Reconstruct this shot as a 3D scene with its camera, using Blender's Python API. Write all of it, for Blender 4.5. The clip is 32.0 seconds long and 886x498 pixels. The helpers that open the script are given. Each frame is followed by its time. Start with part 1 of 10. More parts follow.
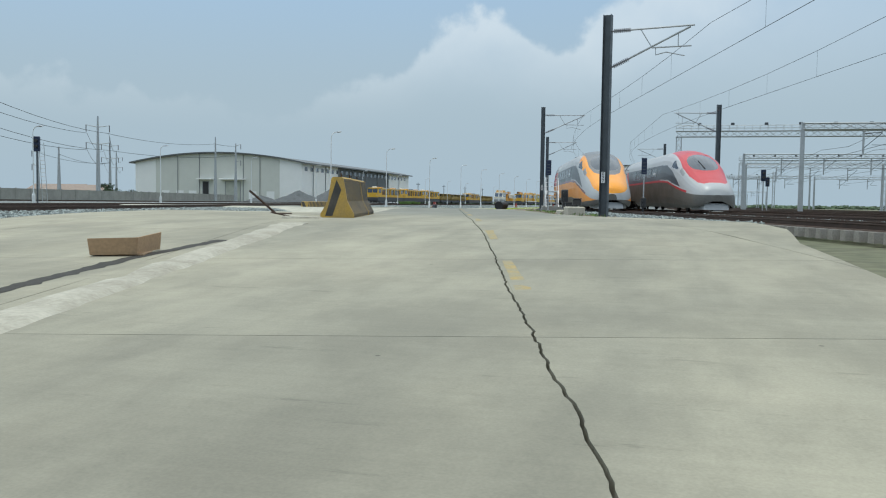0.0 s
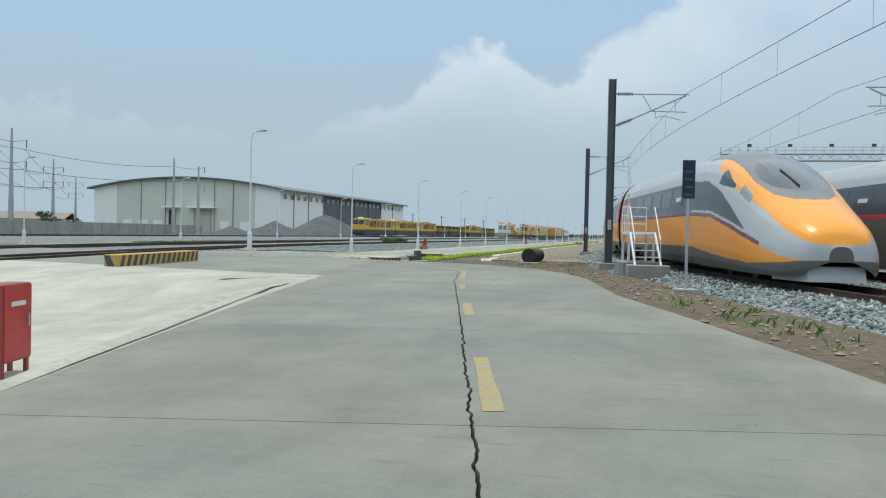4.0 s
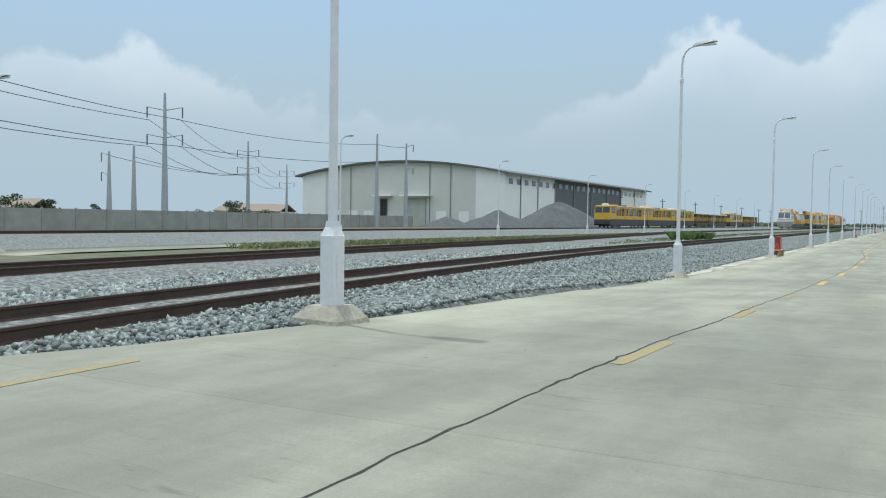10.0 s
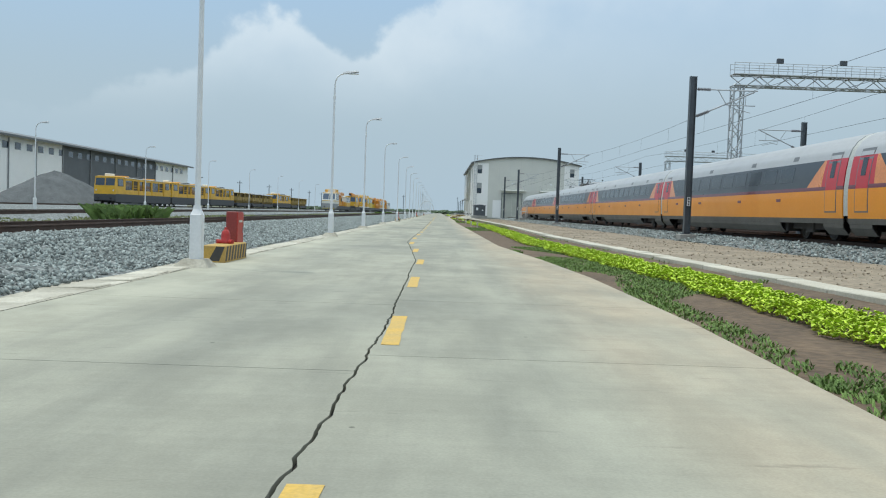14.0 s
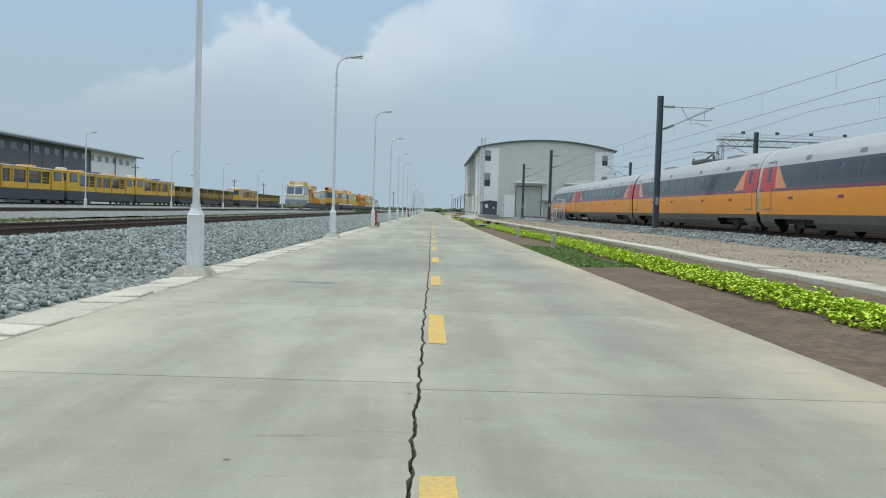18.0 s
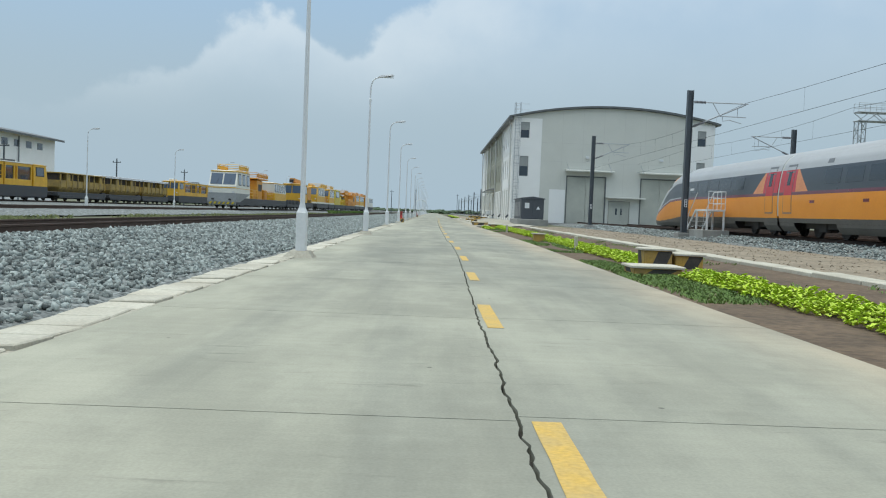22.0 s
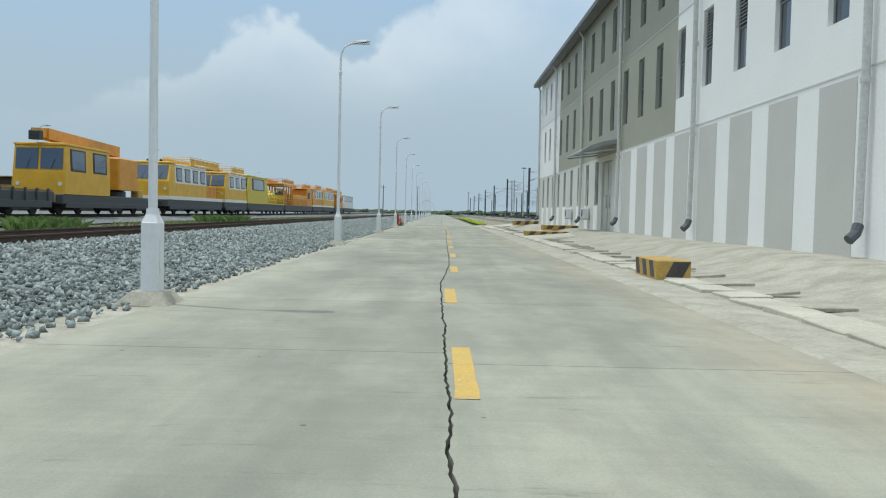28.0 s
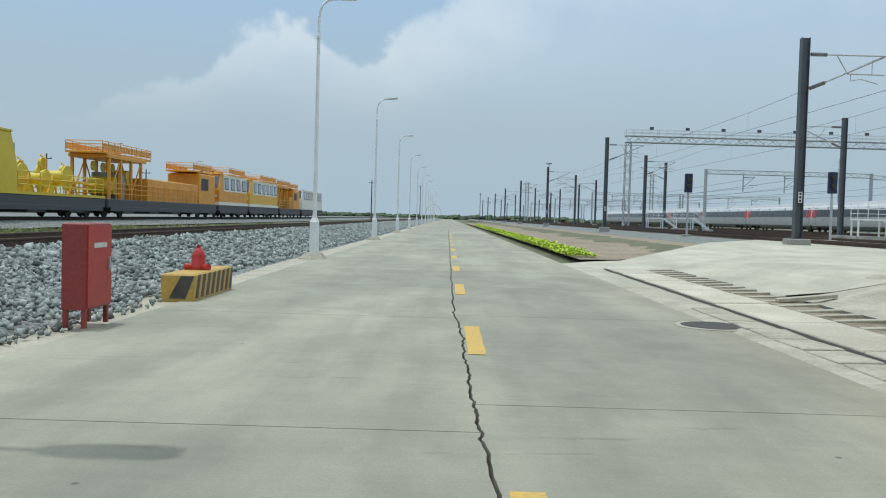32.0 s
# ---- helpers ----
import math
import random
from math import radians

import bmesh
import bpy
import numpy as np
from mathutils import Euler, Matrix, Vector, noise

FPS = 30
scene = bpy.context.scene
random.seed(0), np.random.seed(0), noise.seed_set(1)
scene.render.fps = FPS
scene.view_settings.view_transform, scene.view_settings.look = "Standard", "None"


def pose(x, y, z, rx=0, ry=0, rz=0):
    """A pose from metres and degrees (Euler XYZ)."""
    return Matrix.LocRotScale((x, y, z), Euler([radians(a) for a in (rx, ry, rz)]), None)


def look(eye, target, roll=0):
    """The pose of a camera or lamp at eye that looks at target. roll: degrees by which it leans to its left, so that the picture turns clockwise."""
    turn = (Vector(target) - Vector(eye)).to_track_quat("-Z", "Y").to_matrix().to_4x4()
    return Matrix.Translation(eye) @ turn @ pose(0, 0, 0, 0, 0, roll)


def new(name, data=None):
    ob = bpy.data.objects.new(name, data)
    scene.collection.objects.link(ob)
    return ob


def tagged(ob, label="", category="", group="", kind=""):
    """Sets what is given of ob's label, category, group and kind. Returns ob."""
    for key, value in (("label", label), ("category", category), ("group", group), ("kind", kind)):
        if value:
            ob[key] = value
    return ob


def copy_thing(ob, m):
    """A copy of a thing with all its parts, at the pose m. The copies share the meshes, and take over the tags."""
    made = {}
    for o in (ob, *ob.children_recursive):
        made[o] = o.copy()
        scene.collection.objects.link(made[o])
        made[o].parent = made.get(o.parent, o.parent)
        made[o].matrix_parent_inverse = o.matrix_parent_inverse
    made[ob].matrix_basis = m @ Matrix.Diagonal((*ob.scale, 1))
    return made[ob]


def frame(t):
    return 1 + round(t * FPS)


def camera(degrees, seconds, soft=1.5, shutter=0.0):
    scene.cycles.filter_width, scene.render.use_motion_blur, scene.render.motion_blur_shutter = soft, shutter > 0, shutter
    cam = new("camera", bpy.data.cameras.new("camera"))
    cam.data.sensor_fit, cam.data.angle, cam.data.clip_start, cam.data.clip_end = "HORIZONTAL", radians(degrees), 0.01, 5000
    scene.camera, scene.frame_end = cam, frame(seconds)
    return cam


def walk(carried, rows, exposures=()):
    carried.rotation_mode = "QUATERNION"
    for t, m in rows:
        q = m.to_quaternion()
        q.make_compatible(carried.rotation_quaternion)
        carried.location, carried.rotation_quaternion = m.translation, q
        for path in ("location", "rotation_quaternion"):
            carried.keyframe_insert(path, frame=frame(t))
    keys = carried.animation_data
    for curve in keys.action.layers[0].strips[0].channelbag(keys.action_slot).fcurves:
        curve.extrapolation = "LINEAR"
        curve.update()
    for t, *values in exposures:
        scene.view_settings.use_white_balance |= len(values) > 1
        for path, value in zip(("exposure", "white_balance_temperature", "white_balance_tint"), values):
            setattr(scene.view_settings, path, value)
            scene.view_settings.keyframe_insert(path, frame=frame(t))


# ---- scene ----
cam = camera(55.4, 32.0, 1.1)
PATH = [
    (0, (25.473, 2.847, 0.935), (25.003, 4.788, 0.825), 0.8),
    (0.5, (24.499, 7.187, 1.106), (24.031, 9.13, 1.03), 0.8),
    (1, (23.558, 11.378, 1.274), (23.09, 13.322, 1.218), 0.9),
    (1.5, (22.757, 15.285, 1.463), (22.288, 17.229, 1.423), 1.0),
    (2, (21.976, 18.969, 1.634), (21.509, 20.914, 1.602), 1.1),
    (2.5, (21.182, 22.471, 1.678), (20.712, 24.415, 1.645), 1.0),
    (3, (20.39, 26.005, 1.715), (19.918, 27.949, 1.681), 1.0),
    (3.5, (19.56, 29.505, 1.722), (19.089, 31.448, 1.686), 1.2),
    (5.5, (16.289, 42.953, 1.735), (15.821, 44.897, 1.692), 1.3),
    (6, (15.418, 46.326, 1.747), (14.95, 48.27, 1.703), 1.2),
    (6.5, (14.529, 49.602, 1.729), (14.059, 51.546, 1.683), 1.1),
    (7, (13.374, 52.891, 1.686), (12.861, 54.824, 1.638), 1.1),
    (7.5, (11.854, 55.944, 1.643), (11.183, 57.827, 1.588), 0.9),
    (8, (10.035, 58.775, 1.662), (9.186, 60.584, 1.6), 0.7),
    (8.5, (7.922, 61.419, 1.666), (6.939, 63.16, 1.596), 0.6),
    (9, (5.838, 64.028, 1.669), (4.799, 65.735, 1.599), 0.6),
    (9.5, (3.916, 66.765, 1.678), (2.869, 68.468, 1.606), 0.6),
    (10, (2.361, 69.626, 1.676), (1.399, 71.378, 1.606), 0.8),
    (10.5, (1.182, 72.77, 1.666), (0.431, 74.622, 1.598), 1.2),
    (11, (0.577, 75.995, 1.632), (0.103, 77.937, 1.569), 1.5),
    (11.5, (0.453, 79.321, 1.6), (0.223, 81.307, 1.539), 1.8),
    (12, (0.554, 82.77, 1.506), (0.456, 84.766, 1.442), 1.9),
    (12.5, (0.693, 86.381, 1.396), (0.648, 88.379, 1.323), 1.9),
    (13, (0.746, 90.108, 1.297), (0.736, 92.106, 1.218), 2.0),
    (13.5, (0.883, 94.152, 1.213), (0.885, 96.15, 1.128), 1.9),
    (14, (1.004, 98.468, 1.182), (1.016, 100.466, 1.095), 2.0),
    (14.5, (1.046, 102.925, 1.188), (1.067, 104.923, 1.099), 2.1),
    (16.5, (0.399, 122.122, 1.12), (0.429, 124.12, 1.031), 1.8),
    (17, (0.258, 127.35, 1.147), (0.288, 129.348, 1.055), 1.7),
    (17.5, (0.074, 132.872, 1.161), (0.105, 134.87, 1.07), 1.7),
    (18, (-0.065, 138.571, 1.163), (-0.033, 140.569, 1.072), 1.8),
    (18.5, (-0.127, 144.46, 1.169), (-0.099, 146.458, 1.081), 1.8),
    (19, (-0.238, 150.522, 1.149), (-0.214, 152.52, 1.059), 1.8),
    (19.5, (-0.32, 156.525, 1.186), (-0.3, 158.523, 1.097), 2.0),
    (20, (-0.52, 162.712, 1.141), (-0.497, 164.71, 1.049), 2.4),
    (20.5, (-0.62, 169.123, 1.115), (-0.598, 171.121, 1.028), 2.6),
    (21, (-0.689, 175.721, 1.089), (-0.663, 177.719, 1.001), 2.7),
    (21.5, (-0.694, 182.441, 1.096), (-0.665, 184.439, 1.007), 2.6),
    (22, (-0.581, 189.22, 1.103), (-0.554, 191.218, 1.016), 2.3),
    (22.5, (-0.367, 195.977, 1.104), (-0.343, 197.976, 1.02), 1.9),
    (23, (-0.258, 202.679, 1.109), (-0.233, 204.677, 1.023), 1.7),
    (23.5, (-0.271, 209.376, 1.15), (-0.248, 211.374, 1.068), 1.5),
    (24, (-0.293, 216.096, 1.216), (-0.268, 218.094, 1.13), 1.6),
    (24.5, (-0.334, 222.83, 1.239), (-0.304, 224.828, 1.151), 1.6),
    (25, (-0.227, 229.594, 1.232), (-0.203, 231.592, 1.148), 1.5),
    (25.5, (-0.102, 236.524, 1.198), (-0.083, 238.522, 1.114), 1.5),
    (27.5, (-0.063, 264.9, 1.205), (-0.052, 266.898, 1.118), 1.3),
    (28, (-0.116, 272.156, 1.173), (-0.108, 274.154, 1.088), 1.3),
    (28.5, (-0.139, 279.498, 1.173), (-0.134, 281.497, 1.093), 1.3),
    (29, (-0.126, 286.934, 1.165), (-0.121, 288.932, 1.085), 1.4),
    (29.5, (-0.099, 294.349, 1.237), (-0.097, 296.348, 1.157), 1.9),
    (30, (-0.237, 302.042, 1.221), (-0.234, 304.041, 1.14), 1.7),
    (30.5, (-0.148, 309.756, 1.207), (-0.149, 311.755, 1.128), 1.8),
    (31, (-0.101, 317.282, 1.176), (-0.104, 319.281, 1.101), 1.5),
    (31.5, (0.003, 325.037, 1.195), (-0.006, 327.035, 1.122), 1.4),
    (32, (-0.044, 333.06, 1.186), (-0.053, 335.059, 1.111), 1.6),
]
EXPOSURES = [(t, stops, 6170, 3) for t, stops in ((0.0, -0.04), (3.0, 0.0), (6.0, 0.1), (10.0, 0.1), (14.0, 0.05), (17.0, -0.03), (21.0, -0.03), (24.0, 0.0), (28.0, 0.0), (32.0, -0.03))]
walk(cam, [(t, look(eye, target, roll)) for t, eye, target, roll in PATH], EXPOSURES)

SKY_STRENGTH, SUN_STRENGTH = 0.1, 1.7
HAZE, CLOUD = (4.5, 5.4, 6.25, 1), (8.0, 8.3, 8.7, 1)
HIGH_HAZE = (4.6, 6.3, 8.6, 1)
VEIL = (11.4, 11.7, 12.1, 1)

# ---------- world, sun ----------
SUN_EL, SUN_AZ = radians(78.7), radians(-69)   # azimuth from +y towards +x
world = bpy.data.worlds.new("sky")
scene.world = world
world.use_nodes = True
wn, wl = world.node_tree.nodes, world.node_tree.links
wn.clear()


def wnode(kind, **values):
    n = wn.new(kind)
    for k, v in values.items():
        if k == "op":
            n.operation = v
        else:
            n.inputs[int(k[1:])].default_value = v
    return n


sky = wn.new("ShaderNodeTexSky")
sky.sky_type, sky.sun_disc = "NISHITA", False
sky.sun_elevation, sky.sun_rotation = SUN_EL, SUN_AZ
sky.air_density, sky.dust_density, sky.ozone_density = 1.3, 3.0, 1.2
wtc = wn.new("ShaderNodeTexCoord")
sep = wn.new("ShaderNodeSeparateXYZ")
wl.new(wtc.outputs["Generated"], sep.inputs[0])
# cumulus banks: their tops rise and fall with the compass direction, broken up by noise
az = wnode("ShaderNodeMath", op="ARCTAN2")
wl.new(sep.outputs["X"], az.inputs[0])
wl.new(sep.outputs["Y"], az.inputs[1])
azn = wn.new("ShaderNodeMapRange")
azn.inputs[1].default_value, azn.inputs[2].default_value = -1.4, 1.4
wl.new(az.outputs[0], azn.inputs[0])
tops = wn.new("ShaderNodeValToRGB")
tops.color_ramp.interpolation = "B_SPLINE"
BANKS = [(-1.4, 0.10), (-1.05, 0.14), (-0.9, 0.20), (-0.8, 0.17), (-0.55, 0.10), (-0.36, 0.11), (-0.25, 0.215), (-0.18, 0.225), (-0.13, 0.18), (-0.10, 0.18), (-0.05, 0.225), (0.02, 0.27), (0.12, 0.33), (0.3, 0.38), (0.7, 0.34), (1.4, 0.2)]
while len(tops.color_ramp.elements) < len(BANKS):
    tops.color_ramp.elements.new(0.5)
for e, (a, h) in zip(tops.color_ramp.elements, BANKS):
    e.position = (a + 1.4) / 2.8
    e.color = (h, h, h, 1)
wl.new(azn.outputs[0], tops.inputs[0])
cn = wn.new("ShaderNodeTexNoise")
cn.inputs["Scale"].default_value, cn.inputs["Detail"].default_value = 16.0, 6.0
cn.inputs["Roughness"].default_value, cn.inputs["Distortion"].default_value = 0.52, 0.0
wl.new(wtc.outputs["Generated"], cn.inputs["Vector"])
under = wnode("ShaderNodeMath", op="SUBTRACT")
wl.new(tops.outputs[0], under.inputs[0])
wl.new(sep.outputs["Z"], under.inputs[1])
jig = wnode("ShaderNodeMath", op="MULTIPLY_ADD", i1=0.13, i2=-0.065)
wl.new(cn.outputs["Fac"], jig.inputs[0])
csum = wnode("ShaderNodeMath", op="ADD")
wl.new(under.outputs[0], csum.inputs[0])
wl.new(jig.outputs[0], csum.inputs[1])
edge = wn.new("ShaderNodeMapRange")
edge.interpolation_type = "SMOOTHSTEP"
edge.inputs[1].default_value, edge.inputs[2].default_value = 0.0, 0.022
wl.new(csum.outputs[0], edge.inputs[0])
# the bright crowns sink into grey haze lower down
deep = wn.new("ShaderNodeMapRange")
deep.interpolation_type = "SMOOTHSTEP"
deep.inputs[1].default_value, deep.inputs[2].default_value = 0.01, 0.16
deep.inputs[3].default_value, deep.inputs[4].default_value = 0.85, 0.30
wl.new(csum.outputs[0], deep.inputs[0])
low = wn.new("ShaderNodeMapRange")
low.interpolation_type = "SMOOTHSTEP"
low.inputs[1].default_value, low.inputs[2].default_value = 0.07, 0.21
wl.new(sep.outputs["Z"], low.inputs[0])
cmul = wnode("ShaderNodeMath", op="MULTIPLY")
wl.new(edge.outputs[0], cmul.inputs[0])
wl.new(low.outputs[0], cmul.inputs[1])
cdeep = wnode("ShaderNodeMath", op="MULTIPLY")
wl.new(cmul.outputs[0], cdeep.inputs[0])
wl.new(deep.outputs[0], cdeep.inputs[1])
puff = wn.new("ShaderNodeTexNoise")
puff.inputs["Scale"].default_value, puff.inputs["Detail"].default_value = 5.0, 6.0
wl.new(wtc.outputs["Generated"], puff.inputs["Vector"])
pr = wn.new("ShaderNodeMapRange")
pr.inputs[1].default_value, pr.inputs[2].default_value, pr.inputs[3].default_value, pr.inputs[4].default_value = 0.35, 0.65, 0.45, 0.9
wl.new(puff.outputs["Fac"], pr.inputs[0])
cfac = wnode("ShaderNodeMath", op="MULTIPLY")
wl.new(cdeep.outputs[0], cfac.inputs[0])
wl.new(pr.outputs[0], cfac.inputs[1])
# tropical haze near the horizon
haze = wn.new("ShaderNodeMapRange")
haze.interpolation_type = "SMOOTHSTEP"
haze.inputs[1].default_value, haze.inputs[2].default_value = -0.02, 0.5
haze.inputs[3].default_value, haze.inputs[4].default_value = 0.95, 0.5
wl.new(sep.outputs["Z"], haze.inputs[0])
hmix = wn.new("ShaderNodeMixRGB")
hblue = wn.new("ShaderNodeMapRange")
hblue.interpolation_type = "SMOOTHSTEP"
hblue.inputs[1].default_value, hblue.inputs[2].default_value = 0.1, 0.32
wl.new(sep.outputs["Z"], hblue.inputs[0])
hcol = wn.new("ShaderNodeMixRGB")
hcol.inputs[1].default_value, hcol.inputs[2].default_value = HAZE, HIGH_HAZE
wl.new(hblue.outputs[0], hcol.inputs[0])
wl.new(hcol.outputs[0], hmix.inputs[2])
wl.new(haze.outputs[0], hmix.inputs[0])
wl.new(sky.outputs[0], hmix.inputs[1])
cmix = wn.new("ShaderNodeMixRGB")
cmix.inputs[2].default_value = CLOUD
wl.new(cfac.outputs[0], cmix.inputs[0])
wl.new(hmix.outputs[0], cmix.inputs[1])
# thin bright veil of high cloud round the zenith
veil = wn.new("ShaderNodeMapRange")
veil.interpolation_type = "SMOOTHSTEP"
veil.inputs[1].default_value, veil.inputs[2].default_value, veil.inputs[4].default_value = 0.29, 0.62, 0.9
wl.new(sep.outputs["Z"], veil.inputs[0])
vmix = wn.new("ShaderNodeMixRGB")
vmix.inputs[2].default_value = VEIL
wl.new(veil.outputs[0], vmix.inputs[0])
wl.new(cmix.outputs[0], vmix.inputs[1])
bg = wn.new("ShaderNodeBackground")
bg.inputs[1].default_value = SKY_STRENGTH
wl.new(vmix.outputs[0], bg.inputs[0])
wout = wn.new("ShaderNodeOutputWorld")
wl.new(bg.outputs[0], wout.inputs[0])

sun_data = bpy.data.lights.new("sun", "SUN")
sun_data.energy, sun_data.angle, sun_data.color = SUN_STRENGTH, radians(0.6), (1.0, 0.95, 0.87)
sun = new("sun", sun_data)
sun.matrix_world = look((math.sin(SUN_AZ) * math.cos(SUN_EL) * 100, math.cos(SUN_AZ) * math.cos(SUN_EL) * 100, math.sin(SUN_EL) * 100), (0, 0, 0))


# ---------- materials ----------
def mat(name, col, rough=0.7, metal=0.0, col2=None, scale=1.5, amount=0.5, grain=40.0, bump=0.15, island=0.0, rnd=0.0, detail_col=0.12, streak=None, spec=0.5, coat=0.0):
    """A surface with a broad mottling between two colours, fine grain, relief and optional variation from piece to piece."""
    m = bpy.data.materials.new(name)
    m.use_nodes = True
    nt = m.node_tree
    n, l = nt.nodes, nt.links
    b = n["Principled BSDF"]
    tc = n.new("ShaderNodeTexCoord")
    mp = n.new("ShaderNodeMapping")
    if streak:
        mp.inputs["Scale"].default_value = streak
    geo = n.new("ShaderNodeNewGeometry")
    l.new(geo.outputs["Position"], mp.inputs[0])
    big = n.new("ShaderNodeTexNoise")
    big.inputs["Scale"].default_value, big.inputs["Detail"].default_value, big.inputs["Roughness"].default_value = scale, 6.0, 0.6
    l.new(mp.outputs[0], big.inputs["Vector"])
    r = n.new("ShaderNodeMapRange")
    r.inputs[1].default_value, r.inputs[2].default_value = 0.36, 0.66
    r.inputs[4].default_value = amount
    l.new(big.outputs["Fac"], r.inputs[0])
    c2 = col2 or tuple(c * 0.72 for c in col)
    mix = n.new("ShaderNodeMixRGB")
    mix.inputs[1].default_value, mix.inputs[2].default_value = (*col, 1), (*c2, 1)
    l.new(r.outputs[0], mix.inputs[0])
    fine = n.new("ShaderNodeTexNoise")
    fine.inputs["Scale"].default_value, fine.inputs["Detail"].default_value = grain, 3.0
    l.new(geo.outputs["Position"], fine.inputs["Vector"])
    fr = n.new("ShaderNodeMapRange")
    fr.inputs[1].default_value, fr.inputs[2].default_value = 0.3, 0.7
    fr.inputs[3].default_value, fr.inputs[4].default_value = 1 - detail_col, 1 + detail_col
    l.new(fine.outputs["Fac"], fr.inputs[0])
    hsv = n.new("ShaderNodeHueSaturation")
    l.new(mix.outputs[0], hsv.inputs["Color"])
    last = fr.outputs[0]
    if island or rnd:
        if island:
            src = geo.outputs["Random Per Island"]
        else:
            src = n.new("ShaderNodeObjectInfo").outputs["Random"]
        vr = n.new("ShaderNodeMapRange")
        v = island or rnd
        vr.inputs[3].default_value, vr.inputs[4].default_value = 1 - v, 1 + v
        l.new(src, vr.inputs[0])
        mu = n.new("ShaderNodeMath")
        mu.operation = "MULTIPLY"
        l.new(last, mu.inputs[0])
        l.new(vr.outputs[0], mu.inputs[1])
        last = mu.outputs[0]
    l.new(last, hsv.inputs["Value"])
    l.new(hsv.outputs[0], b.inputs["Base Color"])
    rr = n.new("ShaderNodeMapRange")
    rr.inputs[3].default_value, rr.inputs[4].default_value = max(0.03, rough - 0.1), min(1.0, rough + 0.1)
    l.new(big.outputs["Fac"], rr.inputs[0])
    l.new(rr.outputs[0], b.inputs["Roughness"])
    b.inputs["Metallic"].default_value = metal
    b.inputs["Specular IOR Level"].default_value = spec
    b.inputs["Coat Weight"].default_value = coat
    if bump:
        bu = n.new("ShaderNodeBump")
        bu.inputs["Strength"].default_value, bu.inputs["Distance"].default_value = bump, 0.02
        l.new(fine.outputs["Fac"], bu.inputs["Height"])
        l.new(bu.outputs[0], b.inputs["Normal"])
    return m


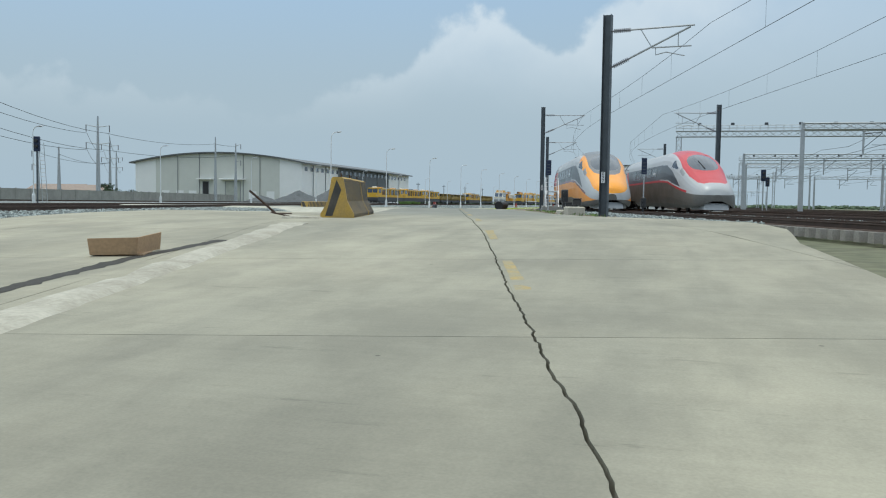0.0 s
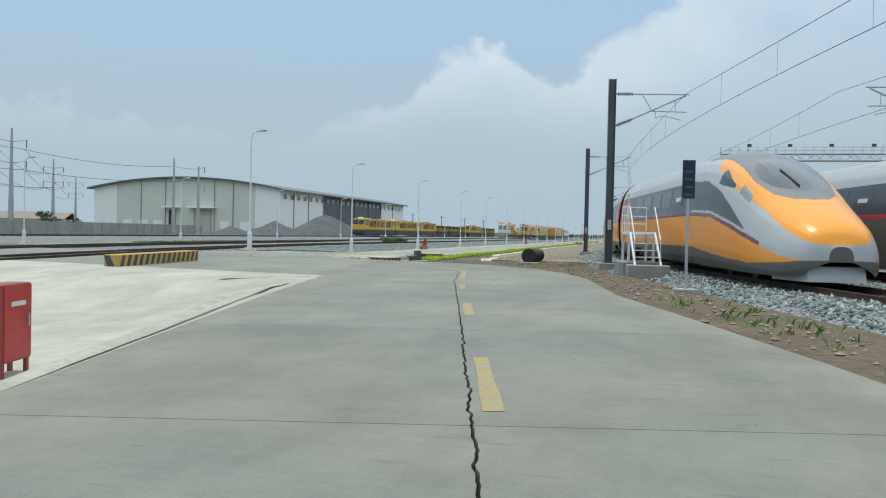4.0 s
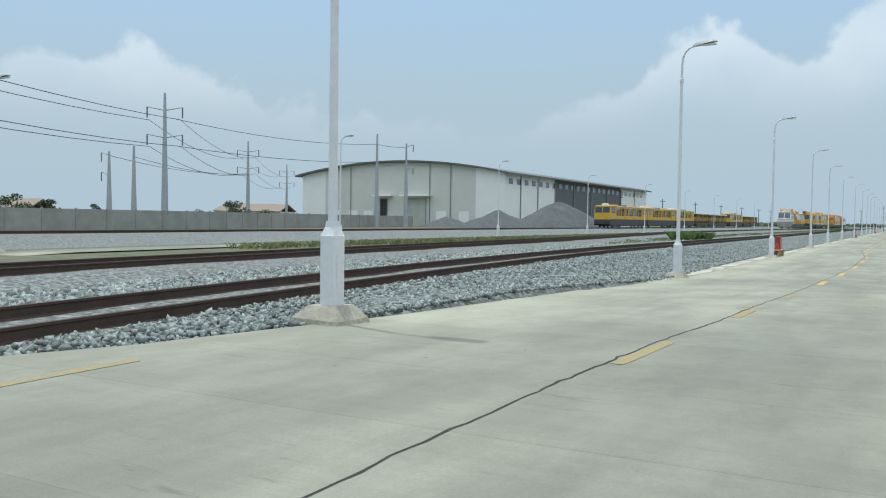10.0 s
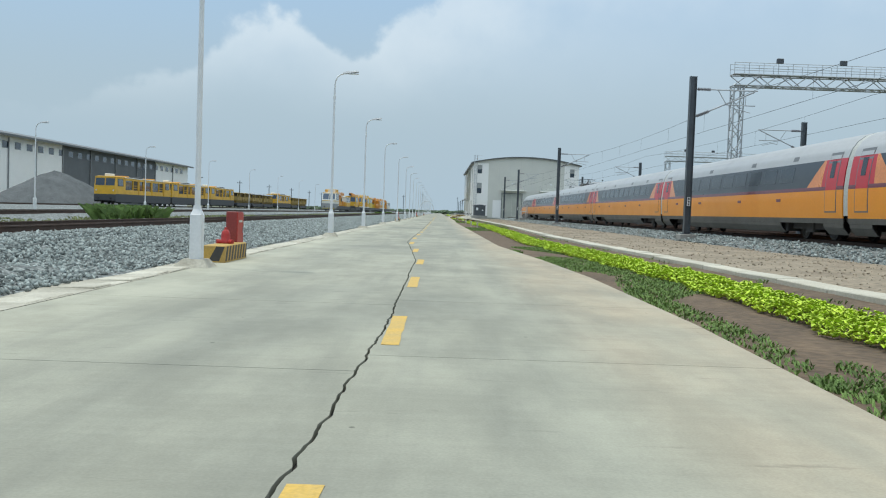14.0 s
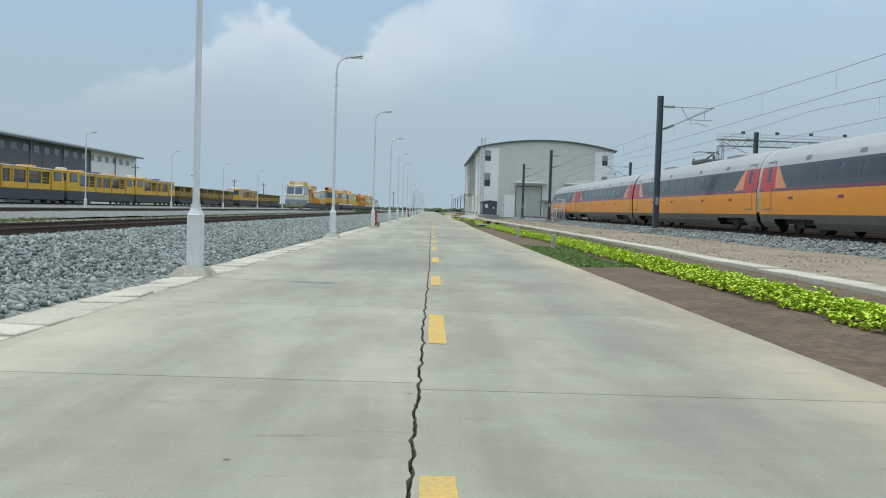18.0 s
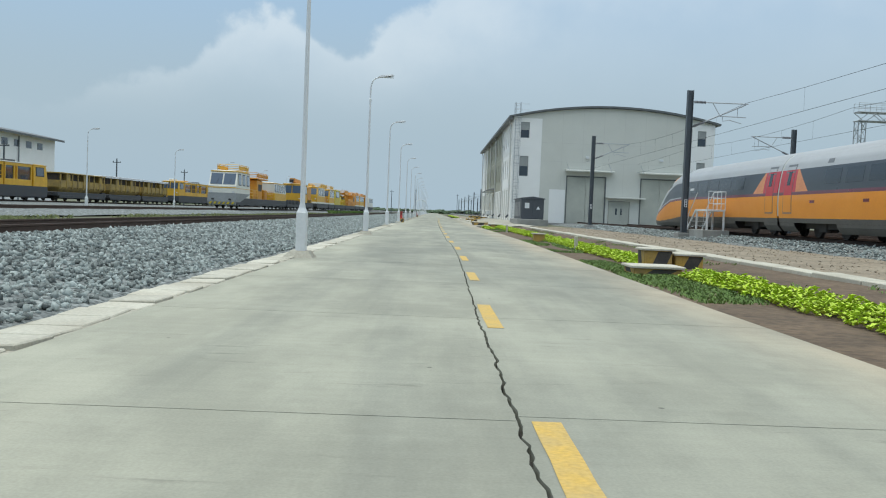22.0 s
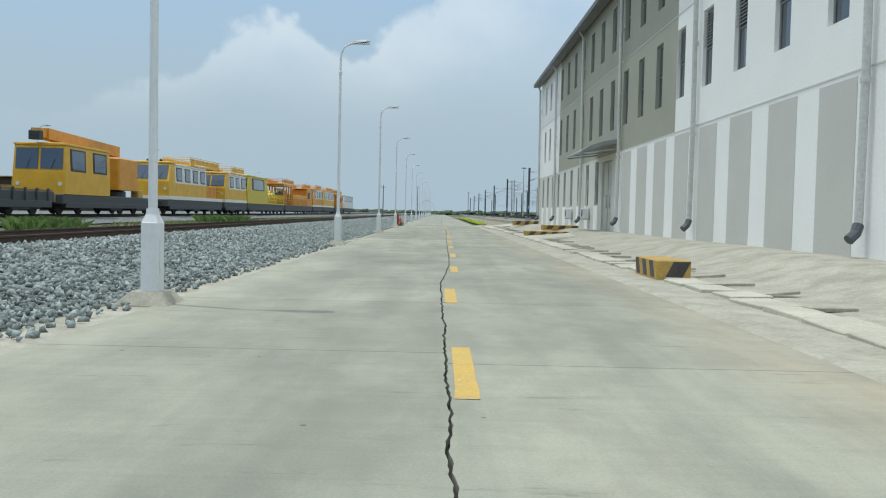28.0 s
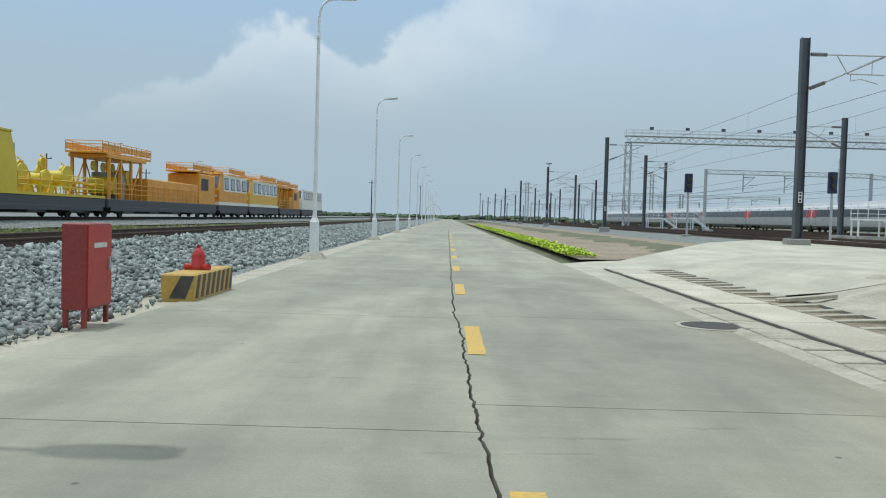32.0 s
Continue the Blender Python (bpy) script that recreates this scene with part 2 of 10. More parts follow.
def paving_mat(name, col, dark, dust, edge=None, amount=0.85, lane=None, bend=None):
    """Brushed concrete: broad stains, streaks along the road, broom marks across, small pits, and pale dust towards the edges."""
    m = bpy.data.materials.new(name)
    m.use_nodes = True
    n, l = m.node_tree.nodes, m.node_tree.links
    b = n["Principled BSDF"]
    pos = n.new("ShaderNodeNewGeometry").outputs["Position"]

    def noise_at(scale, stretch, detail=5.0, rough=0.6):
        mp = n.new("ShaderNodeMapping")
        mp.inputs["Scale"].default_value = stretch
        l.new(pos, mp.inputs[0])
        t = n.new("ShaderNodeTexNoise")
        t.inputs["Scale"].default_value, t.inputs["Detail"].default_value, t.inputs["Roughness"].default_value = scale, detail, rough
        l.new(mp.outputs[0], t.inputs["Vector"])
        return t.outputs["Fac"]

    def ranged(src, a, c, lo, hi, smooth=True):
        r = n.new("ShaderNodeMapRange")
        if smooth:
            r.interpolation_type = "SMOOTHSTEP"
        r.inputs[1].default_value, r.inputs[2].default_value, r.inputs[3].default_value, r.inputs[4].default_value = a, c, lo, hi
        l.new(src, r.inputs[0])
        return r.outputs[0]

    def mix(fac, c1, c2):
        x = n.new("ShaderNodeMixRGB")
        for k, c in ((1, c1), (2, c2)):
            if isinstance(c, tuple):
                x.inputs[k].default_value = (*c, 1)
            else:
                l.new(c, x.inputs[k])
        l.new(fac, x.inputs[0])
        return x.outputs[0]

    def times(a, c):
        x = n.new("ShaderNodeMath")
        x.operation = "MULTIPLY"
        l.new(a, x.inputs[0])
        if isinstance(c, float):
            x.inputs[1].default_value = c
        else:
            l.new(c, x.inputs[1])
        return x.outputs[0]

    place = n.new("ShaderNodeSeparateXYZ")
    l.new(pos, place.inputs[0])
    if bend:
        turn = ranged(place.outputs["Y"], 63.0, 83.0, 0.0, 1.0)
        col, dark = mix(turn, bend[0], col), mix(turn, bend[1], dark)
    stain = ranged(noise_at(0.22, (1.0, 0.45, 1.0)), 0.38, 0.66, 0.0, amount)
    streak = ranged(noise_at(1.6, (1.0, 0.06, 1.0)), 0.42, 0.7, 0.0, 0.55)
    c = mix(stain, col, dark)
    c = mix(streak, c, dark)
    if edge:
        sx = place
        worn_edge = times(ranged(place.outputs["Y"], 71.0, 80.0, 0.0, 1.0), ranged(place.outputs["Y"], 270.0, 325.0, 1.0, 0.3))
        patch = ranged(noise_at(0.5, (1.0, 0.3, 1.0)), 0.3, 0.6, 0.35, 1.0)
        c = mix(times(times(ranged(sx.outputs["X"], -1.9, -3.3, 0.0, 0.75), patch), worn_edge), c, dust)
        c = mix(times(times(ranged(sx.outputs["X"], 1.9, 3.1, 0.0, 0.8), patch), worn_edge), c, edge)
    else:
        c = mix(ranged(noise_at(0.16, (1.0, 0.6, 1.0)), 0.55, 0.72, 0.0, 0.7), c, dust)
    if lane:
        ox, oy, ca, sa, worn = lane
        across = n.new("ShaderNodeVectorMath")
        across.operation = "DOT_PRODUCT"
        across.inputs[1].default_value = (ca, sa, 0)
        l.new(pos, across.inputs[0])
        off = n.new("ShaderNodeMath")
        off.operation = "SUBTRACT"
        off.inputs[1].default_value = ox * ca + oy * sa
        l.new(across.outputs["Value"], off.inputs[0])
        ab = n.new("ShaderNodeMath")
        ab.operation = "ABSOLUTE"
        l.new(off.outputs[0], ab.inputs[0])
        sy = n.new("ShaderNodeSeparateXYZ")
        l.new(pos, sy.inputs[0])
        wear = times(ranged(ab.outputs[0], 5.2, 2.2, 0.0, 1.0), ranged(sy.outputs["Y"], 20.0, 34.0, 0.15, 0.95))
        c = mix(times(wear, ranged(noise_at(0.3, (1.0, 1.0, 1.0)), 0.25, 0.6, 0.55, 1.0)), c, worn)
    blot = ranged(noise_at(0.9, (1.0, 0.55, 1.0), 6.0, 0.68), 0.36, 0.66, 0.87, 1.11)
    broom = ranged(noise_at(5.0, (0.12, 2.2, 1.0), 3.0), 0.3, 0.7, 0.965, 1.035, False)
    grain = ranged(noise_at(55.0, (1.0, 1.0, 1.0), 2.0), 0.3, 0.7, 0.93, 1.07, False)
    info = ranged(n.new("ShaderNodeObjectInfo").outputs["Random"], 0.0, 1.0, 0.95, 1.05, False)
    vor = n.new("ShaderNodeTexVoronoi")
    vor.inputs["Scale"].default_value = 1.4
    l.new(pos, vor.inputs["Vector"])
    pit = ranged(vor.outputs["Distance"], 0.018, 0.034, 0.45, 1.0)
    scuff = ranged(noise_at(2.2, (0.4, 2.2, 1.0), 5.0, 0.72), 0.60, 0.72, 1.0, 0.72)
    h = n.new("ShaderNodeHueSaturation")
    l.new(c, h.inputs["Color"])
    l.new(times(times(times(times(broom, grain), times(info, pit)), scuff), blot), h.inputs["Value"])
    l.new(h.outputs[0], b.inputs["Base Color"])
    b.inputs["Roughness"].default_value = 0.82
    bu = n.new("ShaderNodeBump")
    bu.inputs["Strength"].default_value, bu.inputs["Distance"].default_value = 0.12, 0.02
    l.new(times(broom, grain), bu.inputs["Height"])
    l.new(bu.outputs[0], b.inputs["Normal"])
    return m


def glassy(name, col, rough=0.08):
    m = bpy.data.materials.new(name)
    m.use_nodes = True
    b = m.node_tree.nodes["Principled BSDF"]
    b.inputs["Base Color"].default_value = (*col, 1)
    b.inputs["Roughness"].default_value = rough
    b.inputs["Coat Weight"].default_value = 0.6
    b.inputs["Coat Roughness"].default_value = 0.03
    return m


M = dict(
    concrete=paving_mat("road_concrete", (0.321, 0.319, 0.255), (0.216, 0.220, 0.183), (0.396, 0.387, 0.304), (0.405, 0.339, 0.242)),
    concrete_bend=paving_mat("road_concrete_bend", (0.321, 0.319, 0.255), (0.216, 0.220, 0.183), (0.396, 0.387, 0.304), (0.405, 0.339, 0.242), bend=((0.226, 0.229, 0.190), (0.176, 0.180, 0.152))),
    concrete_dark=paving_mat("road_concrete_worn", (0.258, 0.258, 0.206), (0.185, 0.189, 0.155), (0.344, 0.335, 0.262)),
    concrete_sand=paving_mat("apron_concrete", (0.328, 0.308, 0.232), (0.232, 0.222, 0.172), (0.425, 0.385, 0.285), lane=(18.9, 33.0, 0.9736, 0.2284, (0.18, 0.185, 0.16))),
    concrete_white=paving_mat("branch_concrete", (0.45, 0.435, 0.36), (0.36, 0.35, 0.285), (0.49, 0.465, 0.38)),
    concrete_pale=mat("kerb_concrete", (0.52, 0.50, 0.42), 0.88, col2=(0.40, 0.37, 0.30), scale=0.8, amount=0.8, grain=25, bump=0.35, rnd=0.09),
    line_worn=mat("worn_road_yellow", (0.37, 0.275, 0.10), 0.85, col2=(0.28, 0.265, 0.19), scale=5, amount=1.0, grain=30, bump=0.2),
    mortar=mat("rough_mortar", (0.44, 0.42, 0.35), 0.92, col2=(0.30, 0.28, 0.225), scale=1.6, amount=0.9, grain=18, bump=0.7),
    block=mat("cast_concrete", (0.33, 0.33, 0.31), 0.85, col2=(0.23, 0.23, 0.215), scale=1.4, amount=0.8, grain=25, bump=0.3),
    gap=mat("dark_joint", (0.045, 0.042, 0.036), 0.95, grain=15, bump=0.5),
    yellow_line=mat("road_yellow", (0.58, 0.38, 0.08), 0.8, col2=(0.45, 0.34, 0.15), scale=3.5, amount=0.8, grain=35, bump=0.2),
    soil=mat("bare_soil", (0.135, 0.093, 0.057), 0.95, col2=(0.082, 0.058, 0.037), scale=1.1, amount=0.9, grain=9, bump=1.0, detail_col=0.3),
    dirt=mat("gravelly_dirt", (0.29, 0.245, 0.18), 0.95, col2=(0.19, 0.155, 0.11), scale=0.5, amount=0.9, grain=8, bump=0.9, detail_col=0.35),
    plain=mat("grassy_plain", (0.14, 0.135, 0.085), 0.95, col2=(0.085, 0.10, 0.05), scale=0.06, amount=1.0, grain=2.0, bump=0.5, detail_col=0.3),
    ballast=mat("ballast_stone", (0.30, 0.335, 0.325), 0.85, col2=(0.15, 0.175, 0.172), scale=8, amount=0.9, grain=30, bump=0.3, island=0.55),
    ballast_bed=mat("ballast_bed", (0.25, 0.268, 0.262), 0.95, col2=(0.075, 0.085, 0.085), scale=7, amount=1.0, grain=13, bump=1.0, detail_col=0.6),
    gravel=mat("gravel_pile", (0.105, 0.115, 0.12), 0.95, col2=(0.075, 0.082, 0.086), scale=0.8, amount=0.8, grain=7, bump=1.0, detail_col=0.3),
    rail=mat("rusty_rail", (0.085, 0.055, 0.042), 0.75, 0.3, col2=(0.05, 0.036, 0.03), scale=3, grain=30, bump=0.2),
    sleeper=mat("concrete_sleeper", (0.30, 0.28, 0.25), 0.9, col2=(0.20, 0.18, 0.155), scale=3, grain=25, bump=0.3, rnd=0.1),
    white_paint=mat("white_paint", (0.74, 0.76, 0.78), 0.45, col2=(0.60, 0.62, 0.62), scale=2.2, amount=0.5, grain=20, bump=0.05, detail_col=0.04),
    mast=mat("grey_steel_mast", (0.105, 0.12, 0.135), 0.5, 0.4, col2=(0.075, 0.085, 0.095), scale=1.8, grain=25, bump=0.08),
    galv=mat("galvanised_steel", (0.46, 0.48, 0.50), 0.5, 0.5, col2=(0.34, 0.36, 0.375), scale=2.5, grain=30, bump=0.06),
    insul=mat("grey_insulator", (0.22, 0.22, 0.24), 0.4, grain=30, bump=0.05),
    wire=mat("dark_wire", (0.05, 0.055, 0.06), 0.5, 0.5, grain=10, bump=0.0),
    black=mat("black_paint", (0.025, 0.025, 0.027), 0.55, col2=(0.05, 0.048, 0.045), scale=3, grain=25, bump=0.1),
    hazard_y=mat("hazard_yellow", (0.50, 0.32, 0.06), 0.65, col2=(0.34, 0.24, 0.10), scale=3, amount=0.8, grain=25, bump=0.12),
    hazard_k=mat("hazard_black", (0.045, 0.043, 0.04), 0.65, col2=(0.10, 0.09, 0.075), scale=3, amount=0.8, grain=25, bump=0.12),
    red=mat("red_enamel", (0.42, 0.025, 0.02), 0.4, col2=(0.30, 0.022, 0.02), scale=2.5, grain=25, bump=0.05),
    red_dull=mat("faded_red", (0.27, 0.045, 0.04), 0.5, col2=(0.20, 0.035, 0.03), scale=2.5, grain=25, bump=0.05),
    blue_sign=mat("dark_blue_enamel", (0.012, 0.022, 0.06), 0.45, grain=25, bump=0.02),
    tr_orange=mat("train_orange", (0.84, 0.31, 0.018),  0.36, col2=(0.77, 0.27, 0.018), scale=0.7, grain=12, bump=0.0, detail_col=0.03, coat=0.18),
    tr_yellow=mat("train_nose_yellow", (0.85, 0.33, 0.015),  0.36, col2=(0.78, 0.29, 0.015), scale=0.7, grain=12, bump=0.0, detail_col=0.03, coat=0.18),
    tr_silver=mat("train_silver", (0.43, 0.442, 0.452), 0.42, 0.0, col2=(0.38, 0.392, 0.402), scale=0.6, grain=12, bump=0.0, detail_col=0.03, coat=0.15),
    tr_roof=mat("train_roof_grey", (0.37, 0.382, 0.392), 0.5, 0.0, col2=(0.32, 0.332, 0.342), scale=0.6, grain=12, bump=0.0, detail_col=0.04, coat=0.1),
    tr_canopy=mat("train_canopy_grey", (0.17, 0.175, 0.18), 0.42, 0.0, col2=(0.14, 0.145, 0.15), scale=0.6, grain=12, bump=0.0, detail_col=0.04, coat=0.15),
    tr_frame=mat("train_gangway_frame", (0.50, 0.51, 0.48), 0.5, 0.0, col2=(0.40, 0.41, 0.385), scale=1.5, grain=15, bump=0.02),
    tr_dark=mat("train_window_band", (0.040, 0.047, 0.056), 0.3, col2=(0.050, 0.058, 0.067), scale=0.6, grain=12, bump=0.0, detail_col=0.04, coat=0.12),
    tr_glass=mat("train_side_glass", (0.022, 0.028, 0.036), 0.22, grain=12, bump=0.0, detail_col=0.02, coat=0.2),
    tr_maroon=mat("train_maroon", (0.15, 0.018, 0.035), 0.3, grain=12, bump=0.0, coat=0.4),
    tr_red=mat("train_red", (0.52, 0.022, 0.035),  0.36, col2=(0.45, 0.02, 0.03), scale=0.7, grain=12, bump=0.0, detail_col=0.03, coat=0.18),
    tr_skirt=mat("train_skirt", (0.12, 0.115, 0.105), 0.5, col2=(0.085, 0.08, 0.07), scale=1.0, grain=15, bump=0.03),
    tr_peach=mat("train_peach", (0.72, 0.25, 0.06), 0.3, grain=12, bump=0.0, coat=0.4),
    tr_white=mat("train_white", (0.68, 0.69, 0.70), 0.35, grain=12, bump=0.0, coat=0.3),
    bogie=mat("sooty_bogie", (0.035, 0.034, 0.033), 0.7, col2=(0.07, 0.055, 0.042), scale=3, grain=25, bump=0.1),
    mach_yellow=mat("machine_yellow", (0.72, 0.42, 0.025), 0.45, col2=(0.50, 0.28, 0.03), scale=1.3, grain=18, bump=0.04, detail_col=0.06),
    mach_orange=mat("machine_orange", (0.68, 0.31, 0.025), 0.48, col2=(0.46, 0.20, 0.03), scale=1.3, grain=18, bump=0.04, detail_col=0.08),
    mach_dusty=mat("machine_dusty_ochre", (0.42, 0.29, 0.07), 0.75, col2=(0.22, 0.17, 0.08), scale=1.1, amount=0.9, grain=18, bump=0.08, detail_col=0.15),
    mach_grille=mat("machine_grille_brown", (0.05, 0.042, 0.035), 0.7, col2=(0.09, 0.06, 0.035), scale=2.5, grain=20, bump=0.1),
    mach_lime=mat("machine_lemon", (0.60, 0.47, 0.025), 0.45, col2=(0.47, 0.37, 0.03), scale=1.3, grain=18, bump=0.04, detail_col=0.06),
    mach_cream=mat("machine_cream", (0.76, 0.75, 0.68), 0.45, col2=(0.66, 0.64, 0.57), scale=1.3, grain=18, bump=0.04, detail_col=0.05),
    mach_chassis=mat("machine_chassis", (0.045, 0.052, 0.062), 0.6, col2=(0.08, 0.075, 0.07), scale=2, grain=20, bump=0.08),
    mach_grey=mat("machine_grey", (0.26, 0.275, 0.28), 0.55, col2=(0.18, 0.19, 0.19), scale=2, grain=20, bump=0.06),
    glass=glassy("dark_glass", (0.03, 0.045, 0.065)),
    glass_blue=glassy("tinted_windscreen", (0.05, 0.085, 0.14), 0.05),
    wall_white=mat("white_wall_panel", (0.90, 0.90, 0.88), 0.65, col2=(0.84, 0.84, 0.82), scale=0.5, amount=0.5, grain=15, bump=0.06, detail_col=0.03),
    wall_grey=mat("pale_grey_panel", (0.66, 0.665, 0.61), 0.65, col2=(0.60, 0.605, 0.555), scale=0.4, amount=0.5, grain=15, bump=0.06, detail_col=0.03),
    wall_beige=mat("beige_grey_panel", (0.58, 0.575, 0.535), 0.65, col2=(0.52, 0.515, 0.48), scale=0.5, amount=0.5, grain=15, bump=0.06, detail_col=0.03),
    wall_olive=mat("olive_grey_wall", (0.36, 0.36, 0.285), 0.7, col2=(0.31, 0.31, 0.25), scale=0.5, amount=0.5, grain=15, bump=0.06, detail_col=0.04),
    wall_dark=mat("slate_cladding", (0.12, 0.13, 0.14), 0.6, col2=(0.095, 0.105, 0.112), scale=0.4, grain=15, bump=0.05),
    trim=mat("dark_eave_trim", (0.14, 0.15, 0.155), 0.55, grain=15, bump=0.05),
    door_panel=mat("steel_gate", (0.52, 0.53, 0.46), 0.55, col2=(0.36, 0.37, 0.335), scale=0.6, grain=15, bump=0.04, detail_col=0.03),
    frame=mat("window_frame", (0.30, 0.31, 0.315), 0.5, 0.2, grain=15, bump=0.03),
    louvre=mat("louvre_slat", (0.36, 0.375, 0.37), 0.5, 0.2, grain=15, bump=0.03),
    pvc=mat("white_drainpipe", (0.58, 0.585, 0.56), 0.5, col2=(0.50, 0.505, 0.48), scale=2, grain=15, bump=0.03),
    cab_grey=mat("dark_cabinet", (0.075, 0.085, 0.10), 0.5, col2=(0.06, 0.068, 0.08), scale=1.5, grain=18, bump=0.04),
    hedge=mat("yellow_green_leaf", (0.50, 0.63, 0.05), 0.65, col2=(0.40, 0.55, 0.045), scale=3, amount=0.9, grain=15, bump=0.05, island=0.22),
    grass=mat("grass_blade", (0.17, 0.26, 0.065), 0.7, col2=(0.11, 0.18, 0.045), scale=2, amount=0.9, grain=15, bump=0.0, island=0.4),
    dry_grass=mat("dry_grass", (0.27, 0.28, 0.12), 0.8, col2=(0.18, 0.21, 0.085), scale=0.7, amount=0.9, grain=15, bump=0.0, island=0.4),
    leaf=mat("dark_tree_leaf", (0.05, 0.085, 0.035), 0.7, col2=(0.03, 0.055, 0.025), scale=1, amount=0.9, grain=6, bump=0.0, island=0.4),
    bark=mat("tree_bark", (0.12, 0.095, 0.07), 0.9, grain=12, bump=0.4),
    fence=mat("boundary_wall", (0.34, 0.34, 0.32), 0.85, col2=(0.26, 0.26, 0.245), scale=0.7, amount=0.8, grain=12, bump=0.2, rnd=0.06),
    cardboard=mat("cardboard", (0.40, 0.27, 0.16), 0.85, col2=(0.33, 0.22, 0.13), scale=3, grain=25, bump=0.08),
    far_roof=mat("far_roof", (0.30, 0.24, 0.20), 0.8, grain=4, bump=0.1),
    plank=mat("brown_timber", (0.24, 0.15, 0.09), 0.85, col2=(0.16, 0.10, 0.06), scale=3, streak=(1, 0.2, 1), grain=20, bump=0.2),
    rubber=mat("black_pipe", (0.02, 0.02, 0.021), 0.6, grain=20, bump=0.05),
)


# ---------- mesh tools ----------
class Shape:
    """Collects vertices and faces of one mesh."""

    def __init__(self):
        self.v, self.f, self.smooth = [], [], False

    def add(self, verts, faces):
        k = len(self.v)
        self.v.extend(verts)
        self.f.extend(tuple(i + k for i in f) for f in faces)
        return self

    def box(self, x0, y0, z0, x1, y1, z1, b=0.0):
        """A box with its upright and upper edges chamfered by b."""
        if b <= 0:
            v = [(x, y, z) for z in (z0, z1) for x, y in ((x0, y0), (x1, y0), (x1, y1), (x0, y1))]
            return self.add(v, [(3, 2, 1, 0), (4, 5, 6, 7)] + [(i, (i + 1) % 4, 4 + (i + 1) % 4, 4 + i) for i in range(4)])
        def ring(z, s, c):
            return [(x0 + s + c, y0 + s, z), (x1 - s - c, y0 + s, z), (x1 - s, y0 + s + c, z), (x1 - s, y1 - s - c, z), (x1 - s - c, y1 - s, z), (x0 + s + c, y1 - s, z), (x0 + s, y1 - s - c, z), (x0 + s, y0 + s + c, z)]
        return self.loft([ring(z0, 0, b), ring(z1 - b, 0, b), ring(z1, b, b * 0.6)])

    def loft(self, rings, closed=True, caps=True):
        n, k = len(rings[0]), len(self.v)
        for r in rings:
            self.v.extend(r)
        m = n if closed else n - 1
        for j in range(len(rings) - 1):
            for i in range(m):
                a, b2 = k + j * n + i, k + j * n + (i + 1) % n
                self.f.append((a, b2, b2 + n, a + n))
        if caps and closed:
            self.f.append(tuple(k + i for i in reversed(range(n))))
            self.f.append(tuple(k + (len(rings) - 1) * n + i for i in range(n)))
        return self

    def tube(self, pts, r, n=8, r2=None):
        """A round bar along points; the radius may taper to r2."""
        pts = [Vector(p) for p in pts]
        rings = []
        for i, p in enumerate(pts):
            d = (pts[min(i + 1, len(pts) - 1)] - pts[max(i - 1, 0)]).normalized()
            u = d.cross(Vector((0, 0, 1)) if abs(d.z) < 0.95 else Vector((0, 1, 0))).normalized()
            w = d.cross(u)
            rr = r if r2 is None else r + (r2 - r) * i / (len(pts) - 1)
            rings.append([tuple(p + (u * math.cos(a) + w * math.sin(a)) * rr) for a in (2 * math.pi * q / n for q in range(n))])
        return self.loft(rings)

    def lathe(self, cx, cy, prof, n=16):
        """Turned about an upright axis; prof: (radius, z) from below."""
        return self.loft([[(cx + r * math.cos(2 * math.pi * i / n), cy + r * math.sin(2 * math.pi * i / n), z) for i in range(n)] for r, z in prof])

    def wheel(self, cx, cy, cz, r, w, n=18):
        """A disc with a tread and a hub; its axle lies along x."""
        prof = [(0.2 * r, -w * 0.62), (0.25 * r, -w * 0.5), (0.8 * r, -w * 0.35), (0.88 * r, -w * 0.5), (r, -w * 0.5), (r, w * 0.35), (1.07 * r, w * 0.4), (1.07 * r, w * 0.55), (0.8 * r, w * 0.5), (0.2 * r, w * 0.5)]
        return self.loft([[(cx + x, cy + q * math.cos(2 * math.pi * i / n), cz + q * math.sin(2 * math.pi * i / n)) for i in range(n)] for q, x in prof])

    def prism(self, poly, axis, a, b):
        """A polygon pushed from a to b along x or y; poly holds the other two coordinates."""
        if axis == "y":
            return self.loft([[(p, a, q) for p, q in poly], [(p, b, q) for p, q in poly]])
        if axis == "z":
            return self.loft([[(p, q, a) for p, q in poly], [(p, q, b) for p, q in poly]])
        return self.loft([[(a, p, q) for p, q in poly], [(b, p, q) for p, q in poly]])

    def mesh(self, name):
        me = bpy.data.meshes.new(name)
        me.from_pydata(self.v, [], self.f)
        if self.smooth:
            me.shade_smooth()
        me.update()
        return me


def S():
    return Shape()


def fix(me):
    bm = bmesh.new()
    bm.from_mesh(me)
    bmesh.ops.recalc_face_normals(bm, faces=bm.faces)
    bm.to_mesh(me)
    bm.free()
    return me


def part(name, shape, material, parent, label="", smooth=False, at=None, turn=0.0):
    me = shape if isinstance(shape, bpy.types.Mesh) else fix(shape.mesh(name))
    if smooth and not isinstance(shape, bpy.types.Mesh):
        me.shade_auto_smooth(angle=radians(38)) if False else me.polygons.foreach_set("use_smooth", [True] * len(me.polygons))
        me.set_sharp_from_angle(angle=radians(38))
    if not me.materials:
        me.materials.append(M[material])
    ob = new(name, me)
    ob.parent = parent
    if at is not None:
        ob.matrix_basis = pose(at[0], at[1], at[2], 0, 0, turn)
    return tagged(ob, label)


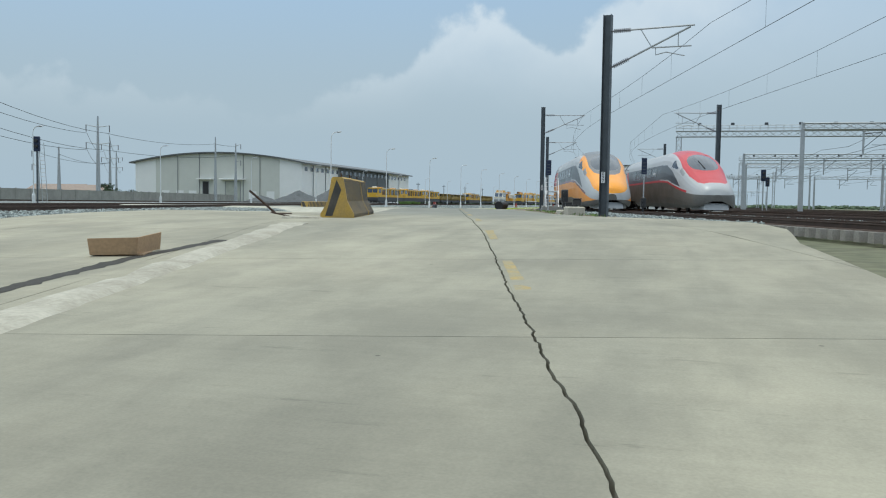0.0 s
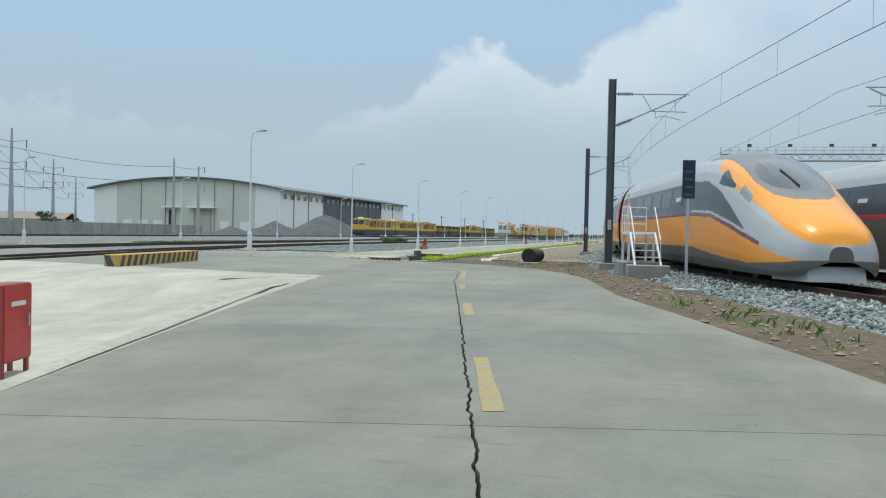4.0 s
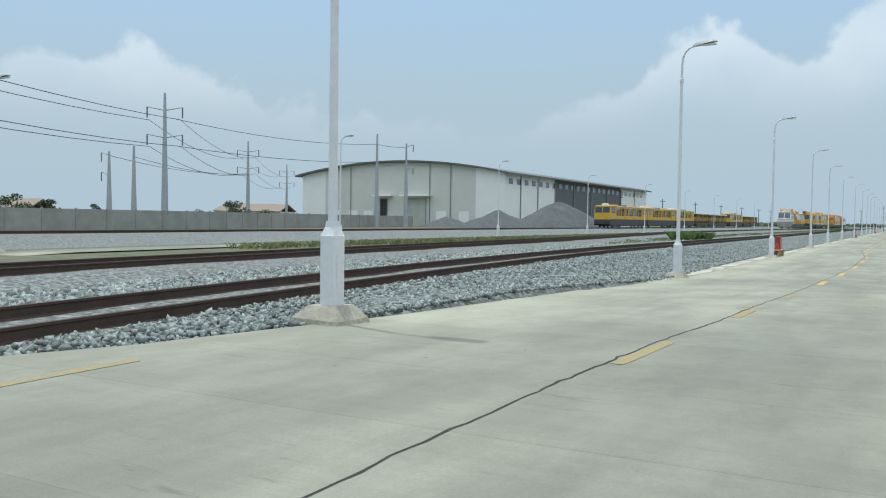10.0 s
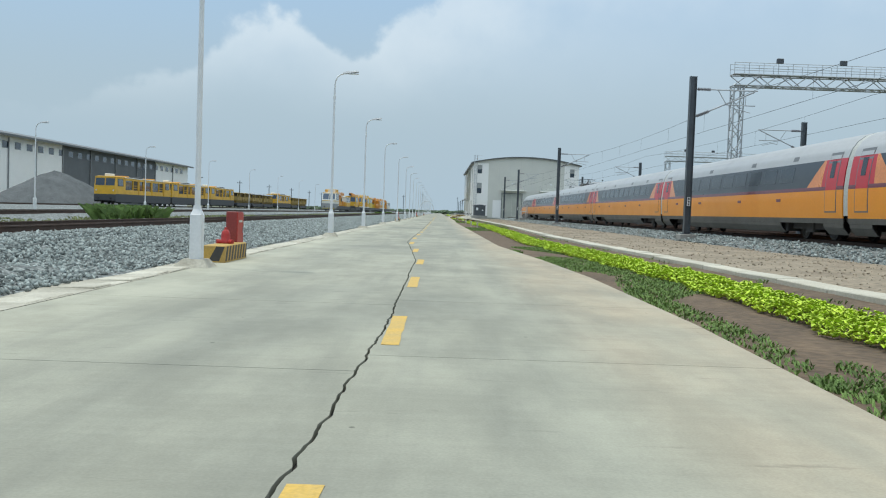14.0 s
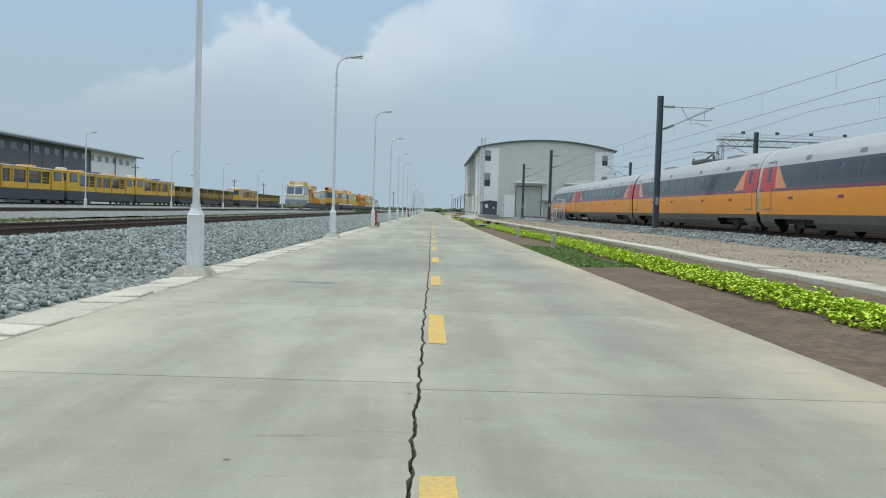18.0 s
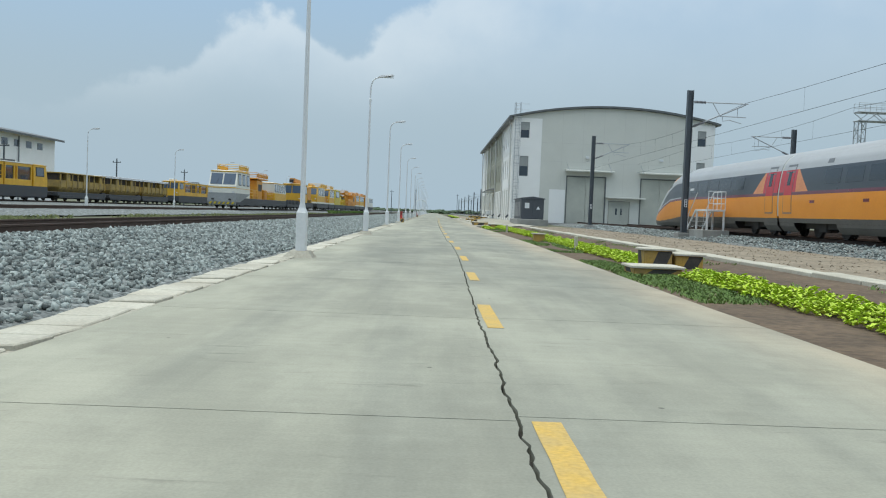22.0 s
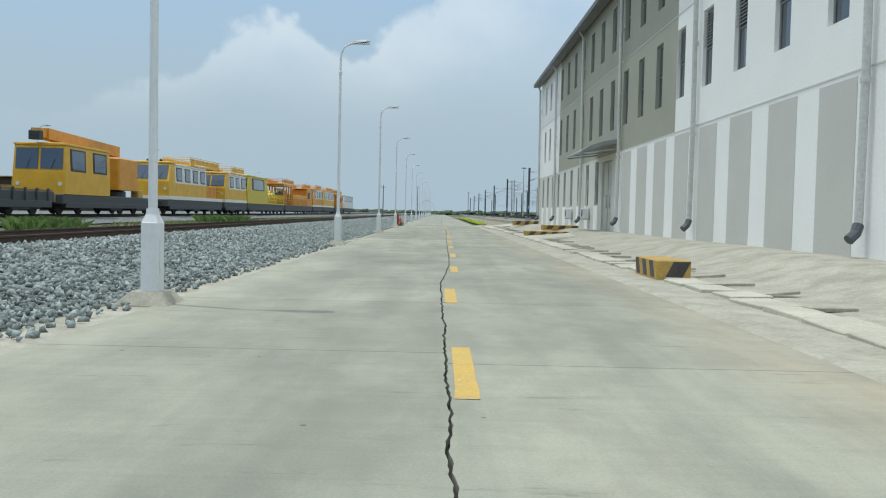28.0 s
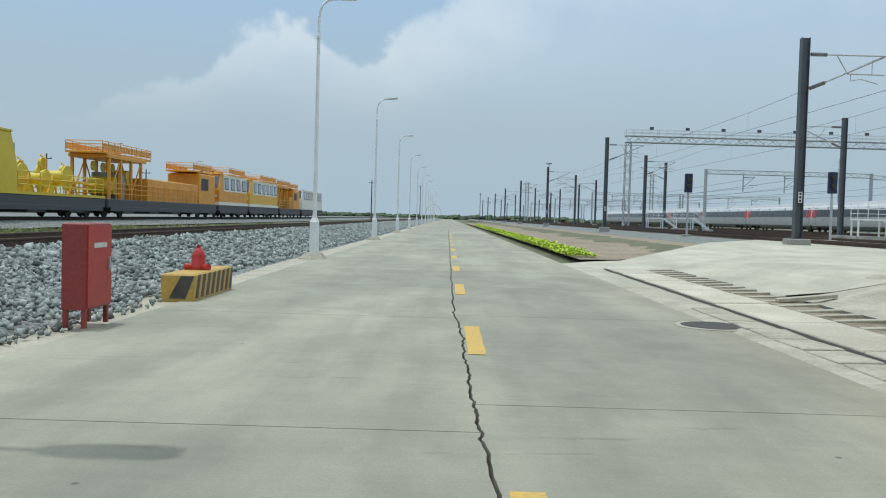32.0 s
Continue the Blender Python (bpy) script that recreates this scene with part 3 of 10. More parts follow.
def thing(name, label, category, group="", kind="", at=(0, 0, 0), turn=0.0):
    ob = new(name)
    ob.empty_display_size = 0.2
    ob.matrix_basis = pose(at[0], at[1], at[2], 0, 0, turn)
    return tagged(ob, label, category, group, kind)


def solo(name, shape, material, label, category, kind="", group="", smooth=False):
    """A thing or piece of the setting that is one mesh."""
    return tagged(part(name, shape, material, None, "", smooth), label, category, group, kind)


rng = random.Random(7)


# ---------- street lamps ----------
def street_lamp(label, group, dull=False):
    """A tapered white pole on a square cast base, with a curved arm over +x and a flat LED head."""
    o = thing("street_lamp", label, "street lamp", group)
    part("footing", S().loft([[(-0.36, -0.36, -0.1), (0.34, -0.36, -0.1), (0.34, 0.36, -0.1), (-0.36, 0.36, -0.1)], [(-0.34, -0.33, 0.05), (0.31, -0.32, 0.03), (0.31, 0.32, 0.03), (-0.34, 0.33, 0.05)], [(-0.2, -0.2, 0.19), (0.19, -0.18, 0.19), (0.19, 0.18, 0.19), (-0.2, 0.2, 0.19)]]), "mortar", o, "rough mortar footing")
    s = S()
    s.box(-0.108, -0.108, 0.18, 0.108, 0.108, 1.03, 0.015)
    s.loft([[(x * a, y * a, z) for x, y in ((-1, -1), (1, -1), (1, 1), (-1, 1))] for a, z in ((0.1, 1.025), (0.062, 1.12), (0.056, 1.19))])
    part("base_column", s, "white_paint", o)
    part("inspection_door", S().box(0.108, -0.06, 0.4, 0.116, 0.06, 0.8, 0.003), "white_paint", o)
    part("pole", S().tube([(0, 0, 1.15), (0, 0, 4.0), (0, 0, 5.9)], 0.056, 12, 0.042), "white_paint", o, smooth=True)
    part("collar", S().lathe(0, 0, [(0.045, 5.82), (0.058, 5.84), (0.058, 5.94), (0.04, 5.96)], 12), "white_paint", o)
    pts = [(0, 0, 5.9), (0, 0, 6.35), (0.03, 0, 6.58), (0.1, 0, 6.74), (0.22, 0, 6.84), (0.42, 0, 6.9)]
    part("arm", S().tube(pts, 0.038, 10, 0.028), "white_paint", o, smooth=True)
    h = S().loft([[(0.32, -w * 0.6, 6.870), (0.32, w * 0.6, 6.870), (0.52, w, 6.890), (0.90, w, 6.950), (1.00, w * 0.6, 6.970), (1.00, -w * 0.6, 6.970), (0.90, -w, 6.950), (0.52, -w, 6.890)] if k == 0 else [(0.34, -w * 0.4, 6.940), (0.34, w * 0.4, 6.940), (0.52, w * 0.7, 6.980), (0.88, w * 0.7, 7.020), (0.96, w * 0.4, 7.020), (0.96, -w * 0.4, 7.020), (0.88, -w * 0.7, 7.020), (0.52, -w * 0.7, 6.980)] for k, w in ((0, 0.13), (1, 0.13))])
    lamp = part("lamp_head", h, "galv", o, "flat grey LED lamp head")
    part("lens", S().box(0.56, -0.09, 6.875, 0.98, 0.09, 6.900), "white_paint", lamp)
    return o


# ---------- overhead line ----------
def line_mast(label, group, height=8.2, reach=3.1, arms=True):
    """A rolled steel column; its cantilever reaches over +x to the track."""
    o = thing("line_mast", label, "mast", group)
    s = S()
    s.prism([(-0.16, -0.15), (-0.14, -0.15), (-0.14, -0.012), (0.14, -0.012), (0.14, -0.15), (0.16, -0.15), (0.16, 0.15), (0.14, 0.15), (0.14, 0.012), (-0.14, 0.012), (-0.14, 0.15), (-0.16, 0.15)], "z", 0.0, height)
    part("column", s, "mast", o)
    part("foot", S().box(-0.42, -0.42, -0.5, 0.42, 0.42, 0.06, 0.03), "block", o, "concrete mast footing")
    part("base_plate", S().box(-0.26, -0.26, 0.06, 0.26, 0.26, 0.1), "mast", o)
    if arms:
        for nm, z0, z1 in (("top_insulator", 7.55, 7.5), ("stay_insulator", 6.15, 6.35)):
            s = S()
            d = Vector((1, 0, 0.0 if nm[0] == "t" else 0.42)).normalized()
            p0 = Vector((0.2, 0, z0))
            for i in range(9):
                c = p0 + d * (0.08 + i * 0.075)
                s.tube([c - d * 0.012, c + d * 0.012], 0.085, 10)
            s.tube([p0 - d * 0.1, p0 + d * 0.8], 0.03, 8)
            part(nm, s, "insul", o)
        part("top_tube", S().tube([(0.9, 0, 7.55), (reach + 0.25, 0, 7.55)], 0.035, 8), "galv", o)
        part("stay_tube", S().tube([(0.9, 0, 6.46), (reach + 0.1, 0, 7.5)], 0.04, 8), "galv", o)
        part("register_tube", S().tube([(1.75, 0, 6.8), (reach + 0.15, 0, 6.78)], 0.028, 8), "galv", o)
        part("steady_arm", S().tube([(1.9, 0, 6.78), (1.9, 0, 6.52), (2.3, 0, 6.6), (reach - 0.1, 0, 6.42)], 0.022, 6), "galv", o)
        part("brace", S().tube([(1.3, 0, 7.55), (1.75, 0, 6.82)], 0.022, 6), "galv", o)
        part("hanger", S().tube([(reach - 0.35, 0, 7.3), (reach - 0.35, 0, 6.8)], 0.018, 6), "galv", o)
    return o


def text_mesh(body, size, material):
    """Raised lettering in the built-in font, as a mesh in its own xy plane, centred."""
    cu = bpy.data.curves.new("lettering", "FONT")
    cu.body, cu.size, cu.extrude, cu.align_x, cu.align_y = body, size, 0.002, "CENTER", "CENTER"
    tmp = new("lettering", cu)
    me = bpy.data.meshes.new_from_object(tmp.evaluated_get(bpy.context.evaluated_depsgraph_get()))
    bpy.data.objects.remove(tmp)
    me.materials.clear()
    me.materials.append(M[material])
    return me


def number_plate(o, z, figures):
    """A white plate with three black figures, one above the other."""
    p = part("plate", S().box(-0.075, -0.178, z - 0.22, 0.075, -0.164, z + 0.22), "white_paint", o, "white number plate")
    for k, f in zip((0.14, 0.0, -0.14), figures):
        ob = part("figure", text_mesh(f, 0.185, "black"), "black", p)
        ob.matrix_basis = pose(0, -0.182, z + k, 90, 0, 0)


def number_plate_bars(o, z):
    """A worn number plate, its figures as plain bars."""
    p = part("plate", S().box(-0.08, -0.178, z - 0.22, 0.08, -0.164, z + 0.22), "white_paint", o, "white number plate")
    for k in (-0.14, 0.0, 0.14):
        part("plate_bar", S().box(-0.045, -0.184, z + k - 0.045, 0.045, -0.179, z + k + 0.045), "black", p)


# ---------- bullet trains ----------
PROF = [(1.30, 0.22), (1.56, 0.5), (1.64, 0.95), (1.675, 1.5), (1.68, 1.95), (1.665, 2.1), (1.62, 2.55), (1.545, 3.0), (1.43, 3.35), (1.24, 3.62), (0.97, 3.83), (0.6, 3.97), (0.3, 4.03), (0.0, 4.05)]


def prof_at(z):
    for (x0, z0), (x1, z1) in zip(PROF, PROF[1:]):
        if z <= z1:
            return x0 + (x1 - x0) * (z - z0) / (z1 - z0)
    return 0.0


def band(z0, z1, y0, y1, out=0.0, side=0, skew0=0.0, skew1=0.0, n=6, thick=0.04):
    """A strip of the car's skin between two heights; skews lean its ends."""
    s = S()
    for sg in ((-1, 1) if side == 0 else (side,)):
        outer, inner = [], []
        for j in range(n + 1):
            z = z0 + (z1 - z0) * j / n
            x = prof_at(z) + out
            k = j / n
            outer.append([(sg * x, y0 + skew0 * k, z), (sg * x, y1 + skew1 * k, z)])
            inner.append([(sg * (x - thick), y0 + skew0 * k, z), (sg * (x - thick), y1 + skew1 * k, z)])
        rings = [[a[0], a[1], b[1], b[0]] for a, b in zip(outer, inner)]
        s.loft(rings)
    return s


LIVERY = {
    "orange": dict(low="tr_orange", line="tr_maroon", mid="tr_dark", up="tr_silver", roof="tr_roof", chev="tr_peach", chev2="tr_red"),
    "red": dict(low="tr_skirt", line="tr_red", mid="tr_dark", up="tr_silver", roof="tr_roof", chev="tr_red", chev2="tr_red"),
    "grey": dict(low="tr_silver", line="tr_roof", mid="tr_dark", up="tr_white", roof="tr_roof", chev="tr_red", chev2="tr_red"),
}


def bogie(o, y, sides=True):
    f = S()
    for sg in (-1, 1):
        f.box(sg * 1.05 - 0.1, y - 1.75, 0.42, sg * 1.05 + 0.1, y + 1.75, 0.72, 0.05)
        f.box(sg * 1.08 - 0.14, y - 0.35, 0.3, sg * 1.08 + 0.14, y + 0.35, 0.9, 0.05)
    f.box(-1.0, y - 0.3, 0.45, 1.0, y + 0.3, 0.75)
    b = part("bogie", f, "bogie", o)
    for dy in (-1.25, 1.25):
        for sg in (-1, 1):
            w = S()
            w.wheel(0, 0, 0, 0.43, 0.13)
            part("wheel", wheel_mesh(), "bogie", b, at=(sg * 0.74, y + dy, 0.45))
    return b


_wm = []


def wheel_mesh():
    if not _wm:
        w = S()
        w.wheel(0, 0, 0, 0.43, 0.13)
        me = fix(w.mesh("wheel"))
        me.materials.append(M["bogie"])
        _wm.append(me)
    return _wm[0]


_shared = {}


def shared(key, build, material):
    """One mesh for alike pieces."""
    if key not in _shared:
        me = fix(build().mesh(key))
        me.materials.append(M[material])
        _shared[key] = me
    return _shared[key]


def coach_fill(o, y0, y1, L, chev=(True, True), nwin=9, bogies=()):
    """Bands, doors and windows of the straight part of a coach, between y0 and y1."""
    part("skirt_rail", band(0.66, 0.86, y0, y1, n=2), "tr_skirt", o)
    cuts = [y0 + 0.05] + [v for c in bogies for v in (c - 2.0, c + 2.0)] + [y1 - 0.05]
    for ya, yb in zip(cuts[::2], cuts[1::2]):
        if yb - ya > 0.6:
            for sg in (-1, 1):
                part("skirt", band(0.26, 0.655, ya, yb, 0.0, sg, n=3), "tr_skirt", o)
    part("lower_panel", band(0.86, 1.9, y0, y1), L["low"], o, smooth=True)
    part("waist_stripe", band(1.9, 2.04, y0, y1, n=2), L["line"], o)
    p1, p2 = (0.7, 1.0) if L["chev2"] == "tr_red" and L["low"] == "tr_silver" else (1.75, 3.0)
    lean1, lean2 = (0.0, 0.0) if p2 < 2 else (-0.1, -1.2)
    a = y0 + (p2 if chev[0] else 0.0)
    b = y1 - (p2 if chev[1] else 0.0)
    part("window_band", band(2.04, 3.05, a, b, 0, 0, lean2 if chev[0] else 0.0, -lean2 if chev[1] else 0.0), L["mid"], o, smooth=True)
    for on, ya, sg in ((chev[0], y0, 1), (chev[1], y1, -1)):
        if on:
            ys = sorted((ya, ya + sg * p1))
            for sd in (-1, 1):
                part("end_panel", band(2.04, 3.05, ys[0], ys[1], 0, sd, 0.0 if sg > 0 else -lean1, lean1 if sg > 0 else 0.0), L["chev2"], o, "red end panel", smooth=True)
            ys = sorted((ya + sg * p1, ya + sg * p2))
            for sd in (-1, 1):
                part("chevron", band(2.04, 3.05, ys[0], ys[1], 0, sd, lean1 if sg > 0 else -lean2, lean2 if sg > 0 else -lean1), L["chev"], o, "peach triangle at the coach end", smooth=True)
    part("upper_panel", band(3.05, 3.62, y0, y1), L["up"], o, smooth=True)
    top = [(-prof_at(z), z) for z in (3.62, 3.75, 3.83, 3.92, 3.97, 4.03)] + [(0, 4.05)] + [(prof_at(z), z) for z in (4.03, 3.97, 3.92, 3.83, 3.75, 3.62)]
    part("roof", S().prism(top, "y", y0, y1), L["roof"], o, smooth=True)
    # solid core filling the body; the darkness inside is put into its black colour
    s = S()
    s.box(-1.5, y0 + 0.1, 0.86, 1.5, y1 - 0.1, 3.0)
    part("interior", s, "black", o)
    step = (b - a - 2.4) / max(1, nwin)
    for i in range(nwin):
        yy = a + 1.2 + step * (i + 0.5)
        for sg in (-1, 1):
            part("window", band(2.3, 2.92, yy - step * 0.38, yy + step * 0.38, 0.006, sg, n=3, thick=0.01), "tr_glass", o)
    for on, ya, sg in ((chev[0], y0, 1), (chev[1], y1, -1)):
        if on:
            for sd in (-1, 1):
                yc = ya + sg * 0.95
                part("door_frame", band(1.07, 3.3, yc - 0.47, yc + 0.47, 0.007, sd, thick=0.03), "tr_canopy", o, smooth=True)
                d = part("door", band(1.12, 3.2, yc - 0.42, yc + 0.42, 0.012, sd, thick=0.03), L["low"] if False else "tr_silver" if L["low"] == "tr_skirt" else L["chev2"], o, smooth=True)
                part("door_window", band(2.35, 2.98, yc - 0.17, yc + 0.17, 0.018, sd, n=3, thick=0.01), "tr_glass", d)
                part("door_lower", band(1.12, 1.9, yc - 0.42, yc + 0.42, 0.016, sd, n=3, thick=0.01), L["low"], d)
                part("door_upper", band(3.05, 3.2, yc - 0.42, yc + 0.42, 0.016, sd, n=2, thick=0.01), L["up"], d)


def coach(kind, label, group, length=24.6, panto=False):
    L = LIVERY[kind]
    o = thing("train_coach", label, "train", group)
    h = length / 2
    coach_fill(o, -h, h, L, bogies=(-h + 3.6, h - 3.6))
    for y in (-h + 3.6, h - 3.6):
        bogie(o, y)
    ring = [(-x * 0.985, z) for x, z in PROF[2:]] + [(x * 0.985, z) for x, z in reversed(PROF[2:-1])]
    part("gangway", S().prism(ring, "y", h + 0.03, h + 0.37), "tr_frame", o, "pale grey gangway frame", smooth=True)
    part("gangway_seal", S().prism([(x * 0.97, z) for x, z in ring], "y", h - 0.04, h + 0.44), "bogie", o)
    part("coupling_box", S().box(-1.5, h + 0.02, 0.72, 1.5, h + 0.38, 1.12, 0.04), "bogie", o)
    part("coupler", S().box(-0.18, h, 0.7, 0.18, h + 0.4, 0.95, 0.03), "bogie", o)
    for y in (-5.5, -2.2, 1.0, 4.4):
        part("underfloor_case", S().box(-1.35, y - 1.3, 0.3, 1.35, y + 1.3, 0.86, 0.08), "bogie", o)
    for y in (-h + 4.6, -3.0, 3.2, h - 4.6):
        for sg in (-1, 1):
            part("upper_grille", band(3.18, 3.36, y - 0.25, y + 0.25, 0.008, sg, n=2, thick=0.01), "tr_canopy", o)
            part("marking_bar", band(1.52, 1.64, y + 0.9, y + 1.35, 0.006, sg, n=2, thick=0.008), "tr_maroon", o)
    for y in (-h + 6.0, h - 6.0) if panto else ():
        part("roof_unit", S().box(-0.75, y - 1.0, 3.9, 0.75, y + 1.0, 4.16, 0.1), L["roof"], o)
    if panto:
        p = part("pantograph", S().box(-0.7, -1.2, 4.0, 0.7, 1.2, 4.22, 0.04), "tr_skirt", o)
        part("lower_arm", S().tube([(0, -0.9, 4.25), (0, 0.9, 4.55)], 0.05, 8), "mast", p)
        part("upper_arm", S().tube([(0, 0.9, 4.55), (0, -0.5, 4.72)], 0.035, 8), "mast", p)
        part("collector", S().tube([(-0.85, -0.5, 4.66), (-0.55, -0.5, 4.75), (0.55, -0.5, 4.75), (0.85, -0.5, 4.66)], 0.03, 6), "mast", p)
        for y in (-1.9, 2.0):
            ins = S()
            for i in range(6):
                ins.lathe(0.35, y, [(0.05, 4.02 + i * 0.07), (0.11, 4.05 + i * 0.07), (0.05, 4.08 + i * 0.07)], 10)
            part("roof_insulator", ins, "insul", p)
    return o


NOSE = 8.3


def smooth01(a, b, x):
    t = min(1.0, max(0.0, (x - a) / (b - a)))
    return t * t * (3 - 2 * t)


def lerp_table(tab, x):
    for (x0, y0), (x1, y1) in zip(tab, tab[1:]):
        if x <= x1:
            t = max(0.0, (x - x0) / (x1 - x0))
            return y0 + (y1 - y0) * t
    return tab[-1][1]


def spline(tab, x):
    """A smooth curve through a short table."""
    n = len(tab)
    i = max(0, min(n - 2, sum(1 for p in tab[1:-1] if x > p[0])))
    def slope(k):
        if k == 0:
            return (tab[1][1] - tab[0][1]) / (tab[1][0] - tab[0][0])
        if k == n - 1:
            return (tab[-1][1] - tab[-2][1]) / (tab[-1][0] - tab[-2][0])
        return (tab[k + 1][1] - tab[k - 1][1]) / (tab[k + 1][0] - tab[k - 1][0])
    (x0, y0), (x1, y1) = tab[i], tab[i + 1]
    h = x1 - x0
    t = min(1.0, max(0.0, (x - x0) / h))
    return y0 * (1 + 2 * t) * (1 - t) ** 2 + slope(i) * h * t * (1 - t) ** 2 + y1 * t * t * (3 - 2 * t) + slope(i + 1) * h * t * t * (t - 1)


TOPZ = [(0, 1.0), (0.02, 1.36), (0.07, 1.66), (0.16, 1.98), (0.28, 2.42), (0.42, 3.02), (0.56, 3.5), (0.72, 3.83), (0.88, 4.0), (1, 4.05)]
HALFW = [(0, 0.3), (0.012, 0.72), (0.04, 1.02), (0.1, 1.27), (0.24, 1.47), (0.45, 1.6), (0.7, 1.67), (1, 1.68)]
BOTZ = [(0, 0.62), (0.015, 0.42), (0.05, 0.28), (0.12, 0.22), (1, 0.22)]


def head_paint(s, z, x, kind):
    """Which painted area a spot on the head belongs to: s along the nose from its tip, z height, x half breadth."""
    top = spline(TOPZ, s)
    if 0.30 < s < 0.60 and z > top - 0.95 and x < 0.88 * math.sqrt(max(0.0, 1 - abs((s - 0.45) / 0.15) ** 2.6)):
        return "windscreen"
    if kind == "red":
        canopy = lerp_table([(0.085, 0.0), (0.09, 0.62), (0.14, 0.86), (0.3, 1.1), (0.45, 1.2), (0.62, 1.12), (1, 0.92)], s)
    else:
        canopy = lerp_table([(0.225, 0.0), (0.24, 0.45), (0.3, 0.82), (0.42, 1.03), (0.6, 1.02), (0.75, 1.0), (1, 1.1)], s)
    if x < canopy and z > min(top - 0.05, 1.5):
        return "canopy"
    if 0.505 < s < 0.66 and 2.62 + (s - 0.505) * 1.2 < z < 2.72 + (s - 0.505) * 3.9 and z < 3.32 - (s - 0.6) * 2 and x > 0.5:
        return "side_window"
    if 0.36 < s < 0.455 and 2.12 + (s - 0.36) * 3.5 < z < 2.34 + (s - 0.36) * 3.9 and x > 0.55:
        return "headlight"
    hood = lerp_table([(0, 1.02), (0.05, 1.22), (0.12, 1.44), (0.25, 1.9), (0.45, 2.5), (0.6, 2.86), (0.72, 3.3), (0.82, 3.75), (1, 4.2)], s)
    if z > hood:
        return "hood"
    dark_lo, dark_hi = 1.6, lerp_table([(0.35, 1.45), (0.5, 2.12), (0.62, 2.58), (0.8, 2.98), (1, 3.05)], s)
    if kind == "red":
        belt = lerp_table([(0, 0.98), (0.1, 1.02), (0.3, 1.22), (0.5, 1.5), (0.7, 1.8), (1, 1.9)], s)
    else:
        belt = lerp_table([(0, 0.62), (0.06, 0.68), (0.3, 1.12), (0.5, 1.5), (0.7, 1.8), (1, 1.9)], s)
    if z < lerp_table([(0, 0.66), (0.08, 0.58), (0.3, 0.5), (0.7, 0.66), (1, 0.86)], s):
        return "skirt"
    if z < belt:
        return "lower_panel"
    if z < belt + 0.12 and s > 0.22:
        return "waist_stripe"
    if s > 0.35 and max(dark_lo if s > 0.5 else 1.3, belt + 0.2) < z < dark_hi:
        return "window_band"
    return "side_sweep"


HEAD_MATS = {
    "orange": dict(windscreen="glass", canopy="tr_canopy", side_window="tr_glass", headlight="frame", hood="tr_yellow", window_band="tr_dark", skirt="tr_skirt", lower_panel="tr_orange", waist_stripe="tr_maroon", side_sweep="tr_silver"),
    "red": dict(windscreen="glass", canopy="tr_red", side_window="tr_glass", headlight="frame", hood="tr_silver", window_band="tr_dark", skirt="tr_skirt", lower_panel="tr_skirt", waist_stripe="tr_red", side_sweep="tr_silver"),
}


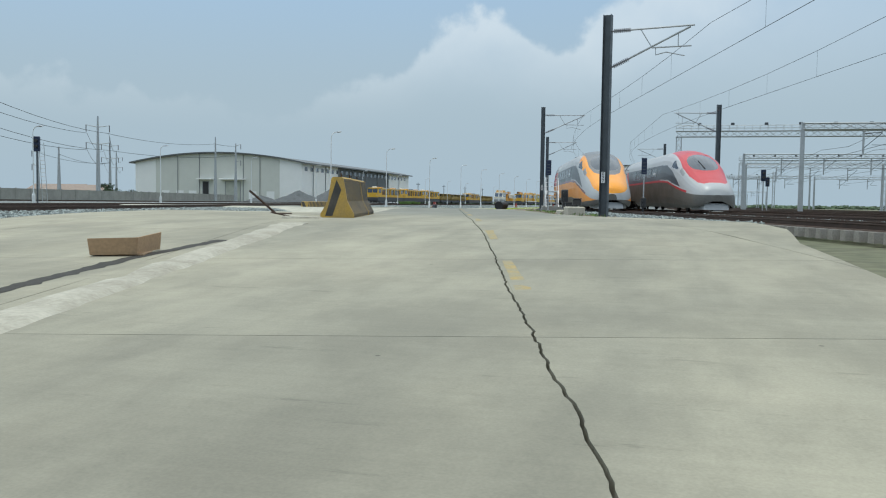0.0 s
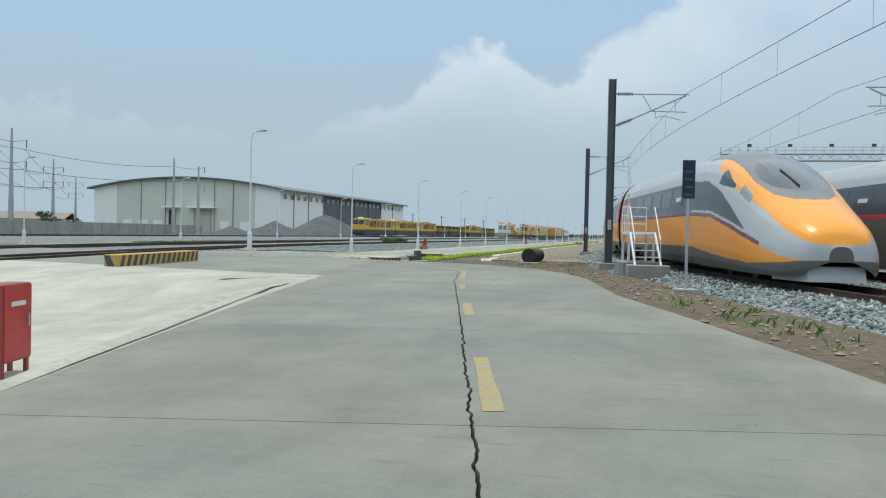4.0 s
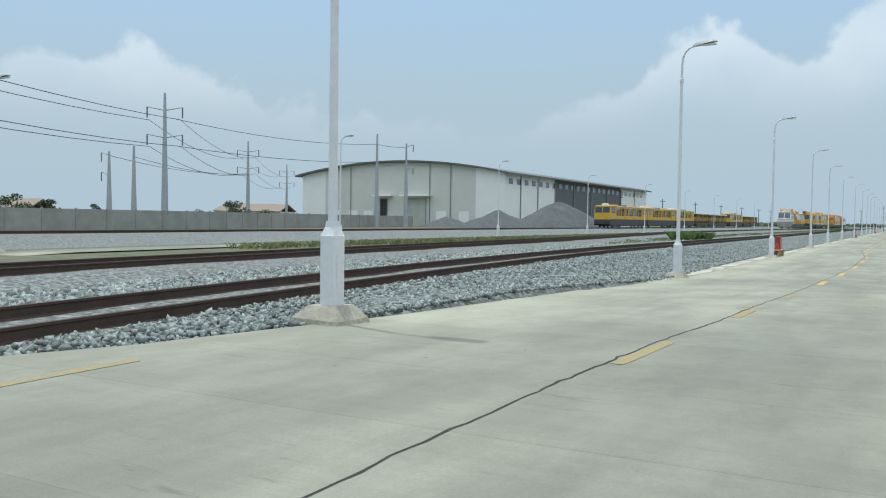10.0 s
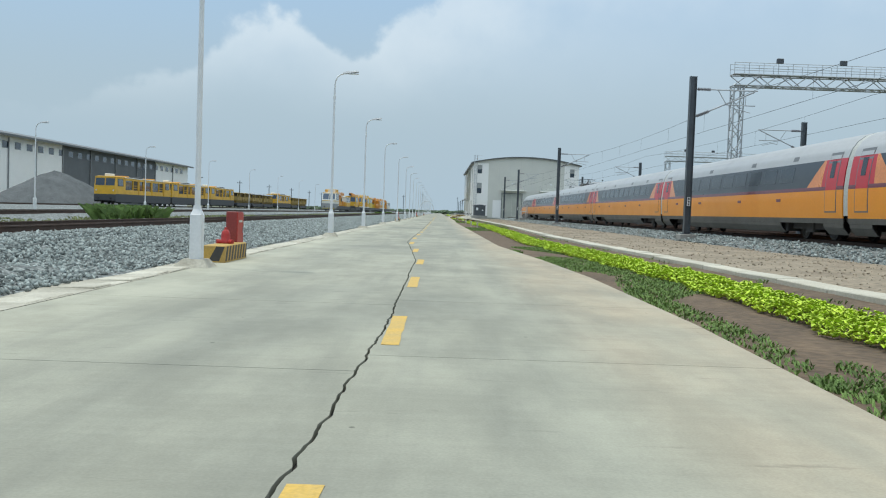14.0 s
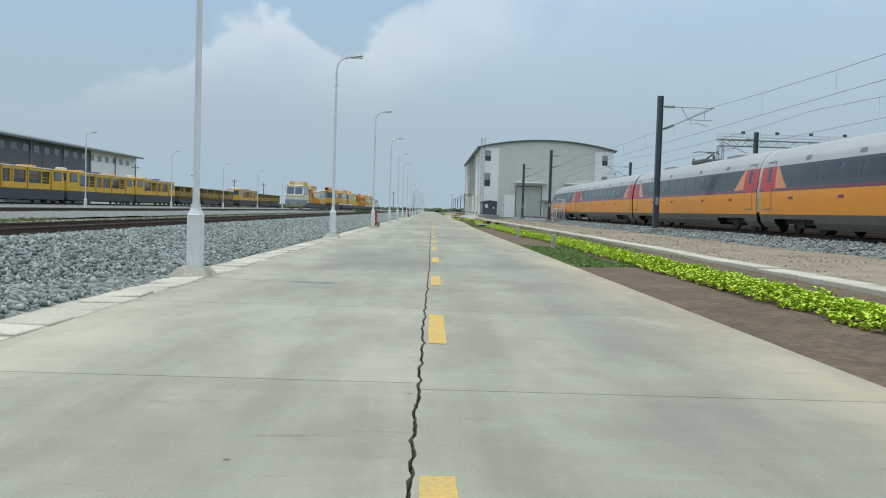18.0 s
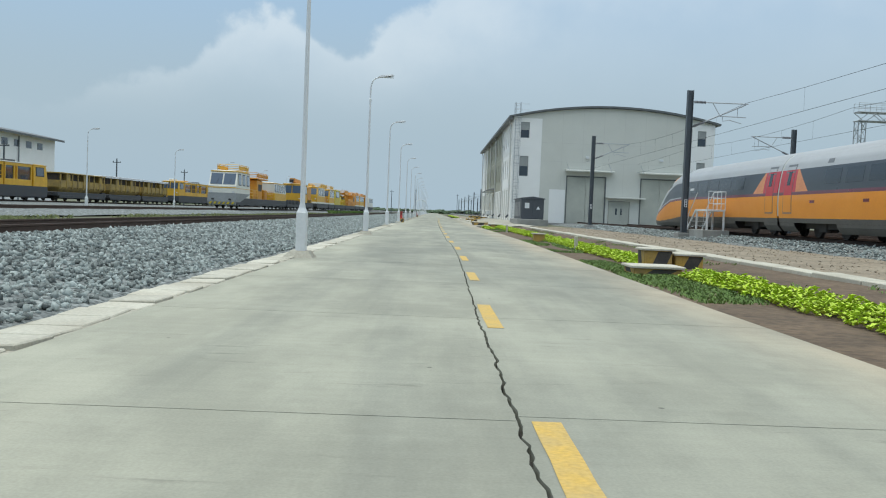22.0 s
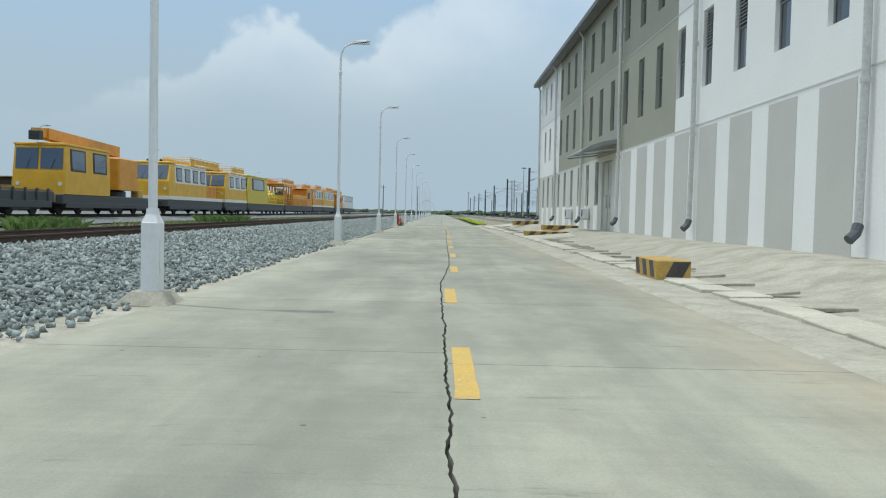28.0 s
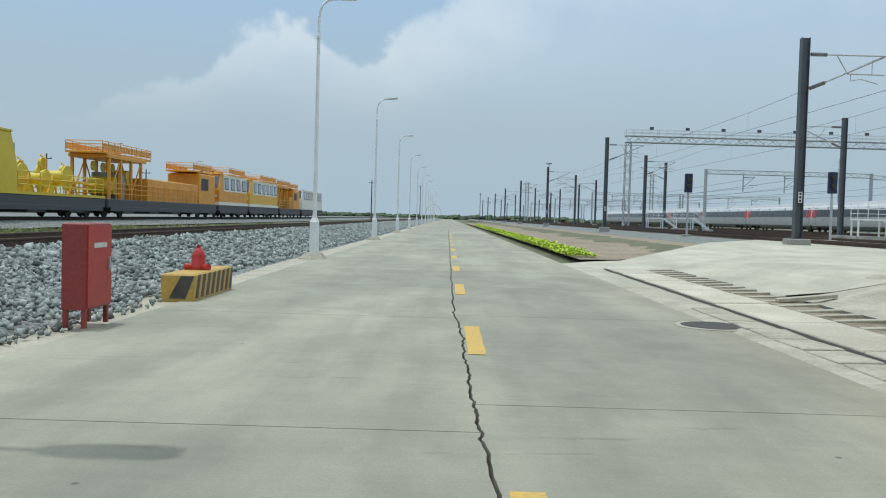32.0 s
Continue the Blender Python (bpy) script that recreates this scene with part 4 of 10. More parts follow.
def head_coach(kind, label, group, length=23.6):
    """The driving car: its nose points to +y, the tip at +length / 2."""
    L = LIVERY[kind]
    o = thing("driving_car", label, "train", group)
    h = length / 2
    coach_fill(o, -h, h - NOSE, L, (True, False), 5, bogies=(-h + 3.6,))
    na, nb = 430, 290
    groups = {}
    V = []
    us = []
    total = [0.0]
    for (x0, z0), (x1, z1) in zip(PROF, PROF[1:]):
        total.append(total[-1] + math.hypot(x1 - x0, z1 - z0))
    def unit(v):
        d = v * total[-1]
        for i in range(len(PROF) - 1):
            if d <= total[i + 1] + 1e-9:
                t = (d - total[i]) / (total[i + 1] - total[i])
                return PROF[i][0] + (PROF[i + 1][0] - PROF[i][0]) * t, PROF[i][1] + (PROF[i + 1][1] - PROF[i][1]) * t
        return PROF[-1]
    def pt(i, j):
        s = (i / na) ** 1.35
        v = j / nb
        side = -1 if v < 0.5 else 1
        px, pz = unit(1 - abs(2 * v - 1))
        w, t, b = spline(HALFW, s), spline(TOPZ, s), spline(BOTZ, s)
        nx, nz = px / 1.68, (pz - 0.22) / 3.83
        a = math.asin(min(1, nz)) if nz < 1 else math.pi / 2
        ex = math.cos(a) ** 0.75 if nz < 1 else 0.0
        k = smooth01(0.0, 0.75, s)
        x = w * (nx * k + (1 - k) * (ex * 0.6 + nx * 0.4))
        return (side * x, h - s * NOSE, b + (t - b) * nz), s
    P = [[pt(i, j) for j in range(nb + 1)] for i in range(na + 1)]
    flat = [p[0] for row in P for p in row]
    for i in range(na):
        for j in range(nb):
            q = (i * (nb + 1) + j, i * (nb + 1) + j + 1, (i + 1) * (nb + 1) + j + 1, (i + 1) * (nb + 1) + j)
            cx = sum(abs(flat[k][0]) for k in q) / 4
            cz = sum(flat[k][2] for k in q) / 4
            sm = (P[i][j][1] + P[i + 1][j][1]) / 2
            nm = head_paint(sm, cz, cx, kind)
            paired = nm in ("side_window", "headlight", "window_band", "waist_stripe")
            groups.setdefault((nm, (1 if j < nb / 2 else 2) if paired else 0), []).append(q)
    for (nm, side_), fs in groups.items():
        used = sorted({k for f in fs for k in f})
        idx = {k: n for n, k in enumerate(used)}
        s = S().add([flat[k] for k in used], [tuple(idx[k] for k in f) for f in fs])
        part(nm, s, HEAD_MATS[kind][nm], o, smooth=True)
    cap = S().add([P[0][j][0] for j in range(nb + 1)], [tuple(range(nb + 1))])
    part("nose_cap", cap, "tr_skirt", o)
    part("floor_pan", S().box(-1.2, h - NOSE - 0.1, 0.25, 1.2, h - 1.2, 0.5), "bogie", o)
    part("plough", S().loft([[(-1.1, h - 1.6, 0.12), (1.1, h - 1.6, 0.12), (0.7, h - 0.2, 0.12), (-0.7, h - 0.2, 0.12)], [(-1.2, h - 1.6, 0.5), (1.2, h - 1.6, 0.5), (0.7, h - 0.3, 0.5), (-0.7, h - 0.3, 0.5)]]), "tr_silver", o)
    for sd in (-1, 1):
        part("emblem", band(2.46, 2.6, h - NOSE - 2.5, h - NOSE - 1.75, 0.012, sd, n=2, thick=0.01), "tr_white", o, "plain white emblem bar")
    part("wiper", S().tube([(0.08, h - NOSE * 0.325, spline(TOPZ, 0.325) + 0.03), (0.26, h - NOSE * 0.45, spline(TOPZ, 0.45) + 0.02)], 0.025, 6), "black", o)
    for y in (-h + 3.6, h - 5.2):
        bogie(o, y)
    for y in (-4.4, -1.4, 1.6):
        part("underfloor_case", S().box(-1.35, y - 1.3, 0.3, 1.35, y + 1.3, 0.86, 0.08), "bogie", o)
    return o


# ---------- yellow works vehicles ----------
def chassis(o, y0, y1, z0=0.62, z1=1.15, mat_="mach_chassis", hw=1.45):
    part("frame", S().box(-hw, y0, z0, hw, y1, z1, 0.04), mat_, o)
    for sg in (-1, 1):
        part("side_sill", S().box(sg * hw - 0.04, y0 + 0.35, 0.4, sg * hw + 0.04, y1 - 0.35, z0 + 0.06, 0.02), mat_, o)
    n = max(2, int((y1 - y0) / 2.2))
    for i in range(1, n, 2):
        y = y0 + (i + 0.5) * (y1 - y0) / n
        part("underfloor_box", S().box(-hw + 0.08, y - 1.0, 0.28, hw - 0.08, y + 0.9, z0, 0.05), mat_, o)
    for y in (y0 + 2.3, y1 - 2.3):
        bogie(o, y)
    for y, sg in ((y0, -1), (y1, 1)):
        for x in (-0.87, 0.87):
            part("buffer", S().tube([(x, y, 0.95), (x, y + sg * 0.45, 0.95), (x, y + sg * 0.46, 0.95)], 0.09, 10), "black", o)


def cabin(o, y0, y1, zb, zt, body, trim, front=None, sides=4, glassm="glass_blue", hw=1.42, rake=0.35, name="cab", belt=None):
    """A driving cabin with raked end windscreens and a row of side windows."""
    f0 = rake if front in ("low", "both") else 0.0
    f1 = rake if front in ("high", "both") else 0.0
    zm = zb + (zt - zb) * 0.42
    def ring(z, a, b, w):
        return [(-w, y0 + a, z), (w, y0 + a, z), (w, y1 - b, z), (-w, y1 - b, z)]
    c = part(name, S().loft([ring(zb, 0, 0, hw), ring(zm, 0, 0, hw), ring(zt - 0.18, f0, f1, hw - 0.06), ring(zt, f0 + 0.2, f1 + 0.2, hw - 0.3)]), body, o)
    if belt:
        part("colour_belt", S().box(-hw - 0.012, y0 - 0.01, zb + 0.02, hw + 0.012, y1 + 0.01, zb + (zt - zb) * 0.4), belt, c)
    part("roof_edge", S().box(-hw + 0.02, y0 + f0 - 0.06, zt - 0.16, hw - 0.02, y1 - f1 + 0.06, zt - 0.06), trim, c)
    L = (y1 - f1) - (y0 + f0)
    for i in range(sides):
        yc = y0 + f0 + L * (i + 0.5) / sides
        w = L / sides * 0.33
        for sg in (-1, 1):
            a, b = zm + 0.1, zt - 0.32
            q = [(sg * (hw - 0.02), yc - w, a), (sg * (hw - 0.02), yc + w, a), (sg * (hw - 0.07), yc + w, b), (sg * (hw - 0.07), yc - w, b)]
            s = S().loft([q, [(x + sg * 0.035, y, z) for x, y, z in q]])
            wn_ = part("side_window", s, "black", c)
            q2 = [(x + sg * 0.04, yc + (y - yc) * 0.82, (a + b) / 2 + (z - (a + b) / 2) * 0.86) for x, y, z in q]
            part("pane", S().loft([q2, [(x + sg * 0.006, y, z) for x, y, z in q2]]), glassm, wn_)
    for on, ye, sg, f in ((front in ("low", "both"), y0, -1, f0), (front in ("high", "both"), y1, 1, f1)):
        if on:
            for xa, xb in ((-hw + 0.16, -0.07), (0.07, hw - 0.16)):
                t0, t1 = 0.12, 0.9
                z0_, z1_ = zm + (zt - 0.18 - zm) * t0, zm + (zt - 0.18 - zm) * t1
                ya, yb = ye - sg * f * t0 + sg * 0.02, ye - sg * f * t1 + sg * 0.02
                q = [(xa, ya, z0_), (xb, ya, z0_), (xb, yb, z1_), (xa, yb, z1_)]
                w_ = part("windscreen", S().loft([q, [(x, y + sg * 0.02, z) for x, y, z in q]]), glassm, c)
                part("wiper", S().tube([((xa + xb) / 2, ya + sg * 0.04, z0_), ((xa + xb) / 2 + 0.2, (ya + yb) / 2 + sg * 0.04, (z0_ + z1_) / 2)], 0.012, 5), "black", w_)
            for x in (-hw + 0.3, hw - 0.3):
                part("headlight", S().tube([(x, ye, zb + 0.55), (x, ye + sg * 0.05, zb + 0.55)], 0.11, 12), "tr_white", c)
    return c


def railing(o, y0, y1, zb, hw, mat_="mach_yellow", h=1.0, name="railing", step=1.1):
    s = S()
    for sg in (-1, 1):
        n = max(1, int((y1 - y0) / step))
        for i in range(n + 1):
            y = y0 + (y1 - y0) * i / n
            s.tube([(sg * hw, y, zb), (sg * hw, y, zb + h)], 0.025, 5)
        for k in (0.35, 0.68, 1.0):
            s.tube([(sg * hw, y0, zb + h * k), (sg * hw, y1, zb + h * k)], 0.025, 5)
    for y in (y0, y1):
        for k in (0.35, 0.68, 1.0):
            s.tube([(-hw, y, zb + h * k), (hw, y, zb + h * k)], 0.025, 5)
    return part(name, s, mat_, o)


def work_platform(o, y0, y1, z, mat_="mach_yellow"):
    p = part("work_platform", S().box(-1.15, y0, z - 0.12, 1.15, y1, z, 0.02), mat_, o)
    s = S()
    for sg in (-1, 1):
        n = int((y1 - y0) / 0.45)
        for i in range(n):
            a, b = y0 + (y1 - y0) * i / n, y0 + (y1 - y0) * (i + 0.72) / n
            s.box(sg * 1.12 - 0.02, a, z + 0.1, sg * 1.12 + 0.02, b, z + 0.5)
    tagged(part("guard_panel", s, mat_, p), kind="stuff")
    railing(p, y0, y1, z, 1.13, mat_, 0.62, "guard_rail", 0.9)
    return p


def catenary_car(label, white=False, length=19.0, orange_end=True):
    """A works railcar: a long cab at the low-y end, an open deck with a knuckle crane, a lift tower with a platform and a rear cab."""
    o = thing("catenary_work_car", label, "work train", "works vehicles in the siding")
    h = length / 2
    chassis(o, -h, h)
    body = "mach_cream" if white else "mach_yellow"
    c = cabin(o, -h + 0.1, -h + 6.6, 1.15, 3.95, "mach_cream", body if not white else "mach_yellow", "low", 3, rake=0.7, belt=None if white else "mach_yellow")
    if white:
        part("front_line", S().box(-1.43, -h + 0.08, 2.1, 1.43, -h + 0.11, 2.2), "mach_yellow", c)
        part("side_line", S().box(-1.435, -h + 0.12, 2.08, 1.435, -h + 6.55, 2.13), "mach_yellow", c)
        part("skirt", S().loft([[(-1.4, -h + 0.0, 0.35), (1.4, -h + 0.0, 0.35), (1.4, -h + 1.6, 0.35), (-1.4, -h + 1.6, 0.35)], [(-1.46, -h - 0.1, 0.7), (1.46, -h - 0.1, 0.7), (1.46, -h + 2.0, 0.7), (-1.46, -h + 2.0, 0.7)], [(-1.46, -h + 0.05, 1.6), (1.46, -h + 0.05, 1.6), (1.46, -h + 6.6, 1.6), (-1.46, -h + 6.6, 1.6)]]), "mach_grey", c)
        for k in range(6):
            part("warning_stripe", S().loft([[(-1.3 + 0.45 * k, -h - 0.115, 0.45), (-1.08 + 0.45 * k, -h - 0.115, 0.45), (-1.08 + 0.45 * k, -h - 0.1, 0.45), (-1.3 + 0.45 * k, -h - 0.1, 0.45)], [(-1.15 + 0.45 * k, -h - 0.115, 0.68), (-0.93 + 0.45 * k, -h - 0.115, 0.68), (-0.93 + 0.45 * k, -h - 0.1, 0.68), (-1.15 + 0.45 * k, -h - 0.1, 0.68)]]), "mach_lime", c)
    work_platform(o, -h + 2.4, -h + 6.9, 4.0, "mach_orange" if not white else "mach_yellow")
    g = 11.0 if length > 25 else 10.0
    t0, t1 = (-h + 11.4, -h + 20.4) if length > 25 else (-h + 11.2, -h + 14.4)
    rear = 8.4 if length > 25 else 4.6
    railing(o, -h + 6.8, -h + g, 1.15, 1.38, "mach_yellow")
    k = part("knuckle_crane", S().lathe(0, -h + 8.2, [(0.35, 1.15), (0.3, 1.5), (0.26, 2.4), (0.3, 2.6)], 12), "mach_chassis", o)
    part("boom", S().tube([(0, -h + 8.2, 2.5), (0.1, -h + 8.6, 3.7), (0.1, -h + 9.7, 3.3), (0.1, -h + 10.1, 1.9)], 0.16, 8, 0.1), "mach_chassis" if white else "mach_orange", k)
    part("equipment_box", S().box(-1.2, -h + 9.2, 1.15, 1.2, -h + 10.9, 2.2, 0.05), "mach_orange", o)
    t = part("lift_tower", S().box(-1.05, t0 + 0.6, 1.15, 1.05, t0 + 3.8, 3.35, 0.06), "mach_orange", o)
    # no hole is cut: black sheets on the tower paint an opening's shade
    for sg in (-1, 1):
        part("tower_opening", S().box(sg * 1.05 - 0.02, t0 + 1.4, 2.1, sg * 1.05 + 0.02, t0 + 3.3, 2.9), "black", t)
    if length > 25:
        railing(o, t0 + 3.8, t1, 1.15, 1.38, "mach_orange")
        part("winch_housing", S().box(-1.15, t0 + 4.4, 1.15, 1.15, t0 + 6.4, 2.3, 0.08), "mach_orange", o)
        part("lift_mast", S().box(-0.5, t0 + 4.9, 2.3, 0.5, t0 + 5.9, 3.6, 0.05), "mach_orange", o)
    work_platform(o, t0, t0 + (6.6 if length > 25 else 4.2), 3.6, "mach_orange")
    cabin(o, h - rear, h - 0.1, 1.15, 3.45, "mach_cream", "mach_yellow", "high", 5 if rear > 6 else 3, rake=0.4, belt="mach_yellow", name="rear_cab")
    return o


def passenger_works_car(label, length=14.5, platform=True, col="mach_yellow", platform_col="mach_yellow", deck=0.5):
    """A works crew car: a yellow driving end, yellow belt, cream window band, roof platform and an open rear deck."""
    o = thing("works_crew_car", label, "work train", "works vehicles in the siding")
    h = length / 2
    chassis(o, -h, h)
    part("side_strip", S().box(-1.46, -h + 0.1, 1.15, 1.46, h - 0.1, 1.42), "mach_cream", o)
    cabin(o, -h + 0.15, -h + 1.75, 1.42, 4.08, col, col, "low", 0, rake=0.55, hw=1.45, name="driving_cab")
    n = max(3, int((length - deck - 2) / 1.9))
    cabin(o, -h + 1.76, h - deck, 1.42, 4.0, "mach_cream", "mach_cream", None, n, belt=col, name="crew_body")
    for x in (-0.5, 0.5):
        part("roof_horn", S().lathe(x, -h + 1.2, [(0.12, 4.05), (0.14, 4.2), (0.05, 4.28)], 10), "black", o)
    if deck > 1.5:
        part("rear_module", S().box(-1.2, h - deck + 0.8, 1.42, 1.2, h - 1.4, 2.5, 0.06), "mach_orange", o)
        part("winch_drum", S().tube([(-0.8, h - 0.9, 1.9), (0.8, h - 0.9, 1.9)], 0.4, 14), "mach_chassis", o)
        railing(o, h - deck + 0.1, h - 0.2, 1.42, 1.38, "mach_orange")
    if platform:
        work_platform(o, -h + length * 0.42, h - 0.3, 4.15, platform_col)
    return o


def crane_car(label, length=13.0):
    """Two yellow cabs side by side under a telescopic boom that rests over the roof."""
    o = thing("rail_crane", label, "work train", "works vehicles in the siding")
    h = length / 2
    chassis(o, -h, h)
    cabin(o, -h + 0.3, -h + 6.6, 1.15, 4.0, "mach_yellow", "mach_yellow", "low", 2, rake=0.14, hw=1.46)
    for k in range(5):
        part("warning_stripe", S().box(-1.2 + 0.5 * k, -h - 0.03, 0.7, -0.95 + 0.5 * k, -h - 0.002, 1.1), "hazard_y", o)
    part("turntable", S().lathe(0, h - 3.6, [(1.1, 1.15), (1.1, 1.5), (0.9, 1.6)], 18), "mach_chassis", o)
    part("engine_housing", S().box(-1.25, h - 5.0, 1.6, 1.25, h - 1.6, 3.7, 0.08), "mach_orange", o)
    b = part("boom", S().loft([[(-0.4, h - 2.4, 3.85), (0.3, h - 2.4, 3.85), (0.3, h - 2.4, 4.55), (-0.4, h - 2.4, 4.55)], [(-0.36, -h + 0.9, 4.2), (0.26, -h + 0.9, 4.2), (0.26, -h + 0.9, 4.8), (-0.36, -h + 0.9, 4.8)]]), "mach_orange", o)
    part("inner_boom", S().box(-0.36, -h + 0.1, 4.25, 0.18, -h + 1.0, 4.75), "mach_orange", b)
    part("hook_head", S().box(-0.35, -h - 0.25, 4.1, 0.25, -h + 0.3, 4.62, 0.06), "black", b)
    for x in (-1.0, 1.0):
        part("outrigger", S().box(x - 0.25, h - 1.5, 0.9, x + 0.25, h - 0.6, 1.7, 0.04), "hazard_y", o)
    return o


def drum_wagon(label, length=15.0):
    """A flat wagon with cable drums, winches and pipework in lemon yellow."""
    o = thing("cable_drum_wagon", label, "work train", "works vehicles in the siding")
    h = length / 2
    chassis(o, -h, h)
    part("deck_edge", S().box(-1.47, -h, 1.15, 1.47, h, 1.3), "mach_lime", o)
    cabin(o, -h + 0.2, -h + 10.8, 1.3, 4.25, "mach_lime", "mach_lime", "both", 1, "glass", rake=0.5, name="control_cab")
    k = 0
    y = -h + 12.6
    while y < h - 1.6:
        r = (0.62, 0.5, 0.72)[k % 3]
        zc = 1.75 + r * 0.6
        d = part("cable_drum", S().tube([(-0.7, y, zc), (0.7, y, zc)], r * 0.6, 18), "mach_lime", o)
        for x in (-0.75, 0.75):
            part("flange", S().tube([(x - 0.04, y, zc), (x + 0.04, y, zc)], r, 22), "mach_lime", d)
            part("stand", S().tube([(x * 1.45, y - 0.5, 1.3), (x * 1.45, y, zc + 0.1), (x * 1.45, y + 0.5, 1.3)], 0.06, 6), "mach_yellow", d)
        part("tension_wheel", S().tube([(-0.08, y + 1.1, 2.6 + 0.3 * (k % 2)), (0.08, y + 1.1, 2.6 + 0.3 * (k % 2))], 0.34, 18), "mach_lime", d)
        part("wheel_post", S().tube([(0.2, y + 1.1, 1.3), (0.2, y + 1.1, 2.9 + 0.3 * (k % 2)), (-0.2, y + 1.4, 3.1 + 0.3 * (k % 2))], 0.06, 6), "mach_yellow", d)
        part("hydraulic_unit", S().box(-1.25, y + 0.8, 1.3, -0.7, y + 1.6, 2.1 + 0.2 * (k % 2), 0.04), "mach_lime", o)
        y += 2.5
        k += 1
    railing(o, -h + 10.9, h - 0.2, 1.3, 1.4, "mach_lime")
    part("pipe_run", S().tube([(1.1, -h + 11.0, 1.9), (1.1, h - 4, 2.0), (1.1, h - 0.6, 1.9)], 0.06, 6), "mach_yellow", o)
    part("air_filter_box", S().box(-0.8, -h + 11.0, 2.6, 0.8, -h + 11.8, 3.7, 0.05), "mach_grey", o)
    part("box_frame", S().box(-0.85, -h + 10.95, 1.3, -0.7, -h + 11.8, 2.6).box(0.7, -h + 10.95, 1.3, 0.85, -h + 11.8, 2.6), "mach_lime", o)
    return o


def gantry_wagon(label, length=13.0):
    """An orange wire-stringing wagon with a raised tower, a trussed arm and a white rear cab."""
    o = thing("wire_stringing_wagon", label, "work train", "works vehicles in the siding")
    h = length / 2
    chassis(o, -h, h)
    for y in (-h + 0.8, -h + 2.6, -h + 4.4, -h + 6.2):
        for x in (-1.15, 1.15):
            part("tower_post", S().box(x - 0.09, y - 0.09, 1.15, x + 0.09, y + 0.09, 3.75, 0.02), "mach_orange", o)
    for x in (-1.15, 1.15):
        part("tower_brace", S().tube([(x, -h + 0.8, 1.3), (x, -h + 2.6, 3.7), (x, -h + 4.4, 1.3), (x, -h + 6.2, 3.7)], 0.05, 5), "mach_orange", o)
    part("tower_head", S().box(-1.25, -h + 0.4, 3.7, 1.25, -h + 7.0, 3.92, 0.04), "mach_orange", o)
    part("control_cabinet", S().box(-0.9, -h + 3.0, 1.15, 0.9, -h + 4.2, 2.9, 0.05), "mach_grey", o)
    work_platform(o, -h - 0.2, -h + 8.2, 4.05, "mach_orange")
    part("winch", S().tube([(-0.8, -h + 2.8, 2.0), (0.8, -h + 2.8, 2.0)], 0.6, 18), "mach_lime", o)
    part("machine_box", S().box(-1.3, -h + 7.2, 1.15, 1.3, h - 5.2, 2.7, 0.06), "mach_orange", o)
    railing(o, -h + 0.2, h - 5.2, 1.15, 1.4, "mach_orange")
    m = part("machine_house", S().box(-1.35, h - 5.0, 1.15, 1.35, h - 0.2, 3.7, 0.08), "mach_orange", o)
    # closed house; its dark openings are only black sheets coloured like deep shade
    for sg in (-1, 1):
        part("house_opening", S().box(sg * 1.35 - 0.02, h - 4.4, 2.3, sg * 1.35 + 0.02, h - 2.4, 3.3), "black", m)
    work_platform(o, h - 6.0, h - 0.4, 3.9, "mach_orange")
    part("cable_reel", S().tube([(-0.5, -h + 5.6, 2.6), (0.5, -h + 5.6, 2.6)], 0.55, 18), "mach_lime", o)
    for k in range(4):
        part("guide_wheel", S().tube([(-0.06, -h + 1.2 + 1.5 * k, 3.2), (0.06, -h + 1.2 + 1.5 * k, 3.2)], 0.3, 14), "mach_lime", o)
    return o


def flat_wagon(label, length=13.0):
    o = thing("flat_wagon", label, "wagon", "works vehicles in the siding")
    h = length / 2
    chassis(o, -h, h, 0.7, 1.25)
    s = S()
    for i in range(9):
        y = -h + 0.8 + i * (length - 1.6) / 8
        for sg in (-1, 1):
            s.box(sg * 1.48 - 0.05, y - 0.06, 0.75, sg * 1.48 + 0.05, y + 0.06, 1.4)
    part("stake", s, "mach_chassis", o)
    part("deck_board", S().box(-1.4, -h + 0.1, 1.25, 1.4, h - 0.1, 1.33), "plank", o)
    return o


